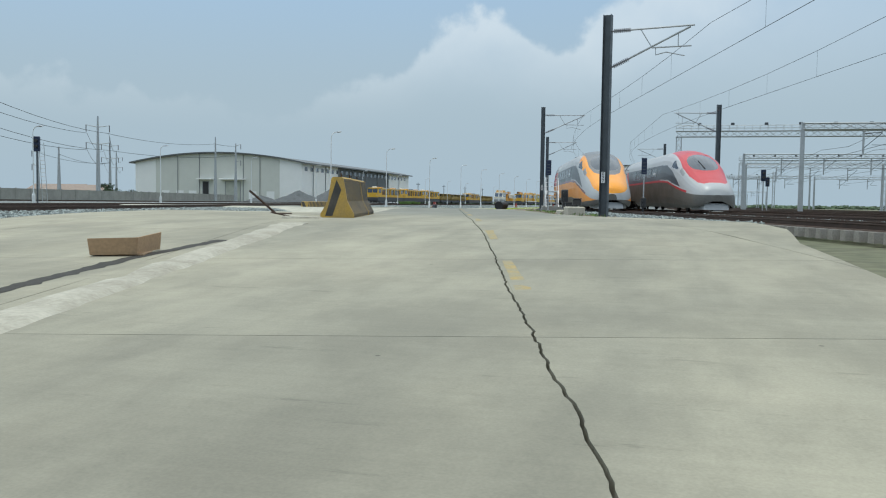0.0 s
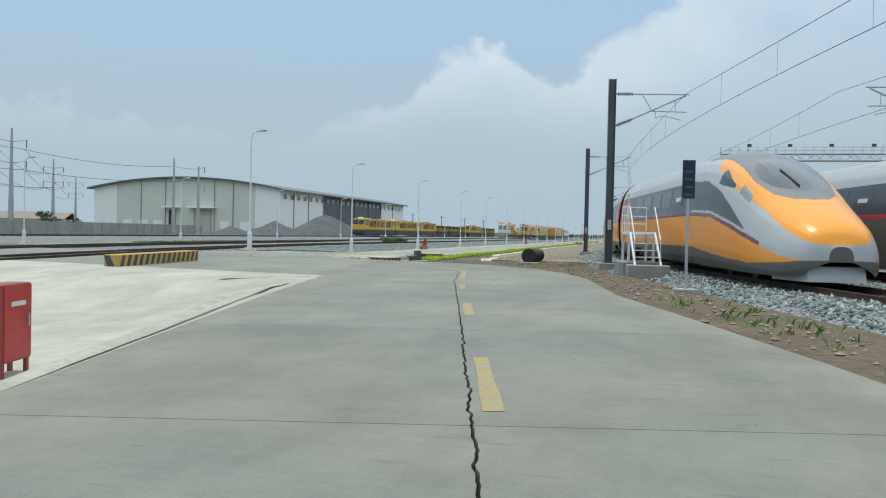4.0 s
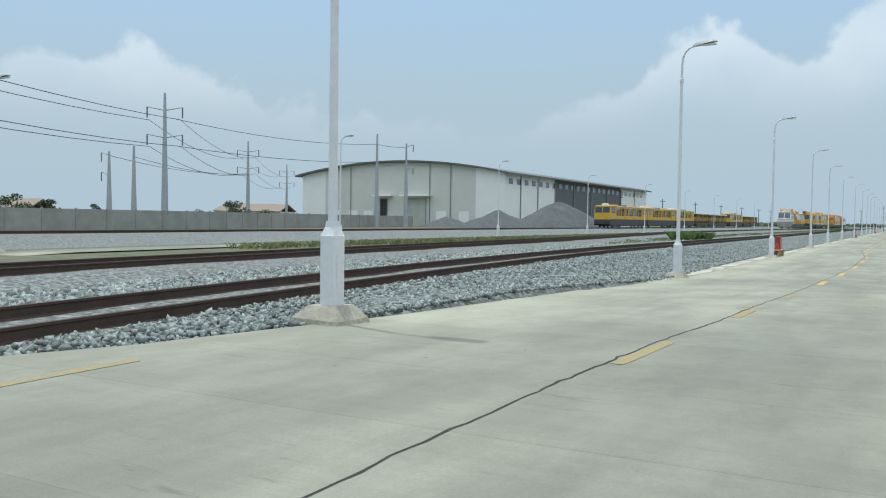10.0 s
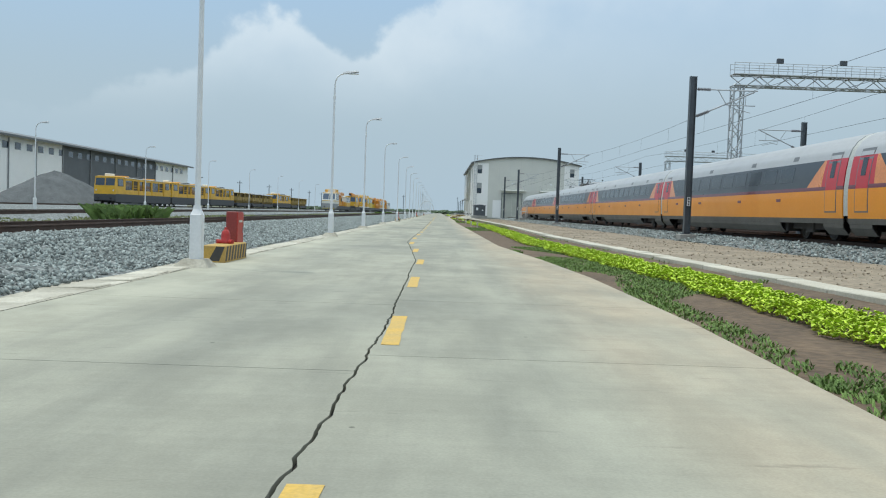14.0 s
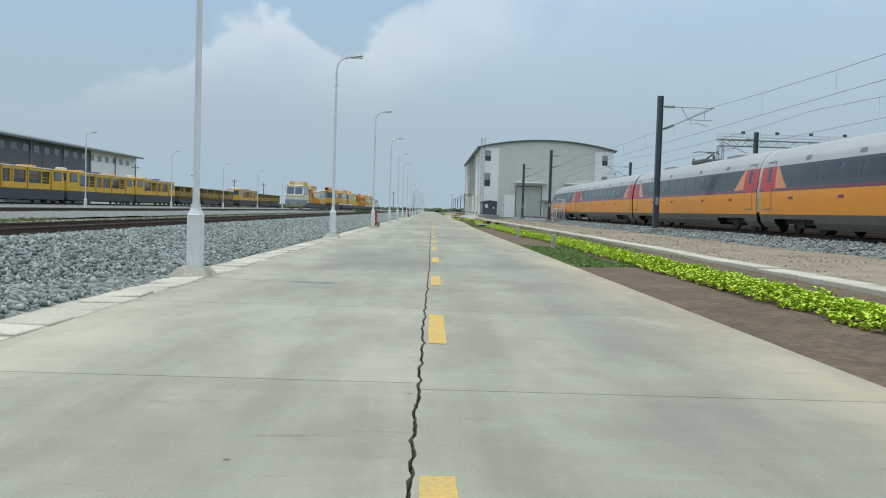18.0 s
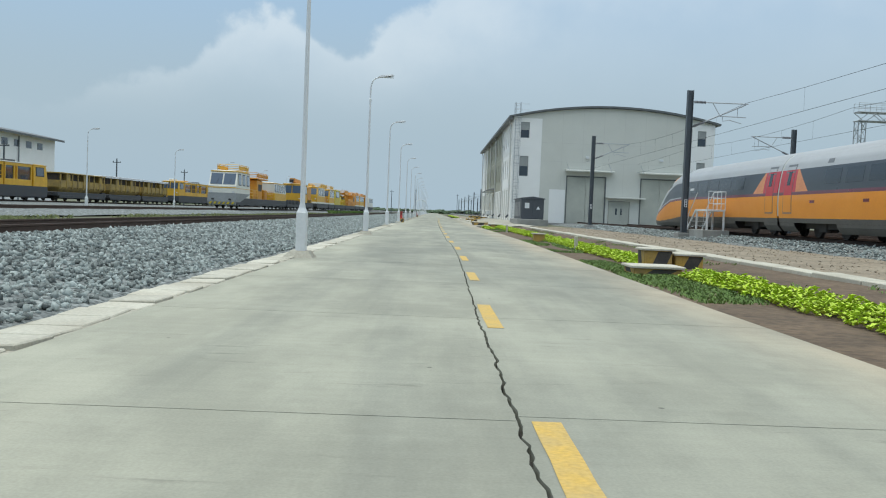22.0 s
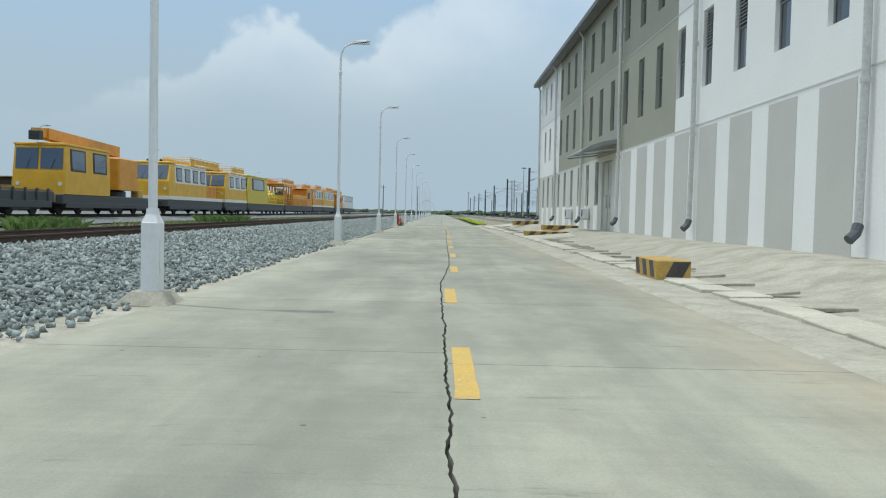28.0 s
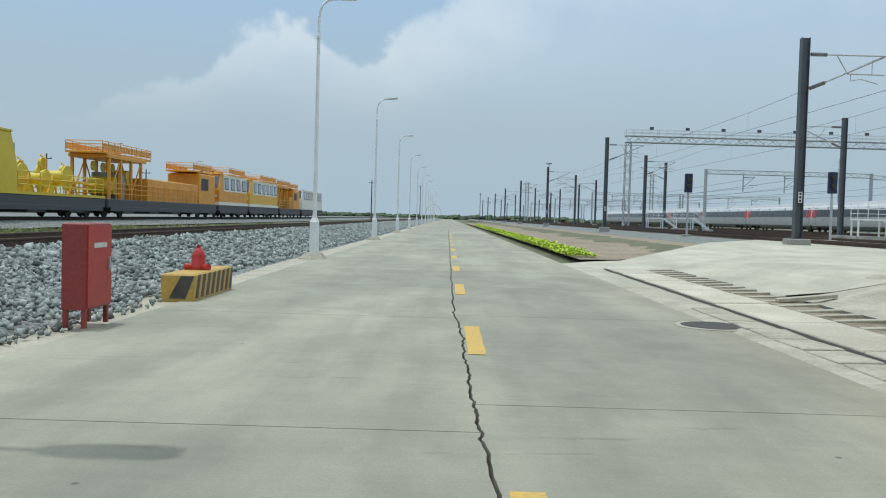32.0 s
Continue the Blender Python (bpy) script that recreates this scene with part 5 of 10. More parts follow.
def tamping_machine(label, length=26.0, bays=3):
    """A long boxy yellow track machine, black below, with large dark openings, recessed doors and a cab at each end."""
    o = thing("track_machine", label, "work train", "track machines beside the gravel")
    h = length / 2
    chassis(o, -h, h, 0.6, 1.5, hw=1.5)
    for sg in (-1, 1):
        part("side_skirt", S().box(sg * 1.5 - 0.03, -h + 0.2, 0.42, sg * 1.5 + 0.03, h - 0.2, 1.56), "mach_chassis", o)
    front = cabin(o, -h + 0.1, -h + 3.6, 1.5, 4.05, "mach_yellow", "mach_yellow", "low", 1, "glass", rake=0.25, hw=1.5)
    part("horn_box", S().box(-0.5, -h + 1.2, 4.05, 0.5, -h + 2.4, 4.4, 0.06), "mach_cream", front)
    L = (length - 7.2) / bays
    for i in range(bays):
        y0 = -h + 3.7 + i * L
        y1 = y0 + L - 0.28
        b = part("machine_house", S().box(-1.36, y0, 1.5, 1.36, y1, 3.9, 0.06), "mach_orange" if i % 2 else "mach_yellow", o)
        span = y1 - y0
        for sg in (-1, 1):
            xo = sorted((sg * 1.36, sg * 1.5))
            part("lower_panel", S().box(xo[0], y0, 1.56, xo[1], y1, 2.2, 0.03), "mach_yellow", b)
            part("cornice", S().box(xo[0], y0, 3.58, xo[1], y1, 3.9, 0.03), "mach_yellow", b)
            stops = (0.0, 0.6, 1.0) if i % 2 == 0 else (0.0, 0.34, 0.44, 1.0)
            for k in stops:
                yc = y0 + 0.09 + (span - 0.18) * k
                part("pillar", S().box(xo[0], yc - 0.09, 2.2, xo[1], yc + 0.09, 3.58, 0.02), "mach_yellow", b)
            for n, (a, c) in enumerate(zip(stops, stops[1:])):
                if c - a > 0.2:
                    xd = sorted((sg * 1.362, sg * 1.385))
                    g = part("opening", S().box(xd[0], y0 + 0.18 + (span - 0.18) * a, 2.2, xd[1], y0 + (span - 0.18) * c, 3.58), "glass" if n % 2 == 0 else "mach_grille", b)
                    if n % 2:
                        for zz in (2.5, 2.85):
                            part("hand_bar", S().box(min(sg * 1.4, sg * 1.44), y0 + 0.18 + (span - 0.18) * a, zz, max(sg * 1.4, sg * 1.44), y0 + (span - 0.18) * c, zz + 0.07), "mach_yellow", g)
        part("roof_edge", S().box(-1.56, y0 - 0.1, 3.9, 1.56, y1 + 0.1, 4.0, 0.02), "mach_cream", b)
        part("roof_box", S().box(-0.9, y0 + L * 0.35, 4.0, 0.9, y0 + L * 0.55, 4.26, 0.06), "mach_chassis" if i % 2 else "mach_orange", b)
    cabin(o, h - 3.4, h - 0.1, 1.5, 4.0, "mach_yellow", "mach_yellow", "high", 1, "glass", rake=0.3, hw=1.5, name="rear_cab")
    return o


def ballast_wagon(label, length=13.5, white_top=False):
    """A dusty hopper wagon: a low body, open work bays between posts and a roof or top rail."""
    o = thing("hopper_wagon", label, "wagon", "track machines beside the gravel")
    h = length / 2
    chassis(o, -h, h, 0.65, 1.1)
    b = part("hopper", S().loft([[(-0.9, -h + 1.2, 1.1), (0.9, -h + 1.2, 1.1), (0.9, h - 1.2, 1.1), (-0.9, h - 1.2, 1.1)], [(-1.4, -h + 0.5, 1.7), (1.4, -h + 0.5, 1.7), (1.4, h - 0.5, 1.7), (-1.4, h - 0.5, 1.7)], [(-1.4, -h + 0.5, 2.5), (1.4, -h + 0.5, 2.5), (1.4, h - 0.5, 2.5), (-1.4, h - 0.5, 2.5)]]), "mach_dusty", o)
    part("inner_wall", S().box(-0.9, -h + 0.8, 2.5, 0.9, h - 0.8, 3.25), "mach_grille", b)
    n = max(4, int(length / 1.6))
    for i in range(n):
        y = -h + 0.7 + i * (length - 1.4) / (n - 1)
        for sg in (-1, 1):
            part("rib", shared("hopper_rib", lambda: S().box(-0.06, -0.08, 1.5, 0.06, 0.08, 3.3), "mach_dusty"), "mach_dusty", b, at=(sg * 1.42, y, 0))
        if i % 3 == 1 and i < n - 1:
            part("bay_panel", S().box(-1.38, y + 0.1, 2.5, 1.38, y + 1.2, 3.28, 0.03), "mach_dusty", b)
    part("roof" if white_top else "top_rail", S().box(-1.55, -h + 0.42, 3.3, 1.55, h - 0.42, 3.6 if white_top else 3.42, 0.03), "white_paint" if white_top else "mach_dusty", o)
    part("end_platform", S().box(-1.3, h - 0.9, 1.1, 1.3, h, 1.25), "mach_chassis", o)
    railing(o, h - 0.5, h - 0.02, 1.25, 1.3, "mach_yellow", 1.0)
    return o


# ---------- lie of the land ----------
def curve_off(y):
    """How far the tracks have swung to the east at y: straight beyond 110, bearing 13 degrees before 55."""
    if y >= 110:
        return 0.0
    if y >= 55:
        return 0.235 * (110 - y) ** 2 / 110
    return 0.235 * 27.5 + 0.235 * (55 - y)


GRADE = [(-60, -1.7), (-20, -1.1), (0, -0.33), (3, -0.23), (7, -0.06), (11.4, 0.11), (15.3, 0.3), (19, 0.46), (23, 0.53), (30, 0.56), (46, 0.58), (53, 0.54), (60, 0.5), (70, 0.51), (76, 0.46), (83, 0.34), (90, 0.14), (94, 0.05), (99, 0.0), (2000, 0.0)]
RAIL = 0.6


def road_z(x, y):
    return lerp_table(GRADE, y)


def yard_z(x, y):
    """The ground sheet under everything."""
    u = x - curve_off(y)
    g = road_z(x, y)
    low = min(g, 0.1)
    lo, hi = (-3.6, 3.0) if y > 84 else (-30.0, 7.5)
    d = max(lo - u, u - hi, 0.0)
    k = smooth01(0.0, 7.0, d)
    far = 0.12 if y > 0 else 0.12 + max(-0.5, y * 0.01)
    return (low - 0.16) * (1 - k) + far * k


def ground_sheet():
    xs = [-4000, -1500, -600, -300, -160, -100, -70] + list(np.arange(-50, 62, 2.0)) + [75, 100, 160, 300, 600, 1500, 4000]
    ys = [-4000, -1200, -400, -150] + list(np.arange(-80, 420, 4.0)) + [440, 500, 600, 800, 1200, 2000, 4000]
    s = S()
    for y in ys:
        for x in xs:
            z = yard_z(x, y)
            if abs(x) < 70 and -80 < y < 420:
                z += 0.03 * noise.noise((x * 0.5, y * 0.5, 0))
            elif abs(x) > 400 or y > 600 or y < -200:
                z -= 1.0
            s.v.append((float(x), float(y), float(z)))
    n = len(xs)
    for j in range(len(ys) - 1):
        for i in range(n - 1):
            a = j * n + i
            s.f.append((a, a + 1, a + n + 1, a + n))
    solo("ground", s, "plain", "flat grassy plain with bare patches round the rail yard", "ground", "structure", smooth=True)


def clip(poly, nx, ny, c):
    """Keeps the side nx * x + ny * y <= c."""
    out = []
    for i, p in enumerate(poly):
        q = poly[(i + 1) % len(poly)]
        dp, dq = nx * p[0] + ny * p[1] - c, nx * q[0] + ny * q[1] - c
        if dp <= 0:
            out.append(p)
        if (dp < 0 < dq) or (dq < 0 < dp):
            t = dp / (dp - dq)
            out.append((p[0] + (q[0] - p[0]) * t, p[1] + (q[1] - p[1]) * t))
    return out


CRACK = [(82, 0.17), (94.5, 0.18), (97, 0.21), (102, 0.37), (105, 0.46), (109, 0.5), (119, 0.47), (131, -0.17), (141, -0.13), (147, -0.1), (158, -0.05), (167, -0.06), (175, -0.03), (181, -0.05), (190, 0.0), (193.5, -0.08), (197.6, -0.07), (206.5, 0.06), (211, 0.1), (219, 0.1), (222, 0.0), (227, -0.01), (237, -0.06), (245, -0.09), (276, -0.03), (286, -0.09), (291, 0.11), (303, 0.15), (314, 0.18), (322, 0.28), (331, 0.27), (337.5, 0.18), (345, 0.06), (900, 0.06)]
EDGE_R = [(84, 3.3), (88, 3.42), (94, 3.42), (99, 3.55), (104, 3.8), (108, 3.98), (115, 4.02), (121, 3.8), (130, 3.25), (157, 3.19), (183, 3.08), (200, 3.05), (223, 3.36), (242, 3.34), (262, 3.15), (420, 3.15)]


def road_r(y):
    """The eastern edge of the straight road."""
    return lerp_table(EDGE_R, y)


def wob(s, k=0.0):
    return 0.026 * noise.noise((s * 0.35 + k, 3.1, k)) + 0.018 * noise.noise((s * 1.9, 7.7, k)) + 0.022 * noise.noise((s * 6.0, 1.7, k)) + 0.012 * noise.noise((s * 17.0, 4.2, k))


def slab_piece(poly, zfun, to_world, crack_u, gap, drift, depth=0.2, lift=0.0):
    """One concrete slab: outline poly in road coordinates (u across, v along); an edge on the crack line runs ragged."""
    pts = []
    for i, p in enumerate(poly):
        q = poly[(i + 1) % len(poly)]
        near = crack_u is not None and abs(p[0] - crack_u) < 0.05 and abs(q[0] - crack_u) < 0.05
        L = math.hypot(q[0] - p[0], q[1] - p[1])
        n = max(1, int(L / (0.07 if near else 1.2)))
        for k in range(n):
            u, v = p[0] + (q[0] - p[0]) * k / n, p[1] + (q[1] - p[1]) * k / n
            if crack_u is not None and abs(u - crack_u) < 0.05:
                u += wob(v) + lerp_table(drift, v)
            pts.append((u, v))
    top, bot = [], []
    for u, v in pts:
        x, y = to_world(u, v)
        z = zfun(x, y) + lift
        top.append((x, y, z))
        bot.append((x, y, z - depth))
    s = S()
    n = len(pts)
    s.v = top + bot
    s.f = [tuple(range(n))] + [(i, n + i, n + (i + 1) % n, (i + 1) % n) for i in range(n)]
    return s


def paving(parent, outline, origin, ang, us, vs, crack_u, mats, name="slab", zfun=road_z, gap=0.012, crack_gap=0.011, drift=((-99, 0.1), (-17, 0.12), (-6, 0.0), (99, 0.0))):
    """Clips an outline (world) into cells of a turned grid, each cell one slab."""
    ca, sa = math.cos(radians(ang)), math.sin(radians(ang))
    to_local = lambda x, y: ((x - origin[0]) * ca + (y - origin[1]) * sa, -(x - origin[0]) * sa + (y - origin[1]) * ca)
    to_world = lambda u, v: (origin[0] + u * ca - v * sa, origin[1] + u * sa + v * ca)
    loc = [to_local(*p) for p in outline]
    for i in range(len(us) - 1):
        for j in range(len(vs) - 1):
            ga = crack_gap if crack_u is not None and abs(us[i] - crack_u) < 0.01 else gap / 2
            gb = crack_gap if crack_u is not None and abs(us[i + 1] - crack_u) < 0.01 else gap / 2
            c = clip(clip(clip(clip(loc, -1, 0, -us[i] - ga), 1, 0, us[i + 1] - gb), 0, -1, -vs[j] - gap / 2), 0, 1, vs[j + 1] - gap / 2)
            if len(c) < 3:
                continue
            area = abs(sum(c[k][0] * c[(k + 1) % len(c)][1] - c[(k + 1) % len(c)][0] * c[k][1] for k in range(len(c)))) / 2
            if area < 0.004:
                continue
            cu = us[i] + ga if ga == crack_gap else (us[i + 1] - gb if gb == crack_gap else None)
            part(name, slab_piece(c, zfun, to_world, cu, gap, drift), mats(i, j), parent)


def strip_mesh(path_l, path_r, zf, lift, rows=2, bumpy=0.0, scale=1.0):
    """A sheet between two polylines with the same number of points."""
    s = S()
    for a, b in zip(path_l, path_r):
        for k in range(rows):
            t = k / (rows - 1)
            x, y = a[0] + (b[0] - a[0]) * t, a[1] + (b[1] - a[1]) * t
            s.v.append((x, y, zf(x, y) + lift + (bumpy * noise.noise((x * scale, y * scale, 5)) if bumpy else 0)))
    for j in range(len(path_l) - 1):
        for k in range(rows - 1):
            a = j * rows + k
            s.f.append((a, a + 1, a + rows + 1, a + rows))
    return s


def resample(pts, step):
    out = []
    for p, q in zip(pts, pts[1:]):
        n = max(1, int(math.hypot(q[0] - p[0], q[1] - p[1]) / step))
        out += [(p[0] + (q[0] - p[0]) * i / n, p[1] + (q[1] - p[1]) * i / n) for i in range(n)]
    return out + [pts[-1]]


ground_sheet()

# outlines (metres): the straight road and the apron with the first stretch of road
ROAD_L, ROAD_R = -3.5, 3.15
APRON_EAST = [(36, -45), (31.5, -10), (29.0, 5), (28.0, 12.9), (27.8, 17), (28.2, 21), (28.0, 25.5), (26.3, 28.0), (24.6, 29.4), (23.6, 30.2), (22.2, 34.0), (21.45, 37), (20.4, 41.5), (18.2, 50), (17.5, 54.6), (17.05, 57.4), (16.1, 60.6), (15.0, 62.8), (13.3, 65.0), (11.6, 66.2), (10.4, 66.62), (9.67, 66.9), (8.6, 67.27), (7.4, 67.52), (6.6, 67.78), (6.0, 68.17), (5.4, 68.8), (5.0, 69.45), (4.5, 70.25), (4.02, 71.0), (3.8, 71.8), (3.72, 74.5), (3.6, 79.5), (3.4, 84.0)]
APRON_WEST = [(-3.45, 84.0), (-3.5, 79), (-3.9, 75.2), (-4.9, 72.2), (-5.6, 70.6), (-20, 69.6), (-20, 62), (-14, 52), (5.0, 48.6), (7.0, 38), (9.4, 28), (12.5, 14), (16.0, 0), (21.0, -20), (26, -45)]
apron_base = tagged(new("apron"), "broad pale concrete apron and level crossing", "apron", "", "structure")
APRON = APRON_EAST + APRON_WEST
s = S()
s.v = [(x, y, road_z(x, y) - 0.07) for x, y in resample(APRON + [APRON[0]], 3.0)[:-1]]
s.f = [tuple(range(len(s.v)))]
# the dark bed under the joints, as cells so that it follows the grade
LIP = (21.0, 5.3, 504.5)   # the broken edge beyond which the western apron lies lower


def west_z(x, y):
    d = (LIP[2] - LIP[0] * x - LIP[1] * y) / 21.66
    return road_z(x, y) - 0.5 * smooth01(0.0, 1.6, d) * smooth01(29.5, 34.5, y) * (1 - smooth01(46, 52, y))


bed = S()
for yy in np.arange(-45, 84.5, 2.0):
    c = clip(clip(APRON, 0, -1, -yy), 0, 1, yy + 2.0)
    if 28 < yy < 52:
        c = clip(c, -LIP[0], -LIP[1], -LIP[2] - 2.0)
    if len(c) > 2:
        k = len(bed.v)
        bed.v += [(x, y, road_z(x, y) - 0.13) for x, y in c]
        bed.f.append(tuple(range(k, k + len(c))))
part("joint_bed", bed, "gap", apron_base, "dark joint filling")
AP_O, AP_A = (18.9, 33.0), 13.2
us = [-45, -28, -20, -14, -8.6, -4.3, 0.0, 4.4, 9, 15, 24]
vs = [-85 + 5 * i for i in range(34)]
SOUTH = clip(APRON, 0.2284, 0.9736, 0.2284 * 14.25 + 0.9736 * 52.85)
NORTH = clip(APRON, -0.2284, -0.9736, -(0.2284 * 14.25 + 0.9736 * 52.85))
apron_mat = lambda i, j: "concrete_sand"
paving(apron_base, clip(SOUTH, 0, 1, 29.0), AP_O, AP_A, us, vs, 0.0, apron_mat, "slab")
paving(apron_base, clip(clip(SOUTH, 0, -1, -29.0), -LIP[0], -LIP[1], -LIP[2]), AP_O, AP_A, us, vs, 0.0, apron_mat, "slab")
west = clip(clip(SOUTH, 0, -1, -29.0), LIP[0], LIP[1], LIP[2])
fine_u = [-45, -36, -28, -22, -18, -15, -12.5, -10.5, -8.6, -7.4, -6.4, -5.6, -4.8, -4.0, -3.2, -2.4, -1.2]
paving(apron_base, west, AP_O, AP_A, fine_u, [-10 + 2.0 * i for i in range(30)], None, lambda i, j: "concrete_white", "slab", west_z, gap=0.002)
paving(apron_base, clip(NORTH, 0, 1, 72.0), (14.25, 52.85), AP_A, [-45 + 4.6 * i for i in range(16)], [-20 + 4.4 * i for i in range(19)], None, lambda i, j: "concrete_bend", "slab", gap=0.003)
paving(apron_base, clip(NORTH, 0, -1, -72.0), (0, 0), 0, [-8.0, 8.0], [72.0, 73.8, 75.6, 78.4, 81.2, 83.99], None, lambda i, j: "concrete_bend", "slab", gap=0.003)

road = tagged(new("road"), "straight concrete road with a ragged crack along its middle", "road", "", "structure")
BED_Y = sorted({84, 86, 88, 90, 93, 97, 110, 900} | {y for y, x in EDGE_R})
bed = strip_mesh([(ROAD_L + 0.03, y) for y in BED_Y], [(road_r(y) - 0.03, y) for y in BED_Y], road_z, -0.05)
part("joint_bed", bed, "gap", road, "dark joint filling")
def fill_joints(known, step=4.3):
    out = []
    for p, q in zip(known, known[1:]):
        n = max(1, round((q - p) / step))
        out += [p + (q - p) * i / n for i in range(n)]
    return out + [known[-1]]


JOINTS_L = fill_joints([84, 94.8, 100.2, 144.2, 157, 161.85, 169.4, 173.7, 181.2, 193.7, 206.8, 237, 279.2, 283.15, 291.5, 296.1, 312.3, 326.5, 337.7, 343, 420])
JOINTS_R = fill_joints([84, 97.0, 101.0, 144.0, 157.1, 161.9, 169.5, 173.7, 181.3, 193.8, 206.9, 236.8, 278.7, 283.2, 291.6, 296.2, 308.75, 326.6, 338.4, 343.3, 420])
paving(road, [(ROAD_L, 84), (0.6, 84), (0.6, 420), (ROAD_L, 420)], (0, 0), 0, [ROAD_L, 0.0], JOINTS_L, 0.0, lambda i, j: "concrete", "slab", drift=CRACK)
paving(road, [(-0.6, 84)] + [(x, y) for y, x in EDGE_R] + [(-0.6, 420)], (0, 0), 0, [0.0, 5.0], JOINTS_R, 0.0, lambda i, j: "concrete", "slab", drift=CRACK)
far = strip_mesh([(ROAD_L, y) for y in (420.0 + 0.02, 900)], [(ROAD_R, y) for y in (420.0 + 0.02, 900)], road_z, 0.0)
part("far_slab", far, "concrete", road)

# yellow dashes beside the crack
def dash(y0, y1, x0, x1, parent, at=None):
    pts = []
    n = 7
    for k in range(n):
        pts.append((x0 + 0.012 * noise.noise((y0 + k * 0.9, 1, 2)), y0 + (y1 - y0) * k / (n - 1)))
    rgt = [(x1 + 0.014 * noise.noise((y0 + k * 0.9, 5, 2)), y0 + (y1 - y0) * k / (n - 1)) for k in range(n)]
    return strip_mesh(pts, rgt, road_z, 0.004)


marks = tagged(new("road_marking"), "worn yellow centre dashes", "marking", "", "structure")
for k in range(53):
    y0 = 94.4 + 5.72 * k
    cx = lerp_table(CRACK, y0 + 1)
    part("dash", dash(y0, y0 + 2.05 - 0.15 * (k % 3 == 1), cx + 0.05, cx + 0.21, marks), "yellow_line", marks)


def curved_mark(pts, w):
    pts = resample(pts, 0.5)
    l, r = [], []
    for i, p in enumerate(pts):
        a, b = pts[max(0, i - 1)], pts[min(len(pts) - 1, i + 1)]
        d = math.hypot(b[0] - a[0], b[1] - a[1])
        nx, ny = -(b[1] - a[1]) / d, (b[0] - a[0]) / d
        ww = w * (0.85 + 0.4 * noise.noise((p[0], p[1], 3)))
        l.append((p[0] + nx * ww / 2, p[1] + ny * ww / 2))
        r.append((p[0] - nx * ww / 2, p[1] - ny * ww / 2))
    return strip_mesh(l, r, road_z, 0.004)


for yy, L in ((11.0, 2.4), (16.4, 1.9), (22.0, 1.9), (27.9, 2.0), (33.0, 1.3), (38.3, 2.3), (44.5, 2.0), (50.3, 1.7)):
    x = 19.05 - 0.2343 * (yy - 33) + lerp_table([(18, 0.11), (28, 0)], yy)
    part("dash", curved_mark([(x, yy), (x - 0.2343 * L, yy + L)], 0.16), "line_worn", marks)
CURVE = [(14.05, 54.5), (13.55, 57.0), (13.1, 59.3), (12.5, 60.75), (11.6, 62.0), (10.5, 62.95), (9.3, 63.45), (8.4, 63.75), (7.7, 63.9), (6.7, 64.1), (5.5, 64.5), (4.5, 64.95), (3.15, 66.05), (2.2, 67.0), (1.65, 67.75), (1.2, 68.5)]
part("curved_line", curved_mark(CURVE, 0.17), "line_worn", marks, "yellow line round the bend")
part("dash", curved_mark([(0.2, 76.7), (0.2, 78.6)], 0.16), "line_worn", marks)
part("dash", curved_mark([(0.3, 81.9), (0.27, 83.7)], 0.16), "line_worn", marks)
part("dash", curved_mark([(0.29, 87.4), (0.28, 89.3)], 0.16), "line_worn", marks)
part("dash", curved_mark([(-3.1, 73.0), (-3.22, 74.5)], 0.16), "line_worn", marks)


def crack_line(pts, w=0.03):
    pts = resample(pts, 0.16)
    l, r = [], []
    for i, p in enumerate(pts):
        a, b = pts[max(0, i - 1)], pts[min(len(pts) - 1, i + 1)]
        d = math.hypot(b[0] - a[0], b[1] - a[1])
        nx, ny = -(b[1] - a[1]) / d, (b[0] - a[0]) / d
        o = 1.3 * wob(i * 0.16, pts[0][0])
        ww = w * (0.6 + 0.9 * abs(noise.noise((p[0] * 3, p[1] * 3, 8))))
        l.append((p[0] + nx * (o + ww / 2), p[1] + ny * (o + ww / 2)))
        r.append((p[0] + nx * (o - ww / 2), p[1] + ny * (o - ww / 2)))
    return strip_mesh(l, r, road_z, 0.003)


part("bend_crack", crack_line([(14.2, 52.85), (13.92, 54.4), (13.4, 57.0), (12.95, 59.2), (12.36, 60.6), (11.5, 61.85), (10.42, 62.82), (9.25, 63.32), (8.36, 63.62), (7.66, 63.77), (6.64, 63.97), (5.42, 64.38), (4.38, 64.85), (3.02, 65.95), (2.08, 66.9), (1.52, 67.65), (0.68, 69.35), (0.2, 71.2), (0.12, 73.7), (0.1, 76.3), (0.1, 79), (0.19, 81.0), (0.19, 84)], 0.026), "gap", apron_base, "ragged crack")
for a, b in (((9.2, 67.2), (7.9, 63.9)),):
    part("cross_crack", crack_line([a, b], 0.02), "gap", apron_base)


# ---------- railway ----------
def track_x(c, y, diverge=None):
    x = c + curve_off(y)
    if diverge:
        x += diverge * smooth01(95, 190, y)
    return x


def y_stops(y0, y1):
    out, y = [], y0
    while y < y1:
        out.append(y)
        y += 3.0 if y < 112 else (8.0 if y < 200 else 30.0)
    return out + [y1]


def west_edge(y):
    return lerp_table([(69, -6.0), (70.6, -5.6), (72.2, -4.9), (75.2, -3.9), (79, -3.5), (84, -3.5), (900, -3.5)], y)


def toe_lift(o, y):
    """How much the ballast toe rises beside the climbing road."""
    return max(0.0, road_z(0, y)) * smooth01(1.6, 4.2, o)


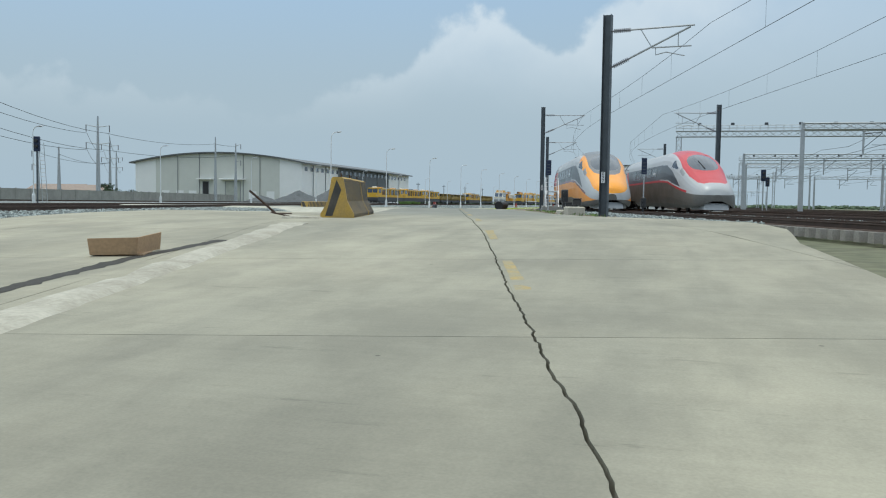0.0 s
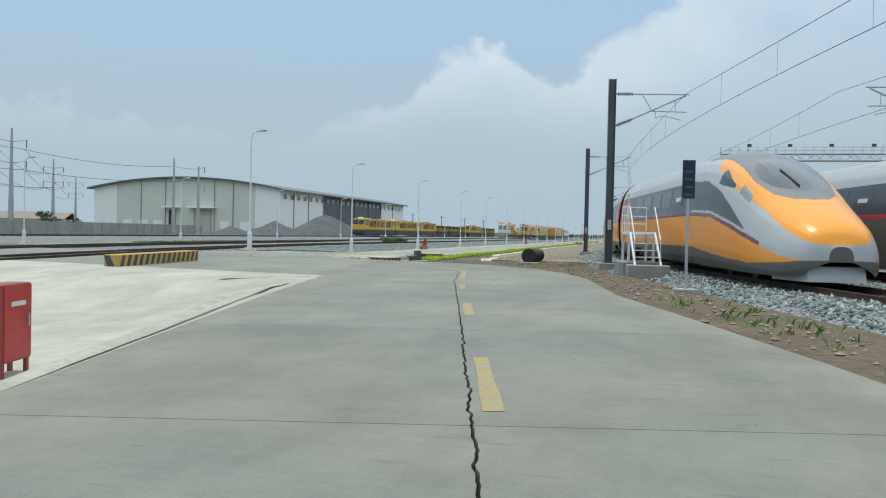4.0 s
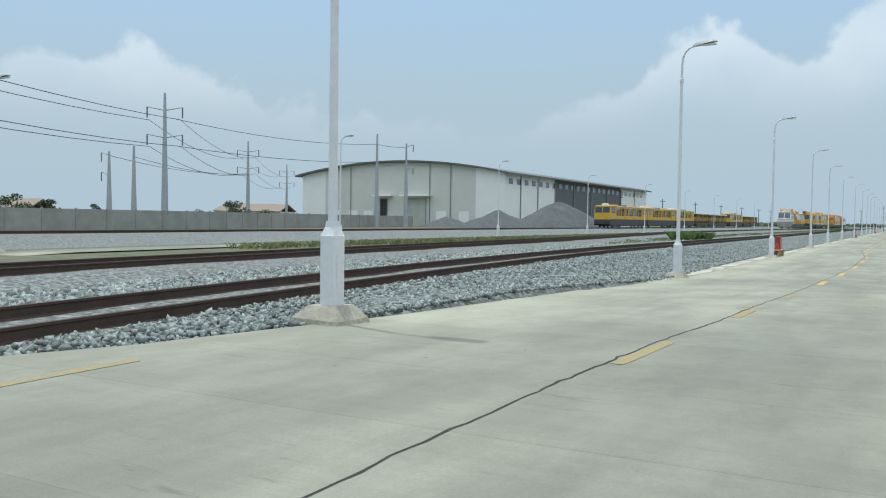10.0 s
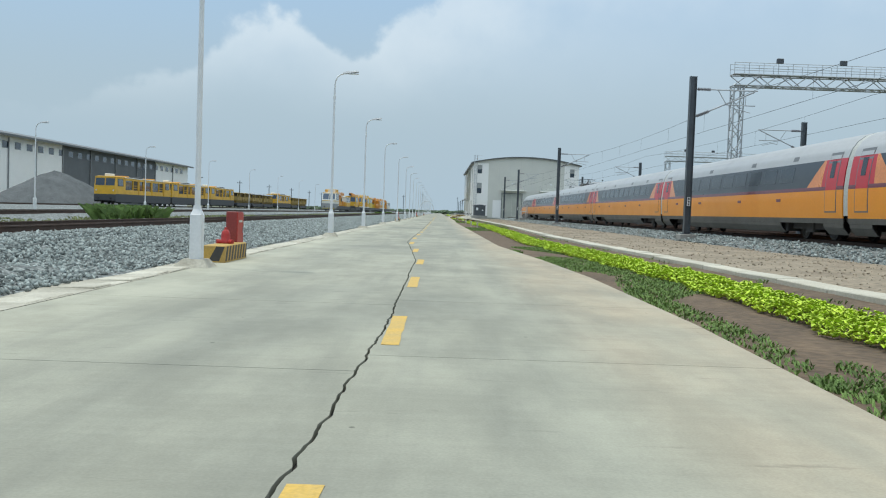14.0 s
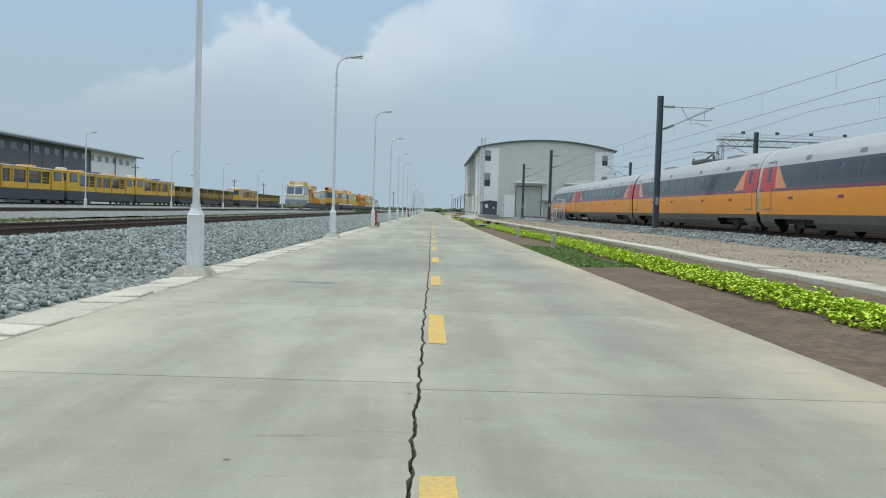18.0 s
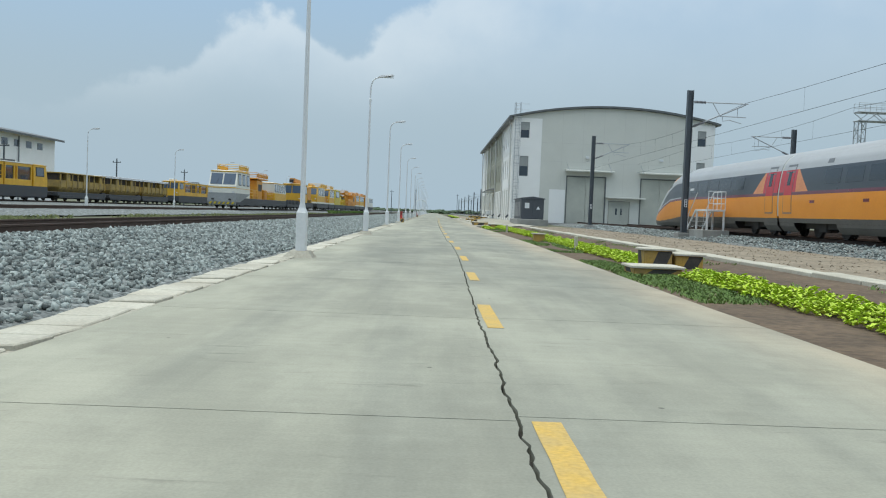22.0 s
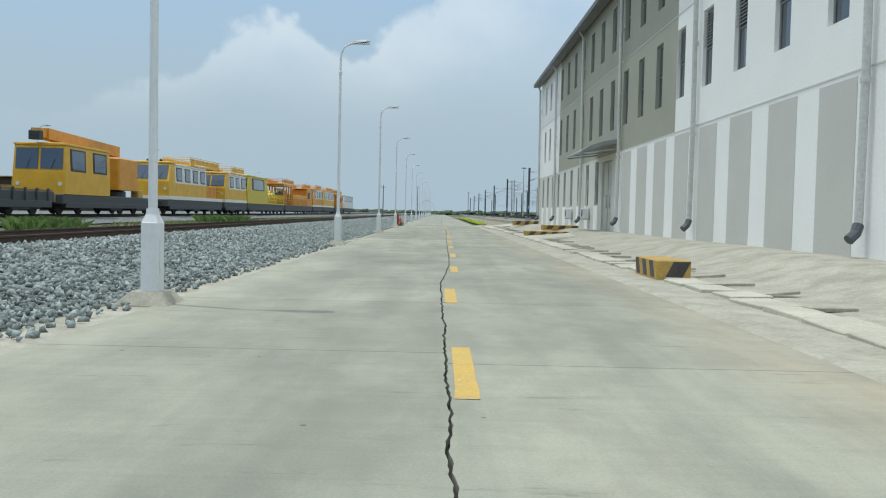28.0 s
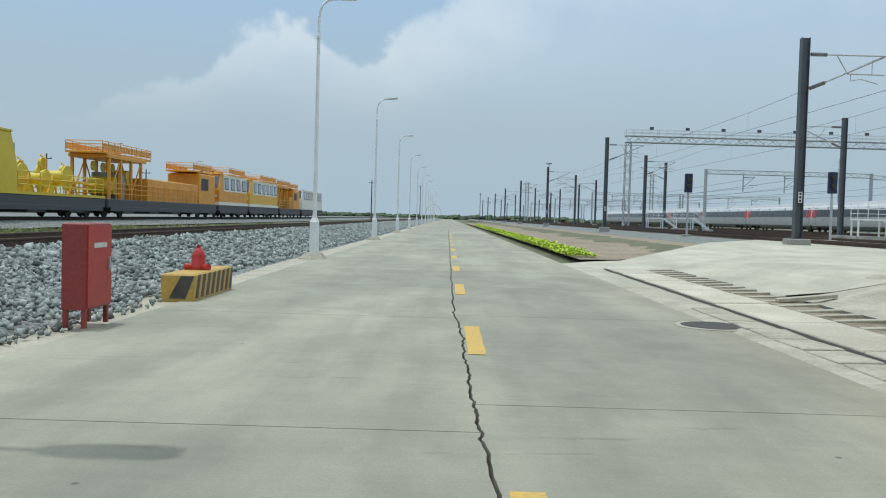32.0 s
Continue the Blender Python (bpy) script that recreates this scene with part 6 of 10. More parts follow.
def bank(c, prof, y0, y1, diverge=None, step=2.0, bumpy=0.05, lift=False):
    """A ballast bed: prof gives offset from the track's middle and height."""
    s = S()
    ys = list(np.arange(y0, min(y1, 420), step)) + ([y1] if y1 <= 420 else [420, 500, 700, y1])
    fine = []
    for (a, za), (b, zb) in zip(prof, prof[1:]):
        n = max(1, int(abs(b - a) / 0.5))
        fine += [(a + (b - a) * i / n, za + (zb - za) * i / n) for i in range(n)]
    fine.append(prof[-1])
    for y in ys:
        for o, z in fine:
            x = track_x(c, y, diverge) + o
            z1 = z + (toe_lift(o, y) if lift else 0.0) + bumpy * noise.noise((x * 2.1, y * 2.1, 0))
            if lift and x > west_edge(y) - 0.1:
                z1 = min(z1, road_z(x, y) - 0.16)
            s.v.append((x, float(y), z1))
    n = len(fine)
    for j in range(len(ys) - 1):
        for i in range(n - 1):
            a = j * n + i
            s.f.append((a, a + 1, a + n + 1, a + n))
    return s


RAIL_P = [(-0.07, -0.17), (0.07, -0.17), (0.065, -0.155), (0.012, -0.135), (0.012, -0.045), (0.036, -0.03), (0.036, 0.0), (-0.036, 0.0), (-0.036, -0.03), (-0.012, -0.045), (-0.012, -0.135), (-0.065, -0.155)]


def rail_sweep(c, off, y0, y1, diverge=None):
    return S().loft([[(track_x(c, y, diverge) + off + p, y, RAIL + q) for p, q in RAIL_P] for y in y_stops(y0, y1)])


def sleeper_shape():
    return S().loft([[(-1.25, -0.14, -0.4), (1.25, -0.14, -0.4), (1.25, 0.14, -0.4), (-1.25, 0.14, -0.4)], [(-1.25, -0.12, -0.17), (1.25, -0.12, -0.17), (1.25, 0.12, -0.17), (-1.25, 0.12, -0.17)]])


def sleepers_joined(c, y0, y1, diverge=None, step=0.62):
    base = sleeper_shape()
    bv = np.array(base.v)
    ys = np.arange(y0, y1, step)
    s = S()
    for y in ys:
        d = math.atan2(track_x(c, y + 1, diverge) - track_x(c, y, diverge), 1.0)
        x = track_x(c, y, diverge)
        ca, sa = math.cos(-d), math.sin(-d)
        s.add([(x + p[0] * ca - p[1] * sa, y + p[0] * sa + p[1] * ca, RAIL + p[2]) for p in bv], base.f)
    return s


def railway(label, c, y0, y1, diverge=None, pieces=None, sleepers=True):
    o = tagged(new("railway_track"), label, "railway track", "", "structure")
    for off in (-0.753, 0.753):
        part("rail", rail_sweep(c, off, y0, y1, diverge), "rail", o)
    if pieces:
        me = fix(sleeper_shape().mesh("sleeper"))
        me.materials.append(M["sleeper"])
        y, n = pieces, 0
        while n < 290:
            d = math.degrees(math.atan2(track_x(c, y + 1, diverge) - track_x(c, y, diverge), 1.0))
            part("sleeper", me, "sleeper", o, at=(track_x(c, y, diverge), y, RAIL), turn=-d)
            y += 0.62
            n += 1
        tagged(part("far_sleepers", sleepers_joined(c, y, min(y1, 420), diverge), "sleeper", o), kind="stuff")
    elif sleepers:
        tagged(part("sleepers", sleepers_joined(c, max(y0, 20), min(y1, 420), diverge), "sleeper", o), kind="stuff")
    return o


C1, C2, C4, R1, R2 = -8.5, -15.9, -46.0, 17.15, 23.0
DIV2 = -6.4
railway("rusty track in ballast beside the road", C1, -60, 900, pieces=70.0)
railway("rusty track curving away through the ballast", C2, -60, 900, DIV2)
railway("siding under the yellow track machines", C4, 0, 900)
railway("electrified stabling track", R1, 20, 900)
railway("second electrified stabling track", R2, 0, 900)

beds = tagged(new("ballast_bed"), "grey crushed-stone ballast beds", "ballast", "", "structure")
part("bank", bank(C1, [(-7.0, 0.16), (-2.6, 0.36), (-1.5, 0.44), (1.5, 0.44), (1.8, 0.42), (4.38, 0.01), (4.8, -0.14)], 70.2, 900, lift=True), "ballast_bed", beds)
part("bank", bank(C1, [(-7.0, 0.16), (-2.6, 0.36), (-1.5, 0.44), (1.5, 0.44), (2.2, 0.42), (5.0, 0.4), (6.6, 0.1), (7.2, -0.2)], -60, 49.0), "ballast_bed", beds)
part("bank", bank(C2, [(-3.4, 0.02), (-1.6, 0.44), (1.6, 0.44), (3.6, 0.2)], 70.2, 900, DIV2), "ballast_bed", beds)
part("bank", bank(C2, [(-3.4, 0.02), (-1.6, 0.44), (1.6, 0.44), (3.6, 0.2)], -60, 49.0, DIV2), "ballast_bed", beds)
part("bank", bank(C4, [(-4.0, 0.1), (-1.6, 0.44), (1.6, 0.44), (14.0, 0.12)], 20, 900, step=5), "ballast_bed", beds)
part("bank", bank(R1, [(-4.3, 0.08), (-2.0, 0.42), (R2 - R1 + 2, 0.42), (R2 - R1 + 9, 0.25)], 28, 900), "ballast_bed", beds)


# loose stones on the flank that the road passes
def stones(y0, y1, per_m2, size, o0, o1, c, zprof, seed, name_label):
    r = np.random.RandomState(seed)
    n = int((y1 - y0) * (o1 - o0) * per_m2)
    base = np.array([(1, 0, 0), (-1, 0, 0), (0, 1, 0), (0, -1, 0), (0, 0, 1), (0, 0, -1)], float)
    tri = np.array([(0, 2, 4), (2, 1, 4), (1, 3, 4), (3, 0, 4), (2, 0, 5), (1, 2, 5), (3, 1, 5), (0, 3, 5)])
    ys = r.uniform(y0, y1, n)
    os_ = r.uniform(o0, o1, n)
    xs = np.array([track_x(c, y) for y in ys]) + os_
    zs = np.interp(os_, [p[0] for p in zprof], [p[1] for p in zprof])
    if zprof is PR1:
        zs = zs + np.array([toe_lift(o, y) for o, y in zip(os_, ys)])
        zs = np.where(xs > np.array([west_edge(y) for y in ys]) - 0.08, -1.2, zs)
    sc = size * r.uniform(0.55, 1.35, (n, 1, 1)) * r.uniform(0.45, 1.45, (n, 6, 1)) * r.uniform(0.6, 1.15, (n, 1, 3))
    q = r.normal(size=(n, 4))
    q /= np.linalg.norm(q, axis=1)[:, None]
    w, a, b, d = q.T
    rot = np.stack([np.stack([1 - 2 * (b * b + d * d), 2 * (a * b - d * w), 2 * (a * d + b * w)], -1), np.stack([2 * (a * b + d * w), 1 - 2 * (a * a + d * d), 2 * (b * d - a * w)], -1), np.stack([2 * (a * d - b * w), 2 * (b * d + a * w), 1 - 2 * (a * a + b * b)], -1)], 1)
    v = np.einsum("nij,nkj->nki", rot, base[None] * sc) + np.stack([xs, ys, zs + size * r.uniform(0.0, 0.5, n)], -1)[:, None, :]
    f = (tri[None] + 6 * np.arange(n)[:, None, None]).reshape(-1, 3)
    me = bpy.data.meshes.new("ballast_stones")
    me.vertices.add(n * 6)
    me.vertices.foreach_set("co", v.reshape(-1))
    me.loops.add(len(f) * 3)
    me.loops.foreach_set("vertex_index", f.reshape(-1).astype(np.int32))
    me.polygons.add(len(f))
    me.polygons.foreach_set("loop_start", np.arange(0, len(f) * 3, 3, dtype=np.int32))
    me.update(calc_edges=True)
    me.materials.append(M["ballast"])
    return tagged(new("ballast_stones", me), name_label, "ballast", "", "stuff")


PR1 = [(-7.0, 0.16), (-2.6, 0.36), (-1.5, 0.44), (1.5, 0.44), (1.8, 0.42), (4.38, 0.01)]
stones(70.5, 165, 175, 0.044, 0.9, 4.36, C1, PR1, 1, "loose grey ballast stones beside the road")
stones(165, 345, 150, 0.048, 0.9, 4.36, C1, PR1, 2, "loose grey ballast stones beside the road")
stones(345, 460, 40, 0.07, 0.9, 4.36, C1, PR1, 3, "loose grey ballast stones beside the road")
stones(70.5, 200, 60, 0.075, -6.5, -0.9, C1, PR1, 4, "loose grey ballast stones between the tracks")
stones(10, 48.8, 45, 0.06, 0.9, 6.4, C1, [(0, 0.44), (2.2, 0.42), (5.0, 0.4), (6.6, 0.1)], 5, "loose grey ballast stones by the crossing")
PRR = [(-4.3, 0.08), (-2.0, 0.42), (8, 0.42)]
stones(28.5, 110, 40, 0.065, -4.0, -0.9, R1, PRR, 6, "loose grey ballast stones under the train")
stones(28.5, 62, 26, 0.07, 0.9, 4.5, R1, PRR, 9, "loose grey ballast stones between the stabling tracks")
stones(110, 275, 22, 0.07, -3.9, -0.9, R1, PRR, 7, "loose grey ballast stones under the train")

# paving slabs along the ballast toe, tilted this way and that
kerb = tagged(new("kerb"), "row of pale concrete kerb slabs, some broken", "kerb", "", "structure")
kr = random.Random(3)
kme = fix(S().box(-0.26, -0.29, -0.08, 0.26, 0.29, 0.0, 0.012).mesh("kerb_slab"))
kme.materials.append(M["concrete_pale"])
y, n = 92.0, 0
while n < 290 and y < 330:
    if not (262 < y < 300):
        ob = part("kerb_slab", kme, "concrete_pale", kerb)
        ob.matrix_basis = pose(ROAD_L - 0.29 + kr.uniform(-0.03, 0.03), y, road_z(0, y) + 0.012 + kr.uniform(-0.012, 0.012), kr.uniform(-1.5, 1.5), kr.uniform(-3, 1.5), kr.uniform(-3, 3))
        n += 1
    y += 0.62

part("kerb_bed", strip_mesh([(ROAD_L - 0.72, yy) for yy in (84, 90, 97, 250, 600)], [(ROAD_L - 0.004, yy) for yy in (84, 90, 97, 250, 600)], road_z, -0.015), "mortar", kerb)
stones(262, 345, 60, 0.045, 4.3, 4.85, C1, [(4.3, 0.02), (4.9, 0.0)], 15, "stray ballast stones at the road edge")


# ---------- street lamps along the road ----------
LAMPS = [(77.8, -3.63), (95.1, -3.62), (114.3, -3.52), (134.2, -3.56), (152.0, -3.78), (171.0, -3.8), (188.8, -3.48), (207.6, -3.42), (226.2, -3.5), (244.8, -3.6), (263.1, -3.58), (282.4, -3.6), (301.1, -3.62), (318.6, -3.5), (337.6, -3.6), (355.5, -3.58), (374.4, -3.62)] + [(393.0 + 18.6 * k, -3.6) for k in range(10)]
lamp0 = street_lamp("white street lamp with square base and curved arm at the roadside", "street lamps along the road")
lamp0.matrix_basis = pose(LAMPS[0][1], LAMPS[0][0], road_z(0, LAMPS[0][0]) + 0.02)
for y, x in LAMPS[1:]:
    copy_thing(lamp0, pose(x, y, road_z(0, y) - 0.04, 0, 0, rng.uniform(-2, 2)))
for k in range(18):
    y = 66.0 + 24.5 * k
    o = copy_thing(lamp0, pose(-30.3 + curve_off(y) * 0.9, y, 0.1))
    tagged(o, "white street lamp on the far service road", group="street lamps on the service road")

# ---------- overhead line on the stabling tracks ----------
MASTS = [37.2, 71.1, 100.2, 142.2, 190.6, 237.6, 266.6, 316.0, 367.6, 410.0, 455, 500, 545, 590, 635, 680]
mast0 = line_mast("grey steel overhead-line mast with cantilever", "overhead-line masts")
def mast_pose(c, y, flip=False):
    d = -math.degrees(math.atan2(curve_off(y + 1) - curve_off(y), 1.0))
    return pose(c + curve_off(y) + (0.38 if y > 300 and c < 20 else 0), y, (0.65 if y > 300 else 0.42) if y > 95 else 0.5, 0, 0, d + (180 if flip else 0))
mast0.matrix_basis = pose(23.74, MASTS[0], 0.22, 0, 0, -13.2)
mast1 = copy_thing(mast0, mast_pose(13.85, MASTS[1]))
mast2 = copy_thing(mast0, mast_pose(13.85, MASTS[2]))
number_plate(mast0, 1.8, "097")
number_plate(mast1, 1.75, "093")
number_plate_bars(mast2, 1.75)
for y in MASTS[3:]:
    copy_thing(mast2, mast_pose(13.85, y))
mast_r = line_mast("grey steel mast on the far side of the stabling tracks", "overhead-line masts")
mast_r.matrix_basis = mast_pose(27.3, 71, True)
for y in (30, 112, 160, 210, 255, 300, 345, 392, 440, 490, 540):
    copy_thing(mast_r, mast_pose(27.3, y, True))


def wire(pts, r, n=5):
    return S().tube(pts, r, n)


def overhead(c, label):
    o = thing("overhead_wire", label, "wire", "overhead wires")
    ys = [4.0] + MASTS
    con = [(c + curve_off(y), y, RAIL + 6.05) for y in y_stops(4, 700)]
    part("contact_wire", wire(con, 0.010), "wire", o)
    mes = []
    drop = S()
    for a, b in zip(ys, ys[1:]):
        n = 6
        for i in range(n):
            y = a + (b - a) * i / n
            t = i / n
            z = RAIL + 7.4 - 4 * 0.4 * t * (1 - t)
            mes.append((c + curve_off(y), y, z))
            if i:
                drop.tube([(c + curve_off(y), y, RAIL + 6.05), (c + curve_off(y), y, z)], 0.004, 4)
    part("messenger_wire", wire(mes, 0.010), "wire", o)
    tagged(part("droppers", drop, "wire", o), kind="stuff")


overhead(R1 - 0.15, "contact and messenger wire over the stabling track")
overhead(R2 + 0.15, "contact and messenger wire over the second stabling track")

# ---------- trains ----------
TG = "coaches of the orange train"
def on_track(c, y, flip=False):
    d = -math.degrees(math.atan2(curve_off(y + 4) - curve_off(y - 4), 8.0))
    return pose(c + curve_off(y), y, RAIL, 0, 0, d + (180 if flip else 0))
J0 = 78.6
car0 = coach("orange", "orange and silver high-speed train coach with a dark window band", TG)
car0.matrix_basis = on_track(R1, J0 + 12.5)
carp = coach("orange", "orange and silver train coach with a folded pantograph on its roof", TG, panto=True)
carp.matrix_basis = on_track(R1, J0 + 37.5)
for k in (2, 3, 5):
    copy_thing(car0, on_track(R1, J0 + 12.5 + 25 * k))
copy_thing(carp, on_track(R1, J0 + 12.5 + 100, True))
nose0 = head_coach("orange", "streamlined orange and silver driving car with a dark windscreen", TG)
nose0.matrix_basis = on_track(R1, J0 - 12.0, True)
copy_thing(nose0, on_track(R1, J0 + 150 + 11.8))
TR = "coaches of the red train"
noser = head_coach("red", "streamlined silver driving car with a red bonnet", TR)
noser.matrix_basis = on_track(R2, 65.8, True)
carr = coach("red", "silver and black train coach with a red waist stripe", TR)
carr.matrix_basis = on_track(R2, 90.1)
for k in range(1, 3):
    copy_thing(carr, on_track(R2, 90.1 + 25 * k))
carg = coach("grey", "pale silver train coach with red ends", "coaches of the silver train")
carg.matrix_basis = on_track(52.0, 438.0)
for k in (-1, 1, 2, 3, 4, 5, 6):
    copy_thing(carg, on_track(52.0, 438.0 + 25 * k))
railway("stabling track under the silver train", 52.0, 395, 900)
railway("third electrified stabling track", 29.5, 10, 900)
railway("fourth electrified stabling track", 36.0, 10, 900)

# ---------- works vehicles in the siding ----------
CX = C2 + DIV2
def siding(o, y):
    o.matrix_basis = pose(CX, y, RAIL)
    return o
siding(catenary_car("cream and orange catenary work car with lift platforms", True, 29.6), 291.0)
siding(flat_wagon("dark empty flat wagon with stakes", 11.4), 311.9)
siding(crane_car("yellow rail crane with its boom over the cab", 13.6), 325.4)
siding(passenger_works_car("yellow and cream works car with a roof platform", 16.0, True, deck=5.4), 344.5)
siding(passenger_works_car("short yellow and cream works car with windows along the side", 9.4, True), 358.0)
siding(drum_wagon("lemon-yellow wagon with a long control cab and cable drums", 21.2), 373.6)
siding(gantry_wagon("orange wire-stringing wagon with a trussed tower", 24.2), 396.8)
siding(passenger_works_car("cream works car with an orange roof platform", 11.2, True, "mach_orange", "mach_orange"), 415.2)
siding(passenger_works_car("cream and yellow works car with a long platform", 15.2, True, "mach_yellow", "mach_orange"), 429.0)
siding(gantry_wagon("orange wire-stringing wagon behind the works cars", 14.6), 444.6)
siding(passenger_works_car("cream works car at the end of the line", 20.0, False, "mach_cream"), 463.0)

def far_siding(o, y, x=C4):
    o.matrix_basis = pose(x, y, RAIL)
    return o
far_siding(tamping_machine("long yellow track machine with dark grilles", 24.5), 229.5)
far_siding(tamping_machine("long yellow track machine coupled behind", 23.5), 254.1)
far_siding(tamping_machine("yellow track machine with an open rear bay", 19.5, 2), 276.2)
far_siding(ballast_wagon("dusty ochre hopper wagon with open bays", 14.6), 296.0)
far_siding(ballast_wagon("dusty hopper wagon with a pale top rail", 12.6, True), 310.6)
far_siding(ballast_wagon("dusty hopper wagon with a pale top rail", 12.6, True), 323.6)
far_siding(tamping_machine("yellow locomotive at the far end", 22.0, 2), 346.2)
for y in (366.5, 381.6):
    far_siding(ballast_wagon("dusty ochre hopper wagon with open bays", 14.4), y)


# ---------- depot building beside the road ----------
BX0, BX1, BY0, BY1, BASE, EAVE, APEX = 8.4, 32.0, 288.0, 345.2, 0.35, 12.55, 13.95
depot = thing("depot_building", "three-storey white and grey depot hall with an arched roof", "building")


def arch_z(x, lo=EAVE, hi=APEX, x0=BX0, x1=BX1):
    t = (x - x0) / (x1 - x0) * 2 - 1
    return hi - (hi - lo) * t * t


def wall_with_holes(axis, at, thick, a0, a1, z0, z1, holes, parent, material, name="wall", label="", sign=-1):
    """One continuous wall along y (axis x) or along x (axis y) with openings (a, b, za, zb) cut through it."""
    ca = sorted({a0, a1, *[v for h in holes for v in h[:2]]})
    cz = sorted({z0, z1, *[v for h in holes for v in h[2:] if z0 <= v <= z1]})
    solid = lambda i, j: 0 <= i < len(ca) - 1 and 0 <= j < len(cz) - 1 and not any(h[0] < (ca[i] + ca[i + 1]) / 2 < h[1] and h[2] < (cz[j] + cz[j + 1]) / 2 < h[3] for h in holes)
    s, index = S(), {}

    def vert(i, j, back):
        if (i, j, back) not in index:
            d = at - sign * thick * back
            index[(i, j, back)] = len(s.v)
            s.v.append((d, ca[i], cz[j]) if axis == "x" else (ca[i], d, cz[j]))
        return index[(i, j, back)]

    for i in range(len(ca) - 1):
        for j in range(len(cz) - 1):
            if not solid(i, j):
                continue
            for back in (0, 1):
                s.f.append((vert(i, j, back), vert(i + 1, j, back), vert(i + 1, j + 1, back), vert(i, j + 1, back)))
            for (di, dj), p, q in (((-1, 0), (i, j), (i, j + 1)), ((1, 0), (i + 1, j), (i + 1, j + 1)), ((0, -1), (i, j), (i + 1, j)), ((0, 1), (i, j + 1), (i + 1, j + 1))):
                if not solid(i + di, j + dj):
                    s.f.append((vert(*p, 0), vert(*q, 0), vert(*q, 1), vert(*p, 1)))
    return part(name, s, material, parent, label)


LOW_W = [318.5 + 3.0 * k for k in range(9)]
ROW_Y = [290.6 + 3.02 * k for k in range(18)]
def win(y, half, z0, z1):
    return (y - half, y + half, z0, z1)
low_holes = [win(y, 0.5, 1.8, 4.15) for y in LOW_W]
mid_holes = [win(y, 0.5, 5.5, 8.0) for y in ROW_Y]
top_holes = [win(y, 0.5, 9.4, 11.6) for y in ROW_Y]
pick = lambda hs, a, b: [h for h in hs if a <= (h[0] + h[1]) / 2 < b]
LOWTOP = 4.3
wall_with_holes("x", BX0 + 0.004, 0.3, BY0, 303.2, BASE, LOWTOP, [], depot, "wall_white", "plinth_wall")
wall_with_holes("x", BX0 + 0.004, 0.3, 303.2, 313.6, BASE, LOWTOP, [], depot, "wall_white", "plinth_wall")
wall_with_holes("x", BX0 + 0.004, 0.3, 313.6, BY1, BASE, LOWTOP, low_holes + [(314.4, 317.0, BASE, 4.05)], depot, "wall_grey", "plinth_wall")
for a, b, m in ((BY0, 303.2, "wall_white"), (303.2, 333.6, "wall_olive"), (333.6, BY1, "wall_white")):
    wall_with_holes("x", BX0, 0.3, a, b, LOWTOP, EAVE, pick(mid_holes + top_holes, a, b), depot, m, "upper_wall")
# lower panels between white piers
y = 289.6
while y < 313:
    part("wall_panel", S().box(BX0 - 0.008, y, BASE + 0.1, BX0 + 0.004, y + 1.75, LOWTOP - 0.12), "wall_beige", depot, "beige-grey panel")
    y += 2.95
for y in LOW_W:
    part("pale_pier", S().box(BX0 - 0.02, y - 0.62, BASE + 0.05, BX0 + 0.004, y + 0.62, 1.76), "wall_white", depot)
for z in (4.3, 8.55):
    part("string_line", S().box(BX0 - 0.012, BY0, z - 0.02, BX0, BY1, z + 0.02), "wall_grey", depot)


def window_unit(y, z0, z1, louvre_part, half=0.5):
    """A recessed window seen from the road: frame, pane, and louvres over its upper part."""
    w = part("window", S().box(BX0 + 0.12, y - half, z0, BX0 + 0.18, y - half + 0.06, z1).box(BX0 + 0.12, y + half - 0.06, z0, BX0 + 0.18, y + half, z1).box(BX0 + 0.12, y - half + 0.06, z1 - 0.06, BX0 + 0.18, y + half - 0.06, z1).box(BX0 + 0.12, y - half + 0.06, z0, BX0 + 0.18, y + half - 0.06, z0 + 0.06).box(BX0 + 0.12, y - half + 0.06, z0 + (z1 - z0) * 0.5 - 0.03, BX0 + 0.18, y + half - 0.06, z0 + (z1 - z0) * 0.5 + 0.03), "frame", depot)
    part("pane", S().box(BX0 + 0.15, y - half + 0.06, z0 + 0.06, BX0 + 0.16, y + half - 0.06, z1 - 0.06), "glass", w)
    if louvre_part:
        s = S()
        zm = z0 + (z1 - z0) * 0.52
        n = 11
        for i in range(n):
            z = zm + (z1 - zm - 0.08) * i / n
            s.add([(BX0 + 0.02, y - half + 0.05, z), (BX0 + 0.1, y - half + 0.05, z + 0.07), (BX0 + 0.1, y + half - 0.05, z + 0.07), (BX0 + 0.02, y + half - 0.05, z), (BX0 + 0.02, y - half + 0.05, z + 0.015), (BX0 + 0.1, y - half + 0.05, z + 0.085), (BX0 + 0.1, y + half - 0.05, z + 0.085), (BX0 + 0.02, y + half - 0.05, z + 0.015)], [(0, 1, 2, 3), (7, 6, 5, 4), (0, 3, 7, 4), (1, 5, 6, 2)])
        part("louvre", s, "louvre", w, "grey louvre slats")
    return w


for y in LOW_W:
    window_unit(y, 1.8, 4.15, True)
for k, y in enumerate(ROW_Y):
    window_unit(y, 5.5, 8.0, True)
    window_unit(y, 9.4, 11.6, k % 2 == 0)
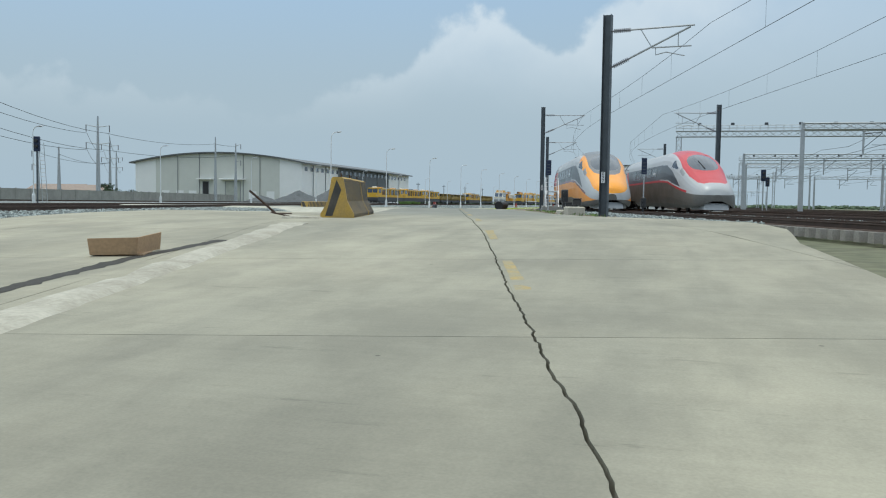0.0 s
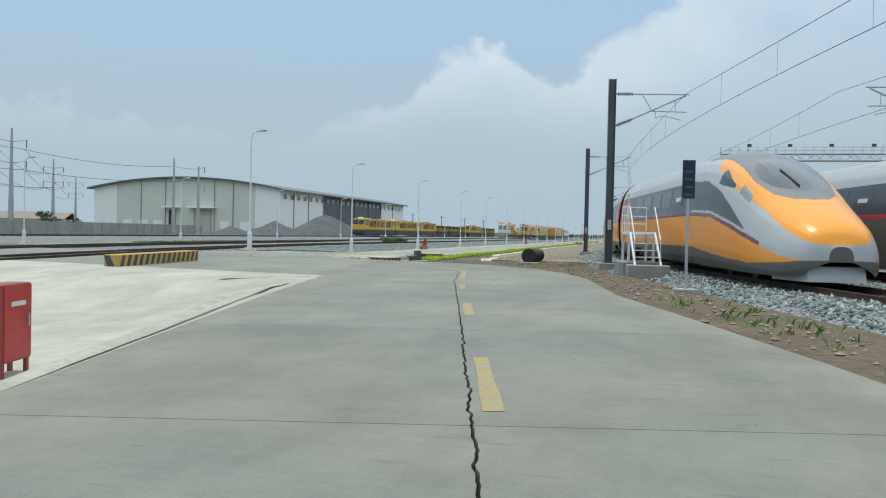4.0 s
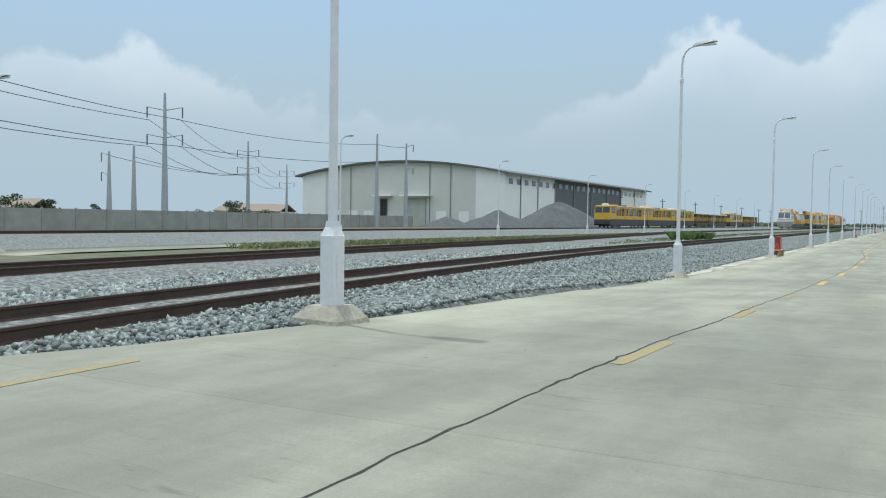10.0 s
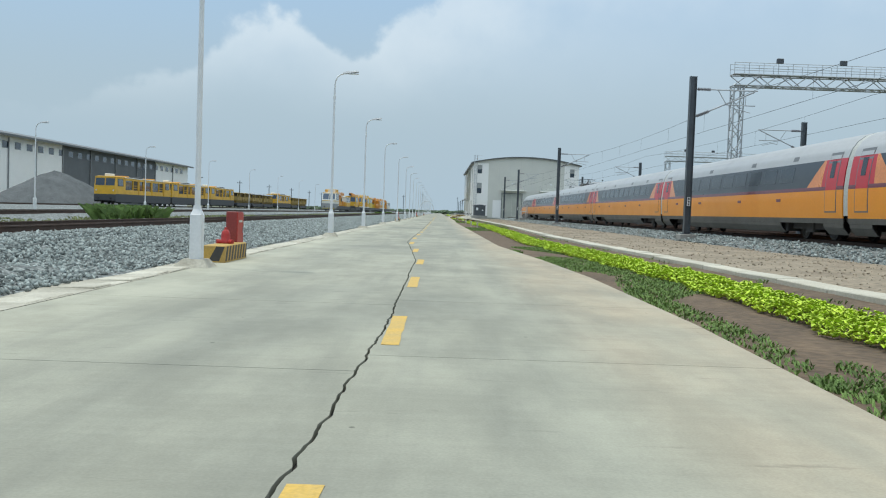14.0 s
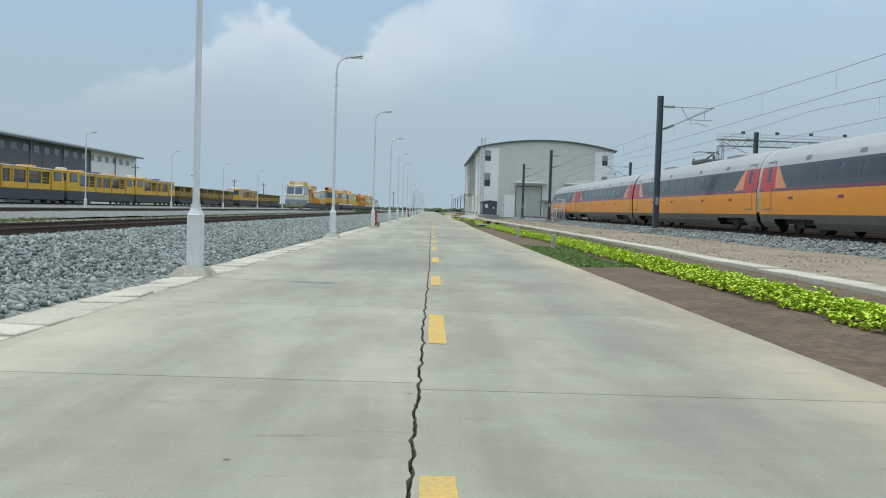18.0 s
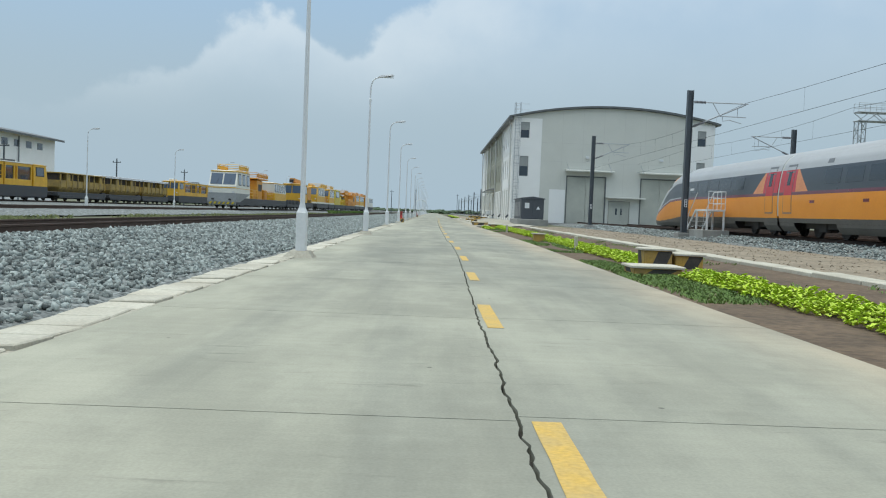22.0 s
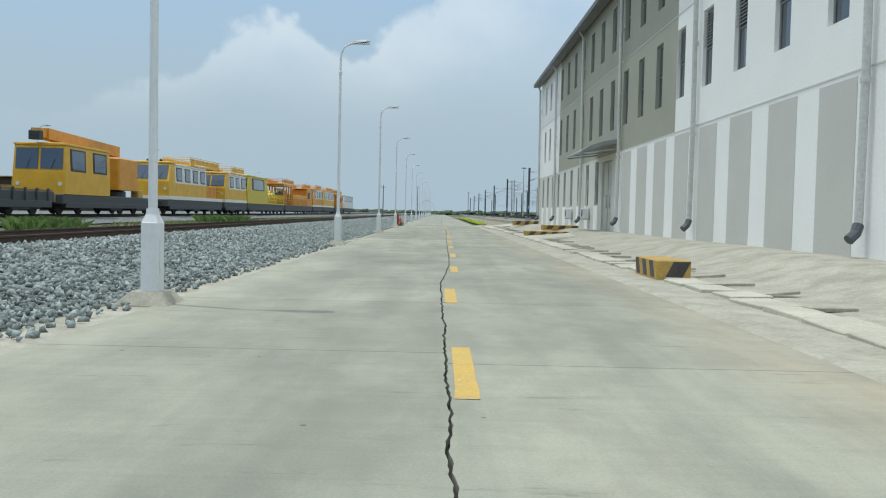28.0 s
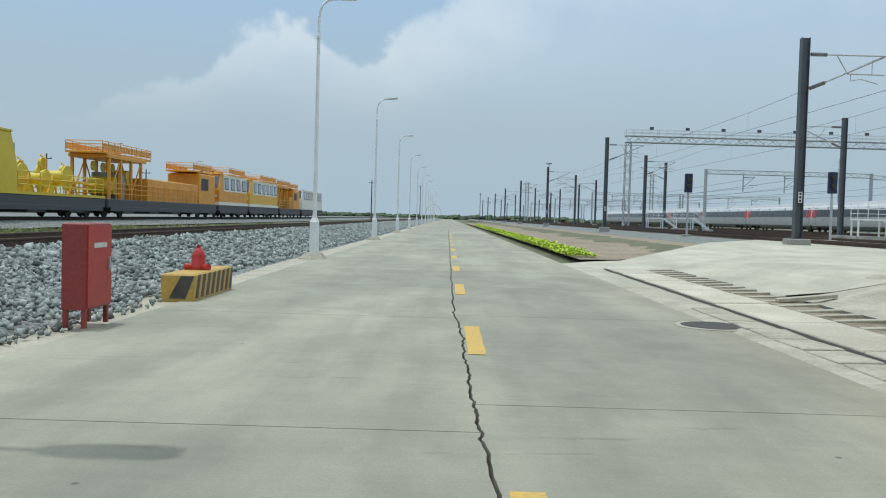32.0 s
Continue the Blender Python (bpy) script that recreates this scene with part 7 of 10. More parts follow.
# gable wall to the south: piers of white with windows, grey middle, gates
GW = [(9.25, 10.3, 5.7, 8.05), (9.25, 10.3, 10.15, 12.0), (30.0, 31.0, 5.7, 8.05), (30.0, 31.0, 9.95, 11.75)]
GATES = [(14.95, 19.4), (23.65, 28.05)]
GZ = 5.85
wall_with_holes("y", BY0, 0.3, BX0 + 0.3, 11.75, BASE, EAVE - 0.1, GW[:2], depot, "wall_white", "gable_pier")
wall_with_holes("y", BY0, 0.3, 28.75, BX1, BASE, EAVE - 0.1, GW[2:], depot, "wall_white", "gable_pier")
for a, b, z0, z1 in ((11.75, 28.75, GZ, EAVE - 0.1), (11.75, 14.95, BASE, GZ), (19.4, 19.9, BASE, GZ), (19.9, 22.4, 3.2, GZ), (22.4, 23.65, BASE, GZ), (28.05, 28.75, BASE, GZ)):
    wall_with_holes("y", BY0 + 0.01, 0.3, a, b, z0, z1, [], depot, "wall_grey", "gable_panel")
tym = S()
xs = [BX0 + 0.02 + (BX1 - BX0 - 0.04) * i / 24 for i in range(25)]
tym.prism([(xs[0], EAVE - 0.1)] + [(x, arch_z(x) - 0.03) for x in xs] + [(xs[-1], EAVE - 0.1)], "y", BY0 + 0.012, BY0 + 0.3)
part("tympanum", tym, "wall_grey", depot)
for x in [11.75 + 2.43 * i for i in range(8)]:
    part("panel_joint", S().box(x - 0.012, BY0 + 0.002, GZ + 0.6 if any(a - 0.1 < x < b + 0.1 for a, b in GATES) else BASE, x + 0.012, BY0 + 0.02, arch_z(x) - 0.1), "wall_beige", depot)
for z in (7.55, 9.7):
    part("panel_joint", S().box(11.75, BY0 + 0.002, z - 0.012, 28.75, BY0 + 0.02, z + 0.012), "wall_beige", depot)
part("wall_panel", S().box(12.9, BY0 - 0.01, BASE, 14.75, BY0 + 0.01, 4.3), "wall_white", depot)
part("wall_panel", S().box(28.2, BY0 - 0.012, BASE, 29.9, BY0 - 0.002, 4.3), "wall_white", depot)
for a, b, z0, z1 in GW:
    w = part("window", S().box(a, BY0 + 0.1, z0, a + 0.06, BY0 + 0.16, z1).box(b - 0.06, BY0 + 0.1, z0, b, BY0 + 0.16, z1).box(a + 0.06, BY0 + 0.1, z0, b - 0.06, BY0 + 0.16, z0 + 0.06).box(a + 0.06, BY0 + 0.1, z1 - 0.06, b - 0.06, BY0 + 0.16, z1), "frame", depot)
    part("pane", S().box(a + 0.06, BY0 + 0.12, z0 + 0.06, b - 0.06, BY0 + 0.13, (z0 + z1) / 2), "glass", w)
    part("blind", S().box(a + 0.06, BY0 + 0.11, (z0 + z1) / 2, b - 0.06, BY0 + 0.12, z1 - 0.06), "louvre", w)
for a, b in GATES:
    g = part("gate", S().box(a - 0.12, BY0 - 0.04, BASE, a, BY0 + 0.05, GZ + 0.12).box(b, BY0 - 0.04, BASE, b + 0.12, BY0 + 0.05, GZ + 0.12).box(a, BY0 - 0.04, GZ, b, BY0 + 0.05, GZ + 0.12), "trim", depot, "double steel gate")
    m = (a + b) / 2
    for p, q in ((a + 0.02, m - 0.015), (m + 0.015, b - 0.02)):
        lf = part("gate_leaf", S().box(p, BY0 + 0.06, BASE + 0.04, q, BY0 + 0.12, GZ - 0.02), "door_panel", g)
        part("wicket", S().box(p + 0.5, BY0 + 0.045, BASE + 0.1, p + 1.35, BY0 + 0.06, 2.6), "door_panel", lf)
    aw = part("awning", S().loft([[(a - 0.3, BY0 - 1.3, 6.42), (b + 0.9, BY0 - 1.3, 6.42), (b + 0.9, BY0, 6.5), (a - 0.3, BY0, 6.5)], [(a - 0.3, BY0 - 1.3, 6.55), (b + 0.9, BY0 - 1.3, 6.55), (b + 0.9, BY0, 6.72), (a - 0.3, BY0, 6.72)]]), "wall_grey", depot, "flat canopy over the gate")
    for x in (a, b + 0.5):
        part("tie_rod", S().tube([(x, BY0 - 1.1, 6.6), (x - 0.15, BY0, 7.5)], 0.035, 6), "galv", aw)
    part("floodlight", S().box(m - 0.2, BY0 - 0.3, 8.0, m + 0.2, BY0 - 0.02, 8.25, 0.04), "white_paint", depot)
dr = part("door", S().box(19.95, BY0 + 0.06, BASE, 22.35, BY0 + 0.12, 3.15), "door_panel", depot)
for x in (20.85, 21.45):
    part("door_glass", S().box(x - 0.1, BY0 + 0.045, 1.6, x + 0.1, BY0 + 0.06, 2.35), "glass", dr)
part("awning", S().box(19.5, BY0 - 1.2, 3.5, 24.0, BY0, 3.64, 0.02), "wall_grey", depot, "flat canopy over the door")
# roof, eaves, ladder
rf = S()
xs = [BX0 - 0.55 + (BX1 - BX0 + 1.1) * i / 28 for i in range(29)]
poly = [(x, arch_z(x)) for x in xs] + [(x, arch_z(x) + 0.22) for x in reversed(xs)]
rf.prism(poly, "y", BY0 - 0.45, BY1 + 0.45)
roof = part("roof", rf, "trim", depot, "arched dark sheet roof", smooth=True)
part("gutter", S().box(BX0 - 0.7, BY0 - 0.45, EAVE - 0.38, BX0 - 0.12, BY1 + 0.45, EAVE - 0.12, 0.03), "trim", depot)
part("back_wall", S().box(BX0 + 0.3, BY1 - 0.3, BASE, BX1 - 0.3, BY1, EAVE - 0.1), "wall_white", depot)
part("east_wall", S().box(BX1 - 0.3, BY0 + 0.3, BASE, BX1, BY1, EAVE - 0.1), "wall_white", depot)
part("floor_slab", S().box(BX0, BY0, 0.0, BX1, BY1, BASE), "block", depot)
lad = part("ladder", S().tube([(8.62, BY0 - 0.18, BASE + 0.4), (8.62, BY0 - 0.18, 14.2)], 0.025, 6).tube([(9.1, BY0 - 0.18, BASE + 0.4), (9.1, BY0 - 0.18, 14.2)], 0.025, 6), "galv", depot, "steel cage ladder")
for i in range(40):
    part("rung", shared("ladder_rung", lambda: S().tube([(8.62, BY0 - 0.18, 0), (9.1, BY0 - 0.18, 0)], 0.014, 5), "galv"), "galv", lad, at=(0, 0, BASE + 0.6 + i * 0.33))
for i in range(12):
    z = 2.6 + i * 0.9
    part("hoop", shared("ladder_hoop", lambda: S().tube([(8.55, BY0 - 0.18, 0), (8.5, BY0 - 0.6, 0), (8.86, BY0 - 0.85, 0), (9.22, BY0 - 0.6, 0), (9.17, BY0 - 0.18, 0)], 0.018, 5), "galv"), "galv", lad, at=(0, 0, z))
for x in (8.52, 8.86, 9.2):
    part("cage_bar", S().tube([(x, BY0 - (0.62 if x != 8.86 else 0.85), 2.6), (x, BY0 - (0.62 if x != 8.86 else 0.85), 12.6)], 0.012, 5), "galv", lad)
rail_ = S()
for x, y in ((8.55, BY0 + 0.9), (9.2, BY0 + 0.9), (8.55, BY0 - 0.2), (9.2, BY0 - 0.2)):
    rail_.tube([(x, y, 12.9), (x, y, 14.2)], 0.022, 5)
for z in (13.5, 14.2):
    rail_.tube([(8.55, BY0 - 0.2, z), (8.55, BY0 + 0.9, z), (10.3, BY0 + 0.9, z)], 0.02, 5)
part("roof_guard", rail_, "galv", lad)
# drainpipes, air units, side door with canopy
for y in (289.0, 300.5, 312.3, 323.0, 334.7, 344.7):
    p = part("drainpipe", S().tube([(BX0 - 0.45, y, EAVE - 0.3), (BX0 - 0.2, y, EAVE - 0.8), (BX0 - 0.14, y, 4.2), (BX0 - 0.16, y, 1.1), (BX0 - 0.35, y - 0.1, 0.85)], 0.085, 10), "pvc", depot, "white drainpipe", smooth=True)
    for z in (4.0, 7.0, 10.0):
        part("bracket", S().tube([(BX0 - 0.14, y, z - 0.06), (BX0 - 0.14, y, z + 0.06)], 0.105, 10), "pvc", p)
    part("elbow", S().tube([(BX0 - 0.16, y, 1.12), (BX0 - 0.24, y - 0.06, 0.95), (BX0 - 0.4, y - 0.12, 0.82)], 0.11, 10), "cab_grey", p, "dark outlet elbow")
for y in (320.6, 326.9):
    a = part("air_conditioner", S().box(BX0 - 0.42, y - 0.42, 1.05, BX0 - 0.08, y + 0.42, 1.65, 0.03), "white_paint", depot, "white outdoor air-conditioning unit")
    part("fan_grille", S().tube([(BX0 - 0.424, y - 0.1, 1.35), (BX0 - 0.436, y - 0.1, 1.35)], 0.24, 20), "cab_grey", a)
    part("bracket", S().box(BX0 - 0.4, y - 0.4, 0.98, BX0, y - 0.34, 1.05).box(BX0 - 0.4, y + 0.34, 0.98, BX0, y + 0.4, 1.05), "galv", a)
    part("refrigerant_pipe", S().tube([(BX0 - 0.06, y + 0.5, 1.3), (BX0 - 0.05, y + 0.5, 3.2)], 0.03, 6), "pvc", a)
d = part("side_door", S().box(BX0 + 0.1, 314.45, BASE, BX0 + 0.16, 316.95, 4.0), "door_panel", depot, "tall grey double door")
part("door_gap", S().box(BX0 + 0.085, 315.69, BASE, BX0 + 0.1, 315.71, 4.0), "trim", d)
for y in (315.3, 316.1):
    part("door_glass", S().box(BX0 + 0.085, y - 0.1, 1.6, BX0 + 0.1, y + 0.1, 2.3), "glass", d)
aw = S()
pr = [(BX0, 4.95), (BX0 - 0.6, 4.85), (BX0 - 1.3, 4.62), (BX0 - 1.75, 4.35), (BX0 - 1.75, 4.27), (BX0 - 1.2, 4.47), (BX0 - 0.6, 4.66), (BX0, 4.74)]
aw.prism(pr, "y", 313.2, 318.6)
c = part("awning", aw, "frame", depot, "curved tinted canopy over the side door")
for y in (313.4, 315.9, 318.4):
    part("awning_rib", S().tube([(BX0, y, 4.5), (BX0 - 1.6, y, 4.28)], 0.04, 6), "galv", c)

# concrete verge with drain, mortar humps and broken slabs in front of the depot
verge = tagged(new("pavement"), "rough concrete verge and drain in front of the depot", "pavement", "", "structure")
VY = [262.0 + 3 * k for k in range(30)]
def verge_z(x, y):
    t = (x - 3.2) / (BX0 - 3.2)
    edge = -0.05 if x < ROAD_R else 0.0
    end = 1 - smooth01(339, 346, y)
    return 0.015 + edge + (0.44 * smooth01(0.42, 0.86, t) * smooth01(278, 288, y) + 0.2 * smooth01(0.4, 0.9, t) * (1 - smooth01(278, 288, y)) + end * 0.05 * noise.noise((x * 0.7, y * 0.5, 2)) * smooth01(0.1, 0.4, t))
part("concrete_sheet", strip_mesh([(ROAD_R - 0.12, y) for y in VY], [(BX0 + 0.2, y) for y in VY], verge_z, 0.0, 22, 0.0), "mortar", verge, smooth=True)
for y in np.arange(264, 338.5, 1.15):
    ob = part("drain_slab", shared("drain_slab", lambda: S().box(-0.3, -0.52, -0.05, 0.3, 0.52, 0.02, 0.012), "concrete_pale"), "concrete_pale", verge)
    ob.matrix_basis = pose(4.35 + rng.uniform(-0.06, 0.06), float(y), verge_z(4.35, float(y)) + 0.035, rng.uniform(-2, 2), rng.uniform(-3, 3), rng.uniform(-5, 5))
for y in np.arange(264, 338, 1.9):
    ob = part("slat", shared("drain_slat", lambda: S().box(-0.42, -0.09, -0.02, 0.42, 0.09, 0.03, 0.01), "mortar"), "mortar", verge)
    ob.matrix_basis = pose(5.05 + rng.uniform(-0.12, 0.12), float(y), verge_z(5.05, float(y)) + 0.03, rng.uniform(-2, 2), rng.uniform(-4, 4), rng.uniform(-25, 25))
part("ramp", S().loft([[(4.0, 311.5, -0.02), (4.0, 319.5, -0.02), (BX0, 319.0, -0.02), (BX0, 312.0, -0.02)], [(4.2, 311.8, 0.04), (4.2, 319.2, 0.04), (BX0 - 0.1, 318.8, 0.4), (BX0 - 0.1, 312.2, 0.4)]]), "concrete_pale", verge, "sloping concrete ramp to the side door")


def striped_block(label, x0, y0, x1, y1, h, parent=None, stripe=0.28):
    """A low kerb block painted in slanting black and yellow bars on its long faces."""
    o = thing("striped_kerb", label, "kerb block", "striped kerb blocks")
    z = 0.0
    part("block", S().box(x0, y0, z - 0.08, x1, y1, h, 0.02), "hazard_y", o)
    for axis in (0, 1):
        L = (x1 - x0) if axis == 0 else (y1 - y0)
        n = int(L / stripe / 2)
        for k in range(n):
            a = (k + 0.25) * L / n
            b = a + L / n * 0.5
            sk = min(0.16, L / n * 0.5)
            b2, a2 = min(b + sk, L), min(a + sk, L)
            for side in (0, 1):
                if axis == 0:
                    yy = y0 if side == 0 else y1
                    e = -0.004 if side == 0 else 0.004
                    q = [(x0 + a, yy + e, 0.01), (x0 + b, yy + e, 0.01), (x0 + b2, yy + e, h - 0.02), (x0 + a2, yy + e, h - 0.02)]
                    f = [(p[0], yy - e * 0.2, p[2]) for p in q]
                else:
                    xx = x0 if side == 0 else x1
                    e = -0.004 if side == 0 else 0.004
                    q = [(xx + e, y0 + a, 0.01), (xx + e, y0 + b, 0.01), (xx + e, y0 + b2, h - 0.02), (xx + e, y0 + a2, h - 0.02)]
                    f = [(xx - e * 0.2, p[1], p[2]) for p in q]
                part("stripe", S().loft([q, f]), "hazard_k", o)
    return o


for args in (("low black and yellow kerb block by the depot drain", 3.95, 287.9, 4.6, 289.6, 0.34), ("black and yellow step block beside the ramp", 4.45, 317.3, 7.4, 318.3, 0.22), ("black and yellow upper step block beside the ramp", 5.9, 321.6, 8.0, 322.4, 0.24), ("black and yellow kerb block by the depot corner", 5.9, 341.6, 8.0, 342.5, 0.32), ("black and yellow kerb block at the verge", 3.5, 268.5, 4.6, 269.4, 0.3)):
    o = striped_block(*args)
    o.location.z = verge_z((args[1] + args[3]) / 2, (args[2] + args[4]) / 2) + 0.03

# transformer cabinet on its plinth
cab = thing("transformer_cabinet", "dark grey steel transformer cabinet on a concrete plinth", "cabinet", at=(0, 0, 0.3))
part("body", S().box(8.3, 274.5, 0.45, 10.6, 281.5, 2.55, 0.03), "cab_grey", cab)
part("roof", S().loft([[(8.2, 274.4, 2.5), (10.7, 274.4, 2.5), (10.7, 281.6, 2.5), (8.2, 281.6, 2.5)], [(8.2, 274.4, 2.58), (10.7, 274.4, 2.58), (10.7, 281.6, 2.58), (8.2, 281.6, 2.58)], [(9.4, 274.4, 2.75), (9.5, 274.4, 2.75), (9.5, 281.6, 2.75), (9.4, 281.6, 2.75)]]), "cab_grey", cab)
part("plinth", S().box(7.9, 273.8, -0.35, 11.0, 282.2, 0.45, 0.03), "block", cab)
for a, b in ((8.36, 9.43), (9.47, 10.54)):
    dd = part("door", S().box(a, 274.47, 0.55, b, 274.5, 2.4), "cab_grey", cab)
    part("notice" if a < 9 else "warning_sign", S().box(a + 0.3, 274.455, 1.55, a + 0.75, 274.47, 2.1) if a < 9 else S().add([(a + 0.35, 274.46, 1.45), (a + 0.75, 274.46, 1.45), (a + 0.55, 274.46, 1.8)], [(0, 1, 2)]), "white_paint", dd)
for y in (275.6, 277.0, 278.4, 279.8):
    part("vent_panel", S().box(8.27, y, 0.7, 8.3, y + 0.9, 2.2), "frame", cab)


# ---------- verge on the east side ----------
def hedge_x(y):
    return lerp_table([(70, 8.3), (74, 7.7), (80, 6.5), (88, 5.6), (100, 5.65), (106, 5.8), (114, 5.9), (122, 5.55), (134, 4.9), (147, 5.15), (173, 5.25), (182, 4.95), (198, 4.7), (225, 4.9), (240, 4.98), (400, 4.9)], y)


def drain_x(y):
    return lerp_table([(60, 14.4), (74, 11.05), (82, 9.5), (95, 7.95), (105, 7.8), (115, 7.6), (130, 7.1), (142, 6.9), (156, 7.1), (175, 7.4), (400, 7.4)], y)


def edge_x(y):
    pts = [(p[1], p[0]) for p in APRON_EAST if p[1] >= 27]
    return lerp_table(pts, y) if y < 84 else road_r(y)


def verge_h(x, y):
    u = smooth01(edge_x(y) + 0.2, edge_x(y) + 5.0, x)
    hollow = 0.19 * smooth01(edge_x(y) + 0.15, edge_x(y) + 1.4, x) * smooth01(70.0, 73.5, y) * (1 - smooth01(88, 96, y)) * (1 - smooth01(8.6, 10.5, x))
    return road_z(x, y) * (1 - 0.6 * u) + 0.16 * u - 0.045 - hollow


ys = sorted([29.5 + 1.5 * k for k in range(23)] + [64.0 + 0.16 * k for k in range(57)] + [73.0 + 1.5 * k for k in range(127)])
soil_w = [(edge_x(y) - 0.03, y) for y in ys]
soil_e = [(max(drain_x(y) + 0.3, 13.3 + curve_off(y) if y < 84 else 0), y) for y in ys]
solo("soil_verge", strip_mesh(soil_w, soil_e, verge_h, 0.0, 12, 0.035, 1.6), "soil", "bare brown soil verge beside the road", "soil", "structure", smooth=True)
dy = [78.0 + 2 * k for k in range(95)]
solo("dirt_strip", strip_mesh([(drain_x(y) + 0.2, y) for y in dy], [(13.6 + curve_off(y), y) for y in dy], verge_h, 0.03, 12, 0.05, 1.1), "dirt", "stony pale dirt between drain and railway", "dirt", "structure", smooth=True)
drain = tagged(new("drain"), "long pale concrete drain cover", "drain", "", "structure")
y = 75.2
while y < 268:
    d = -math.degrees(math.atan2(drain_x(y + 1) - drain_x(y), 1.0))
    ob = part("drain_cover", shared("drain_cover", lambda: S().box(-0.27, -0.98, -0.1, 0.27, 0.98, 0.03, 0.015), "concrete_pale"), "concrete_pale", drain)
    ob.matrix_basis = pose(drain_x(y), y, verge_h(drain_x(y), y) + 0.05 + rng.uniform(-0.01, 0.01), rng.uniform(-0.6, 0.6), rng.uniform(-1, 1), d)
    y += 2.0


def leaf_clumps(y0, y1, xf, width, n, size, height, seed, material, label, name, zf, gaps=()):
    """Many small folded leaves standing in a low band."""
    r = np.random.RandomState(seed)
    V, F = [], []
    for i in range(n):
        y = r.uniform(y0, y1)
        if any(a < y < b for a, b in gaps):
            continue
        w = width * (0.8 + 0.35 * noise.noise((y * 0.6, 2.0, seed)))
        t = r.uniform(-1, 1)
        x = xf(y) + t * w / 2 + 0.12 * noise.noise((y * 1.5, 9.0, seed))
        h = height * (1 - 0.55 * t * t) * (0.75 + 0.5 * noise.noise((x * 3, y * 3, seed)))
        z = zf(x, y) + h * r.uniform(0.25, 1.0)
        a, tilt = r.uniform(0, 6.28), r.uniform(-0.1, 0.55)
        L, W = size * r.uniform(0.7, 1.4), size * r.uniform(0.3, 0.55)
        ca, sa = math.cos(a), math.sin(a)
        ct, st = math.cos(tilt), math.sin(tilt)
        def P(u, v, q):
            return (x + u * ct * ca - v * sa, y + u * ct * sa + v * ca, z + u * st + q)
        k = len(V)
        V += [P(-L / 2, 0, 0), P(0, -W, 0.02), P(L / 2, 0, -0.01), P(0, W, 0.02), P(0, 0, -0.015)]
        F += [(k, k + 1, k + 4), (k + 1, k + 2, k + 4), (k + 2, k + 3, k + 4), (k + 3, k, k + 4)]
    me = bpy.data.meshes.new(name)
    me.from_pydata(V, [], F)
    me.materials.append(M[material])
    return tagged(new(name, me), label, name.replace("_", " "), "", "stuff")


HG = ((206.0, 209.2), (227.0, 228.4), (262, 400))
leaf_clumps(77.8, 130, hedge_x, 1.15, 26000, 0.085, 0.26, 11, "hedge", "low yellow-green ground-cover hedge along the verge", "ground_cover_hedge", verge_h)
leaf_clumps(130, 262, hedge_x, 1.1, 44000, 0.095, 0.27, 12, "hedge", "low yellow-green ground-cover hedge along the verge", "ground_cover_hedge", verge_h, HG)
leaf_clumps(252, 259.5, lambda y: 3.75, 0.8, 1500, 0.095, 0.24, 13, "hedge", "patch of yellow-green leaves at the road edge", "ground_cover_hedge", verge_h)
leaf_clumps(360, 470, lambda y: 4.3 + 0.004 * (y - 360), 1.1, 11000, 0.13, 0.3, 14, "hedge", "yellow-green ground-cover hedge farther along the road", "ground_cover_hedge", lambda x, y: 0.03)


def grass_tufts(n, box, seed, label, zf, size=0.16, cond=None, material="grass"):
    r = np.random.RandomState(seed)
    V, F = [], []
    x0, x1, y0, y1 = box
    for i in range(n):
        x, y = r.uniform(x0, x1), r.uniform(y0, y1)
        if cond and not cond(x, y):
            continue
        for b in range(5):
            a = r.uniform(0, 6.28)
            L = size * r.uniform(0.5, 1.3)
            bx, by = x + r.uniform(-0.08, 0.08), y + r.uniform(-0.08, 0.08)
            z = zf(bx, by)
            dx, dy_ = math.cos(a), math.sin(a)
            w = 0.012
            k = len(V)
            V += [(bx - dy_ * w, by + dx * w, z - 0.01), (bx + dy_ * w, by - dx * w, z - 0.01), (bx + dx * L * 0.35 + dy_ * w * 0.7, by + dy_ * L * 0.35 - dx * w * 0.7, z + L * 0.7), (bx + dx * L * 0.8, by + dy_ * L * 0.8, z + L * 0.85)]
            F += [(k, k + 1, k + 2), (k, k + 2, k + 3)]
    me = bpy.data.meshes.new("grass")
    me.from_pydata(V, [], F)
    me.materials.append(M[material])
    return tagged(new("grass", me), label, "grass", "", "stuff")


def patchy(x, y):
    return edge_x(y) + 0.08 < x < hedge_x(y) - 0.35 and noise.noise((x * 0.9, y * 0.22, 4)) > -0.1
grass_tufts(17000, (3.2, 6.4, 84, 130), 21, "patchy green grass on the soil verge", verge_h, 0.055, patchy)
grass_tufts(42000, (3.0, 4.9, 130, 266), 22, "patchy green grass on the soil verge", verge_h, 0.06, lambda x, y: patchy(x, y) and noise.noise((3.0, y * 0.07, 8)) > 0.08)
grass_tufts(3000, (5.2, 7.2, 76, 262), 23, "sparse grass behind the hedge", verge_h, 0.07, lambda x, y: hedge_x(y) + 0.6 < x < drain_x(y) - 0.4 and noise.noise((x, y * 0.2, 14)) > 0.0)
grass_tufts(9000, (-16, -11.4, 120, 400), 24, "rough dry grass strip between the tracks", lambda x, y: 0.14, 0.26, lambda x, y: noise.noise((x * 0.5, y * 0.08, 24)) > -0.05, "dry_grass")
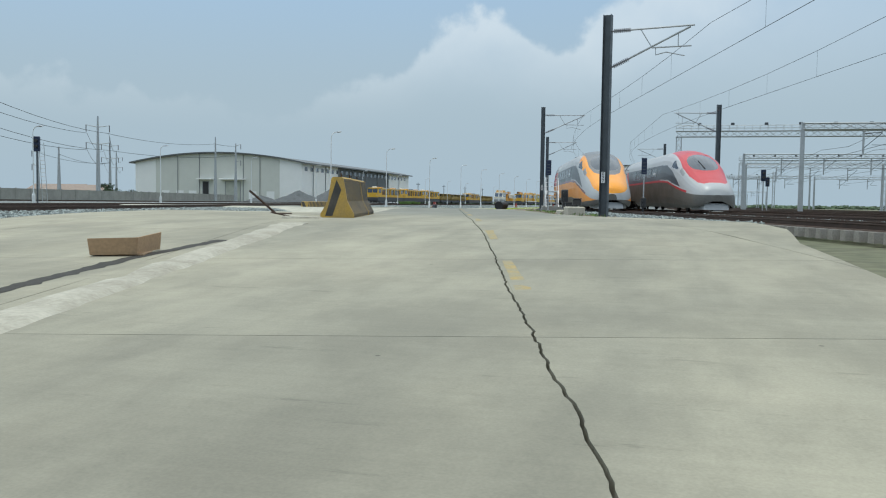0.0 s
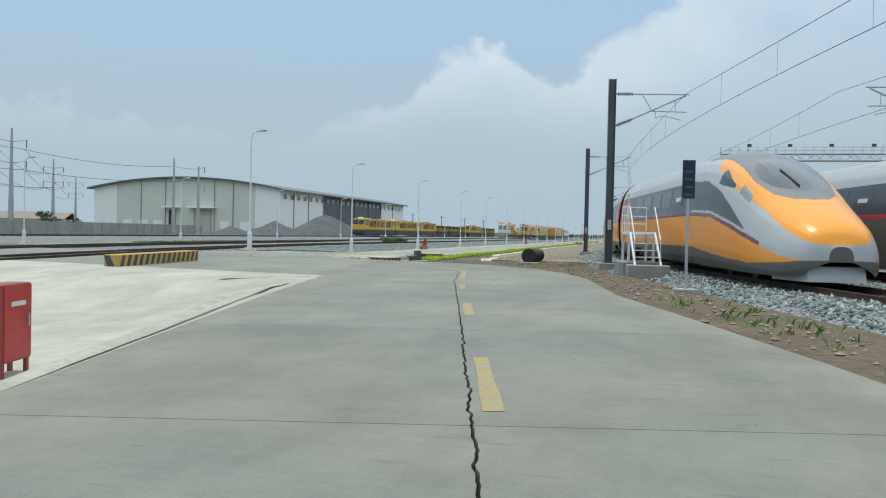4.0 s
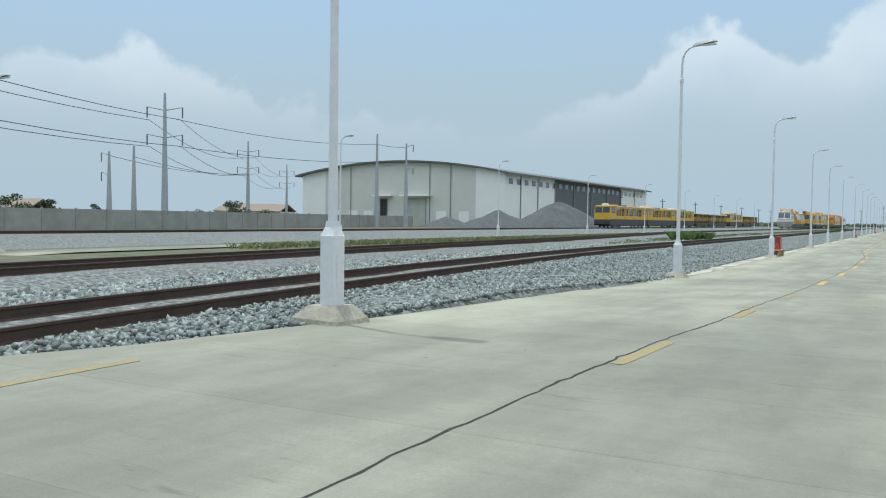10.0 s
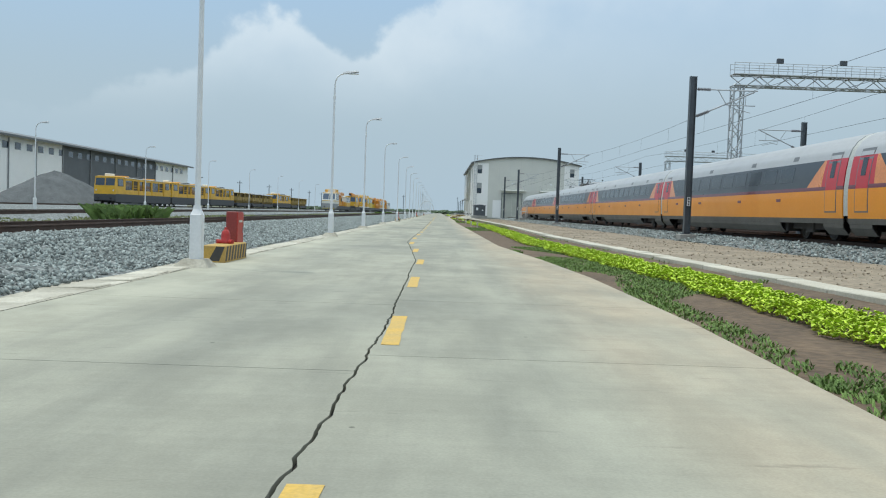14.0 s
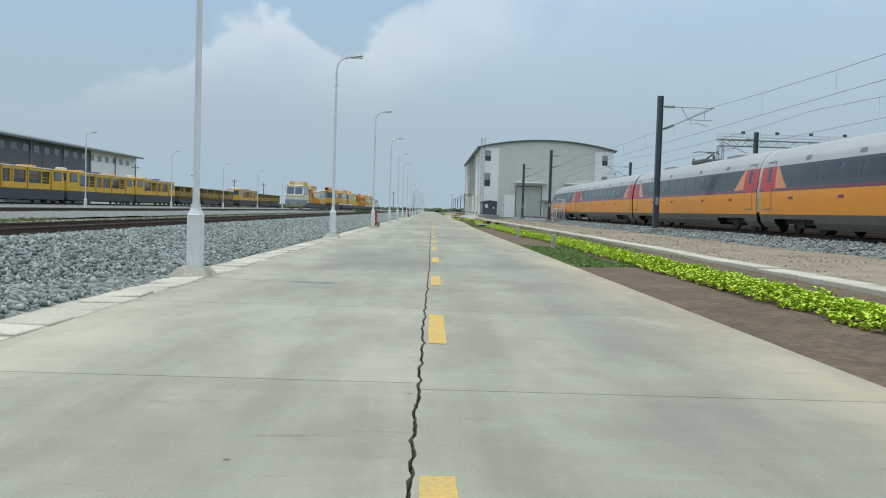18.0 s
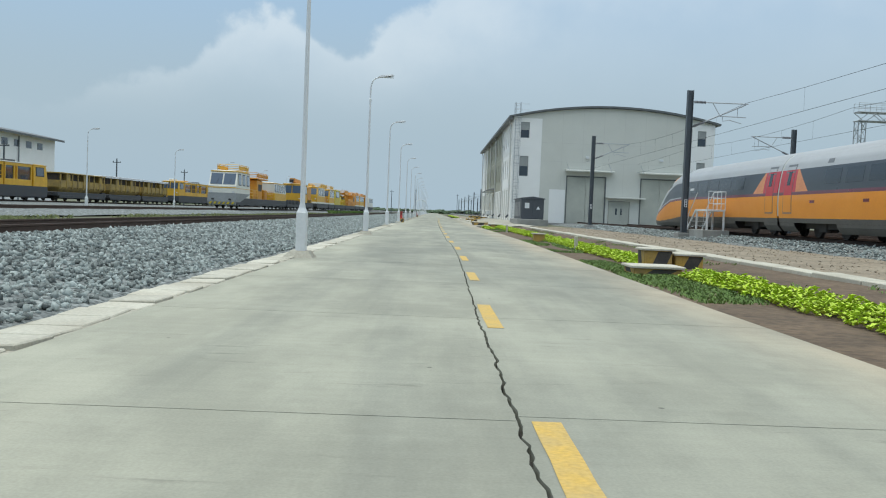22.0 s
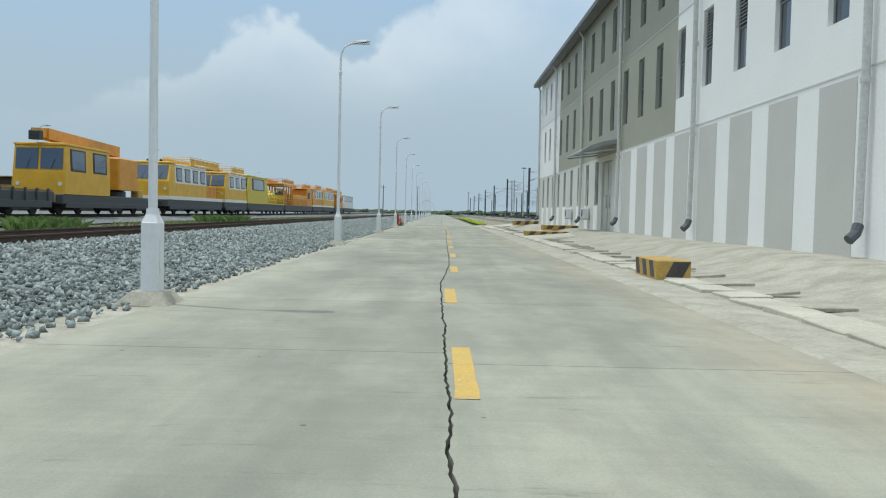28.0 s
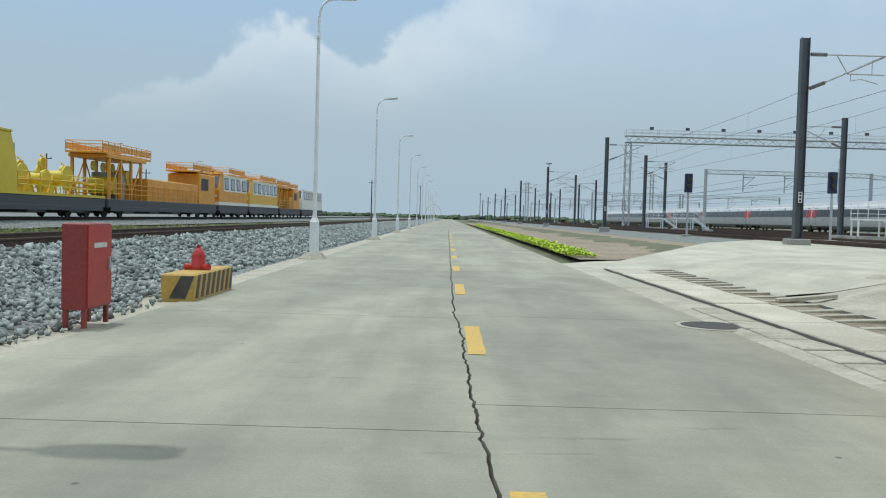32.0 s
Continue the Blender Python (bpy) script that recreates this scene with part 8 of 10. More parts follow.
grass_tufts(400, (5.0, 16.5, 64, 76), 25, "weeds on the bare soil corner", verge_h, 0.12, lambda x, y: x > edge_x(y) + 0.5 and noise.noise((x, y, 31)) > 0.28)
grass_tufts(260, (19.0, 24.0, 33, 50), 26, "weeds at the edge of the ballast", lambda x, y: verge_h(x, y), 0.12, lambda x, y: edge_x(y) + 0.3 < x < 12.6 + curve_off(y))

for bx_, by_, n_, r_, L_ in ((-11.6, 132.9, 260, 1.3, 0.75), (-13.2, 300.0, 120, 1.2, 0.5), (-13.0, 322.0, 160, 1.4, 0.5)):
    tagged(grass_tufts(n_, (bx_ - r_, bx_ + r_, by_ - r_, by_ + r_), int(by_), "tall ragged clump of green weeds beside the track", lambda x, y: 0.25, L_, lambda x, y: math.hypot(x - bx_, y - by_) < r_), category="weeds")


def rubble(n, box, seed, size, zf, cond, label):
    r = np.random.RandomState(seed)
    V, F = [], []
    for i in range(n):
        x, y = r.uniform(box[0], box[1]), r.uniform(box[2], box[3])
        if not cond(x, y):
            continue
        s_ = size * r.uniform(0.4, 1.5)
        k = len(V)
        z = zf(x, y)
        V += [tuple(np.array((x, y, z + s_ * 0.15)) + s_ * 0.5 * np.array(p) * r.uniform(0.6, 1.3)) for p in ((1, 0, 0), (0, 1, 0), (-1, 0, 0), (0, -1, 0), (0, 0, 0.7), (0, 0, -0.6))]
        F += [(k, k + 1, k + 4), (k + 1, k + 2, k + 4), (k + 2, k + 3, k + 4), (k + 3, k, k + 4), (k + 1, k, k + 5), (k + 2, k + 1, k + 5), (k + 3, k + 2, k + 5), (k, k + 3, k + 5)]
    me = bpy.data.meshes.new("loose_stones")
    me.from_pydata(V, [], F)
    me.materials.append(M["dirt"])
    return tagged(new("loose_stones", me), label, "stones", "", "stuff")


rubble(5000, (8.0, 18, 66, 110), 41, 0.05, lambda x, y: verge_h(x, y) + 0.03, lambda x, y: drain_x(y) + 0.5 < x < 13.4 + curve_off(y) and x > edge_x(y) + 0.5, "scattered brown stones on the dirt strip")
rubble(6000, (7.4, 13.5, 110, 265), 42, 0.055, lambda x, y: verge_h(x, y) + 0.03, lambda x, y: True, "scattered brown stones on the dirt strip")
rubble(2600, (15, 25, 30, 66), 43, 0.09, lambda x, y: verge_h(x, y), lambda x, y: edge_x(y) + 0.15 < x < 12.9 + curve_off(y), "rubble between road and ballast")
rubble(800, (4, 16, 66, 78), 44, 0.09, lambda x, y: verge_h(x, y), lambda x, y: x > edge_x(y) + 0.25, "clods on the bare soil corner")

# ---------- hydrants and hose boxes ----------
def hydrant():
    o = thing("fire_hydrant", "red pillar fire hydrant", "fire hydrant", "fire hydrants")
    part("barrel", S().lathe(0, 0, [(0.16, 0), (0.16, 0.05), (0.09, 0.08), (0.085, 0.5), (0.12, 0.52), (0.12, 0.57), (0.1, 0.6), (0.095, 0.7), (0.075, 0.77), (0.04, 0.81)], 16), "red", o, smooth=True)
    for a in (0, 120, 240):
        d = Vector((math.cos(radians(a)), math.sin(radians(a)), 0))
        part("outlet", S().tube([d * 0.06 + Vector((0, 0, 0.55)), d * 0.2 + Vector((0, 0, 0.55))], 0.05, 10), "red", o)
    part("cap_nut", S().lathe(0, 0, [(0.03, 0.8), (0.03, 0.86)], 6), "red", o)
    return o


def hose_box():
    o = thing("hose_cabinet", "red steel fire-hose cabinet on short legs", "hose cabinet", "fire-hose cabinets")
    part("body", S().box(-0.3, -0.12, 0.16, 0.3, 0.12, 1.0, 0.01), "red_dull", o)
    d = part("door", S().box(-0.28, -0.135, 0.18, 0.28, -0.12, 0.98), "red", o)
    part("label_bar", S().box(-0.15, -0.14, 0.76, 0.15, -0.135, 0.81), "tr_white", d)
    part("handle", S().box(0.2, -0.15, 0.52, 0.225, -0.135, 0.66), "galv", d)
    for x in (-0.26, 0.26):
        for y in (-0.09, 0.09):
            part("leg", S().box(x - 0.025, y - 0.02, -0.02, x + 0.025, y + 0.02, 0.16), "red_dull", o)
    return o


hyd0, box0 = hydrant(), hose_box()
hyd0.matrix_basis = pose(12.6, 39.3, west_z(12.6, 39.3), 0, 0, 20)
box0.matrix_basis = pose(12.0, 40.7, west_z(12.0, 40.7), 0, 0, 103)
for y in (115.4, 190.6, 268.0, 343.8):
    copy_thing(hyd0, pose(-3.56, y + 1.2, -0.16, 0, 0, 90))
    copy_thing(box0, pose(-3.64, y - 2.33 if y > 300 else y + 2.3, 0.03, 0, 0, 90))
    o = striped_block("black and yellow guard kerb round the hydrant", -3.76, y + 0.2, -3.32, y + 2.15, 0.33, stripe=0.11)
    o.location.z = 0.02

# ---------- concrete barriers on the ramp ----------
def jersey(label):
    o = thing("concrete_barrier", label, "barrier", "striped concrete barriers")
    L = 0.88
    prof = [(-0.42, 0), (0.42, 0), (0.42, 0.1), (0.24, 0.42), (0.15, 0.98), (0.11, 1.02), (-0.11, 1.02), (-0.15, 0.98), (-0.24, 0.42), (-0.42, 0.1)]
    part("body", S().prism(prof, "y", -L, L), "hazard_y", o)
    n = 9
    for k in range(n):
        a = -L + 0.06 + k * (2 * L - 0.06) / n
        for sg in (-1, 1):
            w = 0.11
            top = []
            for x, z, dy_ in ((0.425, 0.02, 0.0), (0.425, 0.1, 0.02), (0.245, 0.42, 0.1), (0.155, 0.98, 0.02)):
                top.append([(sg * x, min(a + dy_, L), z), (sg * x, min(a + w + dy_, L), z), (sg * (x - 0.02), min(a + w + dy_, L), z), (sg * (x - 0.02), min(a + dy_, L), z)])
            part("stripe", S().loft(top), "hazard_k", o)
    for sg in (-1, 1):
        q = [(-0.3, sg * (L + 0.004), 0.05), (-0.12, sg * (L + 0.004), 0.05), (0.1, sg * (L + 0.004), 0.7), (-0.02, sg * (L + 0.004), 0.95)]
        part("end_stripe", S().loft([q, [(x, y - sg * 0.01, z) for x, y, z in q]]), "hazard_k", o)
    part("lifting_loop", S().tube([(0, -0.3, 1.0), (0, -0.28, 1.12), (0, -0.18, 1.12), (0, -0.16, 1.0)], 0.015, 6), "rail", o)
    return o


j0 = jersey("black and yellow striped concrete road barrier")
for k in range(3):
    y = 23.48 + k * 1.75
    m = pose(17.75 - 0.2343 * (y - 23.6), y, road_z(0, y) - 0.01, 0.6, 0, 13.2 + (k - 1) * 0.8)
    if k == 0:
        j0.matrix_basis = m
    else:
        copy_thing(j0, m)

# raised mortar lip, open gutter and litter on the west side of the ramp
lip = tagged(new("gutter"), "broken mortar gutter along the first road", "gutter", "", "structure")
def ridge(pts, w, h, lift=0.0):
    pts = resample(pts, 0.4)
    rings = []
    for i, p in enumerate(pts):
        a, b = pts[max(0, i - 1)], pts[min(len(pts) - 1, i + 1)]
        d = math.hypot(b[0] - a[0], b[1] - a[1])
        nx, ny = -(b[1] - a[1]) / d, (b[0] - a[0]) / d
        z = road_z(*p) + lift
        hh = h * (0.7 + 0.6 * noise.noise((p[0] * 2, p[1] * 2, 6))) * min(1.0, i / 2 + 0.05, (len(pts) - 1 - i) / 2 + 0.05)
        ww = w * (1 + 0.3 * noise.noise((p[0] * 1.3, p[1] * 1.3, 16)))
        rings.append([(p[0] + nx * o * ww, p[1] + ny * o * ww, z + q * hh) for o, q in ((-1, -0.3), (-0.6, 0.7), (0, 1), (0.6, 0.8), (1, -0.3))])
    return S().loft(rings, closed=False)
part("mortar_lip", ridge([(15.9, 31.6), (15.4, 34.0), (14.6, 37.0), (13.2, 41.8), (11.8, 46.0), (11.0, 50.4), (10.9, 52.0)], 0.1, 0.02), "mortar", lip, smooth=True)
part("mortar_lip", ridge([(10.9, 52.0), (10.5, 52.8), (10.0, 52.3), (9.0, 51.0)], 0.1, 0.03), "mortar", lip, smooth=True)
part("mortar_lip", ridge([(20.9, 7.5), (20.2, 10.8), (19.7, 13.0), (19.2, 15.4), (18.2, 19.5)], 0.28, 0.07), "mortar", lip, smooth=True)
part("channel", crack_line([(20.0, 7.0), (19.5, 9.6), (18.98, 12.6), (18.9, 15.1)], 0.3), "gap", lip, "dark open channel")
part("mortar_lip", ridge([(3.65, 72.0), (3.5, 74.5), (3.55, 78.0), (3.3, 84)], 0.1, 0.04), "mortar", lip, smooth=True)
bx = thing("cardboard_box", "open flattened cardboard box lying on the apron", "box", at=(18.5, 13.0, 0.2), turn=20)
part("side", S().loft([[(-0.3, -0.42, -0.02), (0.3, -0.42, 0.0), (0.3, -0.4, 0.0), (-0.3, -0.4, -0.02)], [(-0.32, -0.46, 0.2), (0.3, -0.46, 0.22), (0.3, -0.44, 0.22), (-0.32, -0.44, 0.2)]]), "cardboard", bx)
part("side", S().loft([[(0.28, -0.42, 0.0), (0.3, -0.42, 0.0), (0.42, 0.4, 0.02), (0.4, 0.4, 0.02)], [(0.3, -0.44, 0.22), (0.32, -0.44, 0.22), (0.44, 0.4, 0.26), (0.42, 0.4, 0.26)]]), "cardboard", bx)
part("bottom", S().box(-0.3, -0.4, -0.02, 0.38, 0.38, 0.0), "cardboard", bx)
st = thing("iron_bar", "dark iron bar leaning out of the concrete", "bar", at=(15.0, 25.6, 0.5))
part("bar", S().tube([(0, 0, 0), (-0.5, -0.4, 0.55), (-0.65, -0.5, 0.7)], 0.035, 6), "rail", st)
part("lower_bar", S().tube([(0, 0, 0.05), (0.35, 0.2, 0.05)], 0.03, 6), "rail", st)
st = thing("broken_slab", "broken edge of concrete with exposed rods", "slab", at=(17.4, 21.8, 0.49), turn=15)
part("slab", S().loft([[(-0.5, -0.25, 0), (0.45, -0.2, 0), (0.5, 0.2, 0), (-0.4, 0.28, 0)], [(-0.45, -0.2, 0.07), (0.4, -0.16, 0.05), (0.42, 0.15, 0.06), (-0.35, 0.22, 0.09)]]), "mortar", st)
part("rod", S().tube([(-0.3, 0, 0.06), (-0.75, -0.1, 0.16)], 0.02, 5), "rail", st)

# ---------- concrete plinths, point machines and signs by the orange train ----------
def plinth(x, y, w, l, h, turn=13.2, label="pale cast concrete plinth", z=0.45):
    o = thing("concrete_plinth", label, "plinth", "concrete plinths", at=(x, y, z), turn=turn)
    part("block", S().box(-w / 2, -l / 2, -0.1, w / 2, l / 2, h, 0.02), "concrete_pale", o)
    part("lip", S().box(-w / 2 + 0.04, -l / 2 + 0.04, h, w / 2 - 0.04, l / 2 - 0.04, h + 0.02, 0.01), "concrete_pale", o)
    return o
plinth(22.35, 36.2, 0.55, 1.9, 0.24)
plinth(22.8, 34.45, 0.6, 1.35, 0.38)
def point_box(x, y, z, turn=13.2):
    o = thing("junction_box", "dark cast junction box on a plinth", "junction box", "junction boxes", at=(x, y, z), turn=turn)
    part("body", S().box(-0.15, -0.12, 0.08, 0.15, 0.12, 0.29, 0.025), "black", o)
    part("stem", S().lathe(0, 0, [(0.1, 0.0), (0.05, 0.03), (0.05, 0.1)], 10), "mast", o)
    part("lid", S().box(-0.165, -0.135, 0.29, 0.165, 0.135, 0.325, 0.015), "black", o)
    return o
point_box(22.3, 36.6, 0.7)
point_box(22.5, 35.8, 0.7)
point_box(22.88, 34.65, 0.84)
def shunt_signal(x, y, z):
    o = thing("ground_signal", "squat black ground signal", "signal", "ground signals", at=(x, y, z), turn=13.2)
    part("post", S().tube([(0, 0, 0), (0, 0, 0.35)], 0.06, 8), "black", o)
    part("head", S().box(-0.13, -0.1, 0.35, 0.13, 0.1, 0.9, 0.03), "black", o)
    for zz in (0.5, 0.74):
        part("lens_hood", S().tube([(0, -0.1, zz), (0, -0.2, zz)], 0.085, 12), "black", o)
    return o
shunt_signal(22.2, 36.98, 0.62)
def stop_sign(x, y, z, turn, h=3.1):
    o = thing("track_sign", "dark blue board on a thin post", "sign", "blue track signs", at=(x, y, z), turn=turn)
    part("post", S().tube([(0, 0, 0), (0, 0, h)], 0.035, 8), "galv", o)
    b = part("board", S().box(-0.15, -0.04, h - 0.9, 0.15, 0.0, h, 0.02), "blue_sign", o)
    for k in range(4):
        part("line_bar", S().box(-0.09, -0.047, h - 0.3 - k * 0.18, 0.09, -0.041, h - 0.25 - k * 0.18), "cab_grey", b)
    part("foot", S().box(-0.25, -0.25, -0.2, 0.25, 0.25, 0.1, 0.02), "block", o)
    return o
stop_sign(19.65, 53.4, 0.45, 13)
stop_sign(25.2, 51.0, 0.45, 13)
shunt_signal(25.2, 49.8, 0.45)


def access_steps(x, y, z, turn, label="white-painted steel access steps on concrete blocks"):
    """A platform beside the coach door with a stair towards -y and handrails."""
    o = thing("access_steps", label, "access steps", "train access steps", at=(x, y, z), turn=turn)
    part("deck", S().box(-0.5, -0.05, 1.32, 0.5, 2.0, 1.42, 0.01), "white_paint", o)
    for px in (-0.45, 0.45):
        for py in (0.1, 1.9):
            part("leg", S().box(px - 0.045, py - 0.045, 0.3, px + 0.045, py + 0.045, 1.32), "white_paint", o)
        part("stringer", S().loft([[(px - 0.03, -1.75, 0.25), (px + 0.03, -1.75, 0.25), (px + 0.03, -1.55, 0.25), (px - 0.03, -1.55, 0.25)], [(px - 0.03, -0.2, 1.42), (px + 0.03, -0.2, 1.42), (px + 0.03, 0.0, 1.42), (px - 0.03, 0.0, 1.42)]]), "white_paint", o)
        part("stair_rail", S().tube([(px, -1.6, 0.4), (px, -1.45, 1.15), (px, 0.0, 2.35)], 0.025, 6), "white_paint", o)
    for k in range(4):
        part("tread", S().box(-0.42, -1.5 + k * 0.36, 0.5 + k * 0.24, 0.42, -1.24 + k * 0.36, 0.53 + k * 0.24), "white_paint", o)
    r = S()
    for zz in (1.75, 2.05, 2.4):
        r.tube([(-0.48, 0, zz), (-0.48, 1.98, zz), (0.45, 1.98, zz)], 0.02, 6)
    for py in (0.0, 0.66, 1.32, 1.98):
        r.tube([(-0.48, py, 1.42), (-0.48, py, 2.4)], 0.022, 6)
    r.tube([(0.45, 1.98, 1.42), (0.45, 1.98, 2.4)], 0.022, 6)
    part("guard_rail", r, "white_paint", o)
    for py, l, h in ((1.0, 2.3, 0.3), (-0.1, 0.5, 0.3), (-1.65, 0.8, 0.25)):
        part("footing_block", S().box(-0.72, py - l / 2, -0.25, 0.72, py + l / 2, h, 0.02), "block", o, "cast concrete footing block")
    return o


stp = access_steps(18.55, 65.2, 0.5, 8.5)
copy_thing(stp, pose(14.75, 236.8, 0.42, 0, 0, 180))
for x, y in ((26.6, 425.0), (28.3, 388.0), (26.4, 437.0)):
    copy_thing(stp, pose(x, y, 0.42, 0, 0, 90))

wk = striped_block("long black and yellow kerb at the west crossing", -3.3, -0.22, 3.3, 0.22, 0.36, stripe=0.22)
wk.matrix_basis = pose(3.0, 57.8, 0.52, 0, 0, 100)
# soil corner: striped pits, manholes, pump heads, culvert end
for args, z in ((("tall black and yellow pit block behind the manholes", 4.45, 84.6, 5.95, 85.8, 0.42), -0.05), (("low black and yellow pit cover in the hedge", 3.6, 206.5, 4.6, 207.4, 0.12), 0.0), (("tall black and yellow valve block in the hedge", 4.3, 208.5, 4.95, 209.1, 0.42), 0.0), (("low black and yellow kerb beside the valve block", 5.05, 208.6, 5.7, 209.4, 0.32), 0.0), (("small black and yellow block in the verge", 4.0, 227.2, 4.5, 227.7, 0.28), 0.0), (("black and yellow pit block behind the leaves", 4.2, 258.5, 5.2, 261.5, 0.25), 0.0), (("black and yellow kerb block at the road edge", 3.3, 267.8, 4.4, 272.6, 0.26), 0.02)):
    o = striped_block(*args)
    o.location.z = z
    part("pit_cover", S().box(args[1] - 0.06, args[2] - 0.06, args[5], args[3] + 0.06, args[4] + 0.06, args[5] + 0.05, 0.015), "concrete_pale", o, "pale concrete cover slab")
o = striped_block("low black and yellow pit surround in the hollow", -0.72, -0.62, 0.72, 0.62, 0.22, stripe=0.13)
o.matrix_basis = pose(5.3, 75.15, 0.15, 0, 0, -20)
part("pit_cover", S().box(-0.78, -0.68, 0.22, 0.78, 0.68, 0.26, 0.012), "concrete_pale", o, "pale concrete cover slab")
for x, y in ((6.55, 74.1), (8.05, 75.5)):
    o = thing("manhole_cover", "round concrete manhole cover", "manhole", "manhole covers", at=(x, y, verge_h(x, y) + 0.06))
    part("ring", S().lathe(0, 0, [(0.5, -0.08), (0.5, 0.0), (0.47, 0.015), (0.42, 0.015)], 28), "block", o)
    part("lid", S().lathe(0, 0, [(0.41, -0.02), (0.41, 0.02), (0.1, 0.03)], 28), "block", o)
pm = thing("pipe_heads", "group of dark pipe heads on a slab", "pipes", at=(6.8, 76.3, 0.13), turn=48)
part("slab", S().box(-0.7, -0.6, 0.0, 0.6, 0.8, 0.1, 0.02), "block", pm)
for k in range(4):
    part("pipe_head", S().lathe(-0.45 + 0.22 * k, -0.2 + 0.2 * k, [(0.12, 0.1), (0.12, 0.28), (0.15, 0.29), (0.15, 0.33), (0.05, 0.35)], 14), "cab_grey", pm)
part("valve_box", S().box(0.25, 0.3, 0.1, 0.55, 0.65, 0.62, 0.03), "cab_grey", pm)
cv = thing("culvert_pipe", "black plastic culvert pipe end with a mortar sill", "pipe", at=(13.4, 72.2, 0.42), turn=-8)
part("pipe", S().loft([[(0.32 * math.cos(a), yy, 0.32 + 0.32 * math.sin(a)) for a in np.linspace(0, 2 * math.pi, 24, endpoint=False)] for yy in (0.0, 1.6)]), "rubber", cv)
part("rim", S().loft([[(r_ * math.cos(a), yy, 0.32 + r_ * math.sin(a)) for a in np.linspace(0, 2 * math.pi, 24, endpoint=False)] for r_, yy in ((0.34, 0.02), (0.36, -0.02), (0.3, -0.04))]), "rubber", cv)
part("sill", S().box(-0.5, -0.3, -0.08, 0.5, 0.1, 0.03, 0.02), "mortar", cv)
def bollard(x, y):
    o = thing("marker_post", "short pale concrete marker post in the verge", "post", "marker posts", at=(x, y, -0.05), turn=rng.uniform(-8, 8))
    part("post", S().box(-0.06, -0.06, -0.1, 0.06, 0.06, 0.5, 0.012), "concrete_pale", o)
    part("cap", S().box(-0.05, -0.05, 0.5, 0.05, 0.05, 0.515, 0.01), "concrete_pale", o)
for x, y in ((4.15, 167.3), (4.05, 178.2), (4.5, 218.9), (4.2, 243.4), (4.1, 195.0)):
    bollard(x, y)
mh = thing("manhole_cover", "dark oval iron manhole in the road", "manhole", "manhole covers", at=(3.08, 342.9, 0.004))
part("lid", S().lathe(0, 0, [(0.36, -0.01), (0.36, 0.008), (0.33, 0.014), (0.05, 0.01)], 28), "bogie", mh)
part("ring", S().lathe(0, 0, [(0.43, -0.01), (0.43, 0.004), (0.37, 0.006)], 28), "mortar", mh)
wing = thing("mortar_wing", "pale rough mortar sloping from the road edge to the pits", "mortar slope")
wy = [70.9 + 0.5 * k for k in range(30)]
sl = S()
for n, yy in enumerate(wy):
    reach = 1.25 - 0.5 * smooth01(78, 85, yy) + 0.22 * noise.noise((yy * 0.8, 2.0, 9.0))
    for k in range(7):
        t = k / 6
        x = edge_x(yy) - 0.02 + reach * t
        g = road_z(x, yy) - 0.004
        sl.v.append((x, yy, g * (1 - smooth01(0.1, 1.0, t)) + (verge_h(x, yy) + 0.05 - 0.12 * (t > 0.99)) * smooth01(0.1, 1.0, t) + 0.02 * noise.noise((x * 2.2, yy * 1.7, 4.0)) * t - 0.3 * (n == 0)))
for j in range(len(wy) - 1):
    for k in range(6):
        a = j * 7 + k
        sl.f.append((a, a + 1, a + 8, a + 7))
part("slope", sl, "mortar", wing)
band_pts = [(3.95, 71.3), (4.02, 71.0), (4.5, 70.25), (5.0, 69.45), (5.4, 68.8), (6.0, 68.17), (6.6, 67.78), (7.4, 67.52)]
part("edge_band", strip_mesh([(x - 0.19 + 0.02 * k, y - 0.11 + 0.012 * k) for k, (x, y) in enumerate(band_pts)], band_pts, road_z, 0.005, 3), "concrete_white", wing, "pale mortar band along the soil")
part("edge_crack", strip_mesh([(edge_x(yy) - 0.03 + 0.02 * noise.noise((yy, 1, 1)), yy) for yy in wy], [(edge_x(yy) + 0.02 + 0.03 * noise.noise((yy * 1.5, 4, 1)), yy) for yy in wy], road_z, 0.004), "gap", wing, "dark crack along the road edge")


# ---------- maintenance hall across the yard ----------
HX0, HX1, HY0, HY1, HE, HA = -134.3, -77.3, 243.0, 361.0, 12.4, 15.3
hall = thing("maintenance_hall", "long pale grey and white hall with a shallow arched roof", "building")


def hall_z(x):
    t = (x - HX0) / (HX1 - HX0) * 2 - 1
    return HA - (HA - HE) * t * t


def gable_bay(x0, x1, material, name, y=HY0, z0=0.1):
    n = 6
    xs = [x0 + (x1 - x0) * i / n for i in range(n + 1)]
    return part(name, S().prism([(x0, z0)] + [(x, hall_z(x) - 0.05) for x in xs] + [(x1, z0)], "y", y, y + 0.35), material, hall)


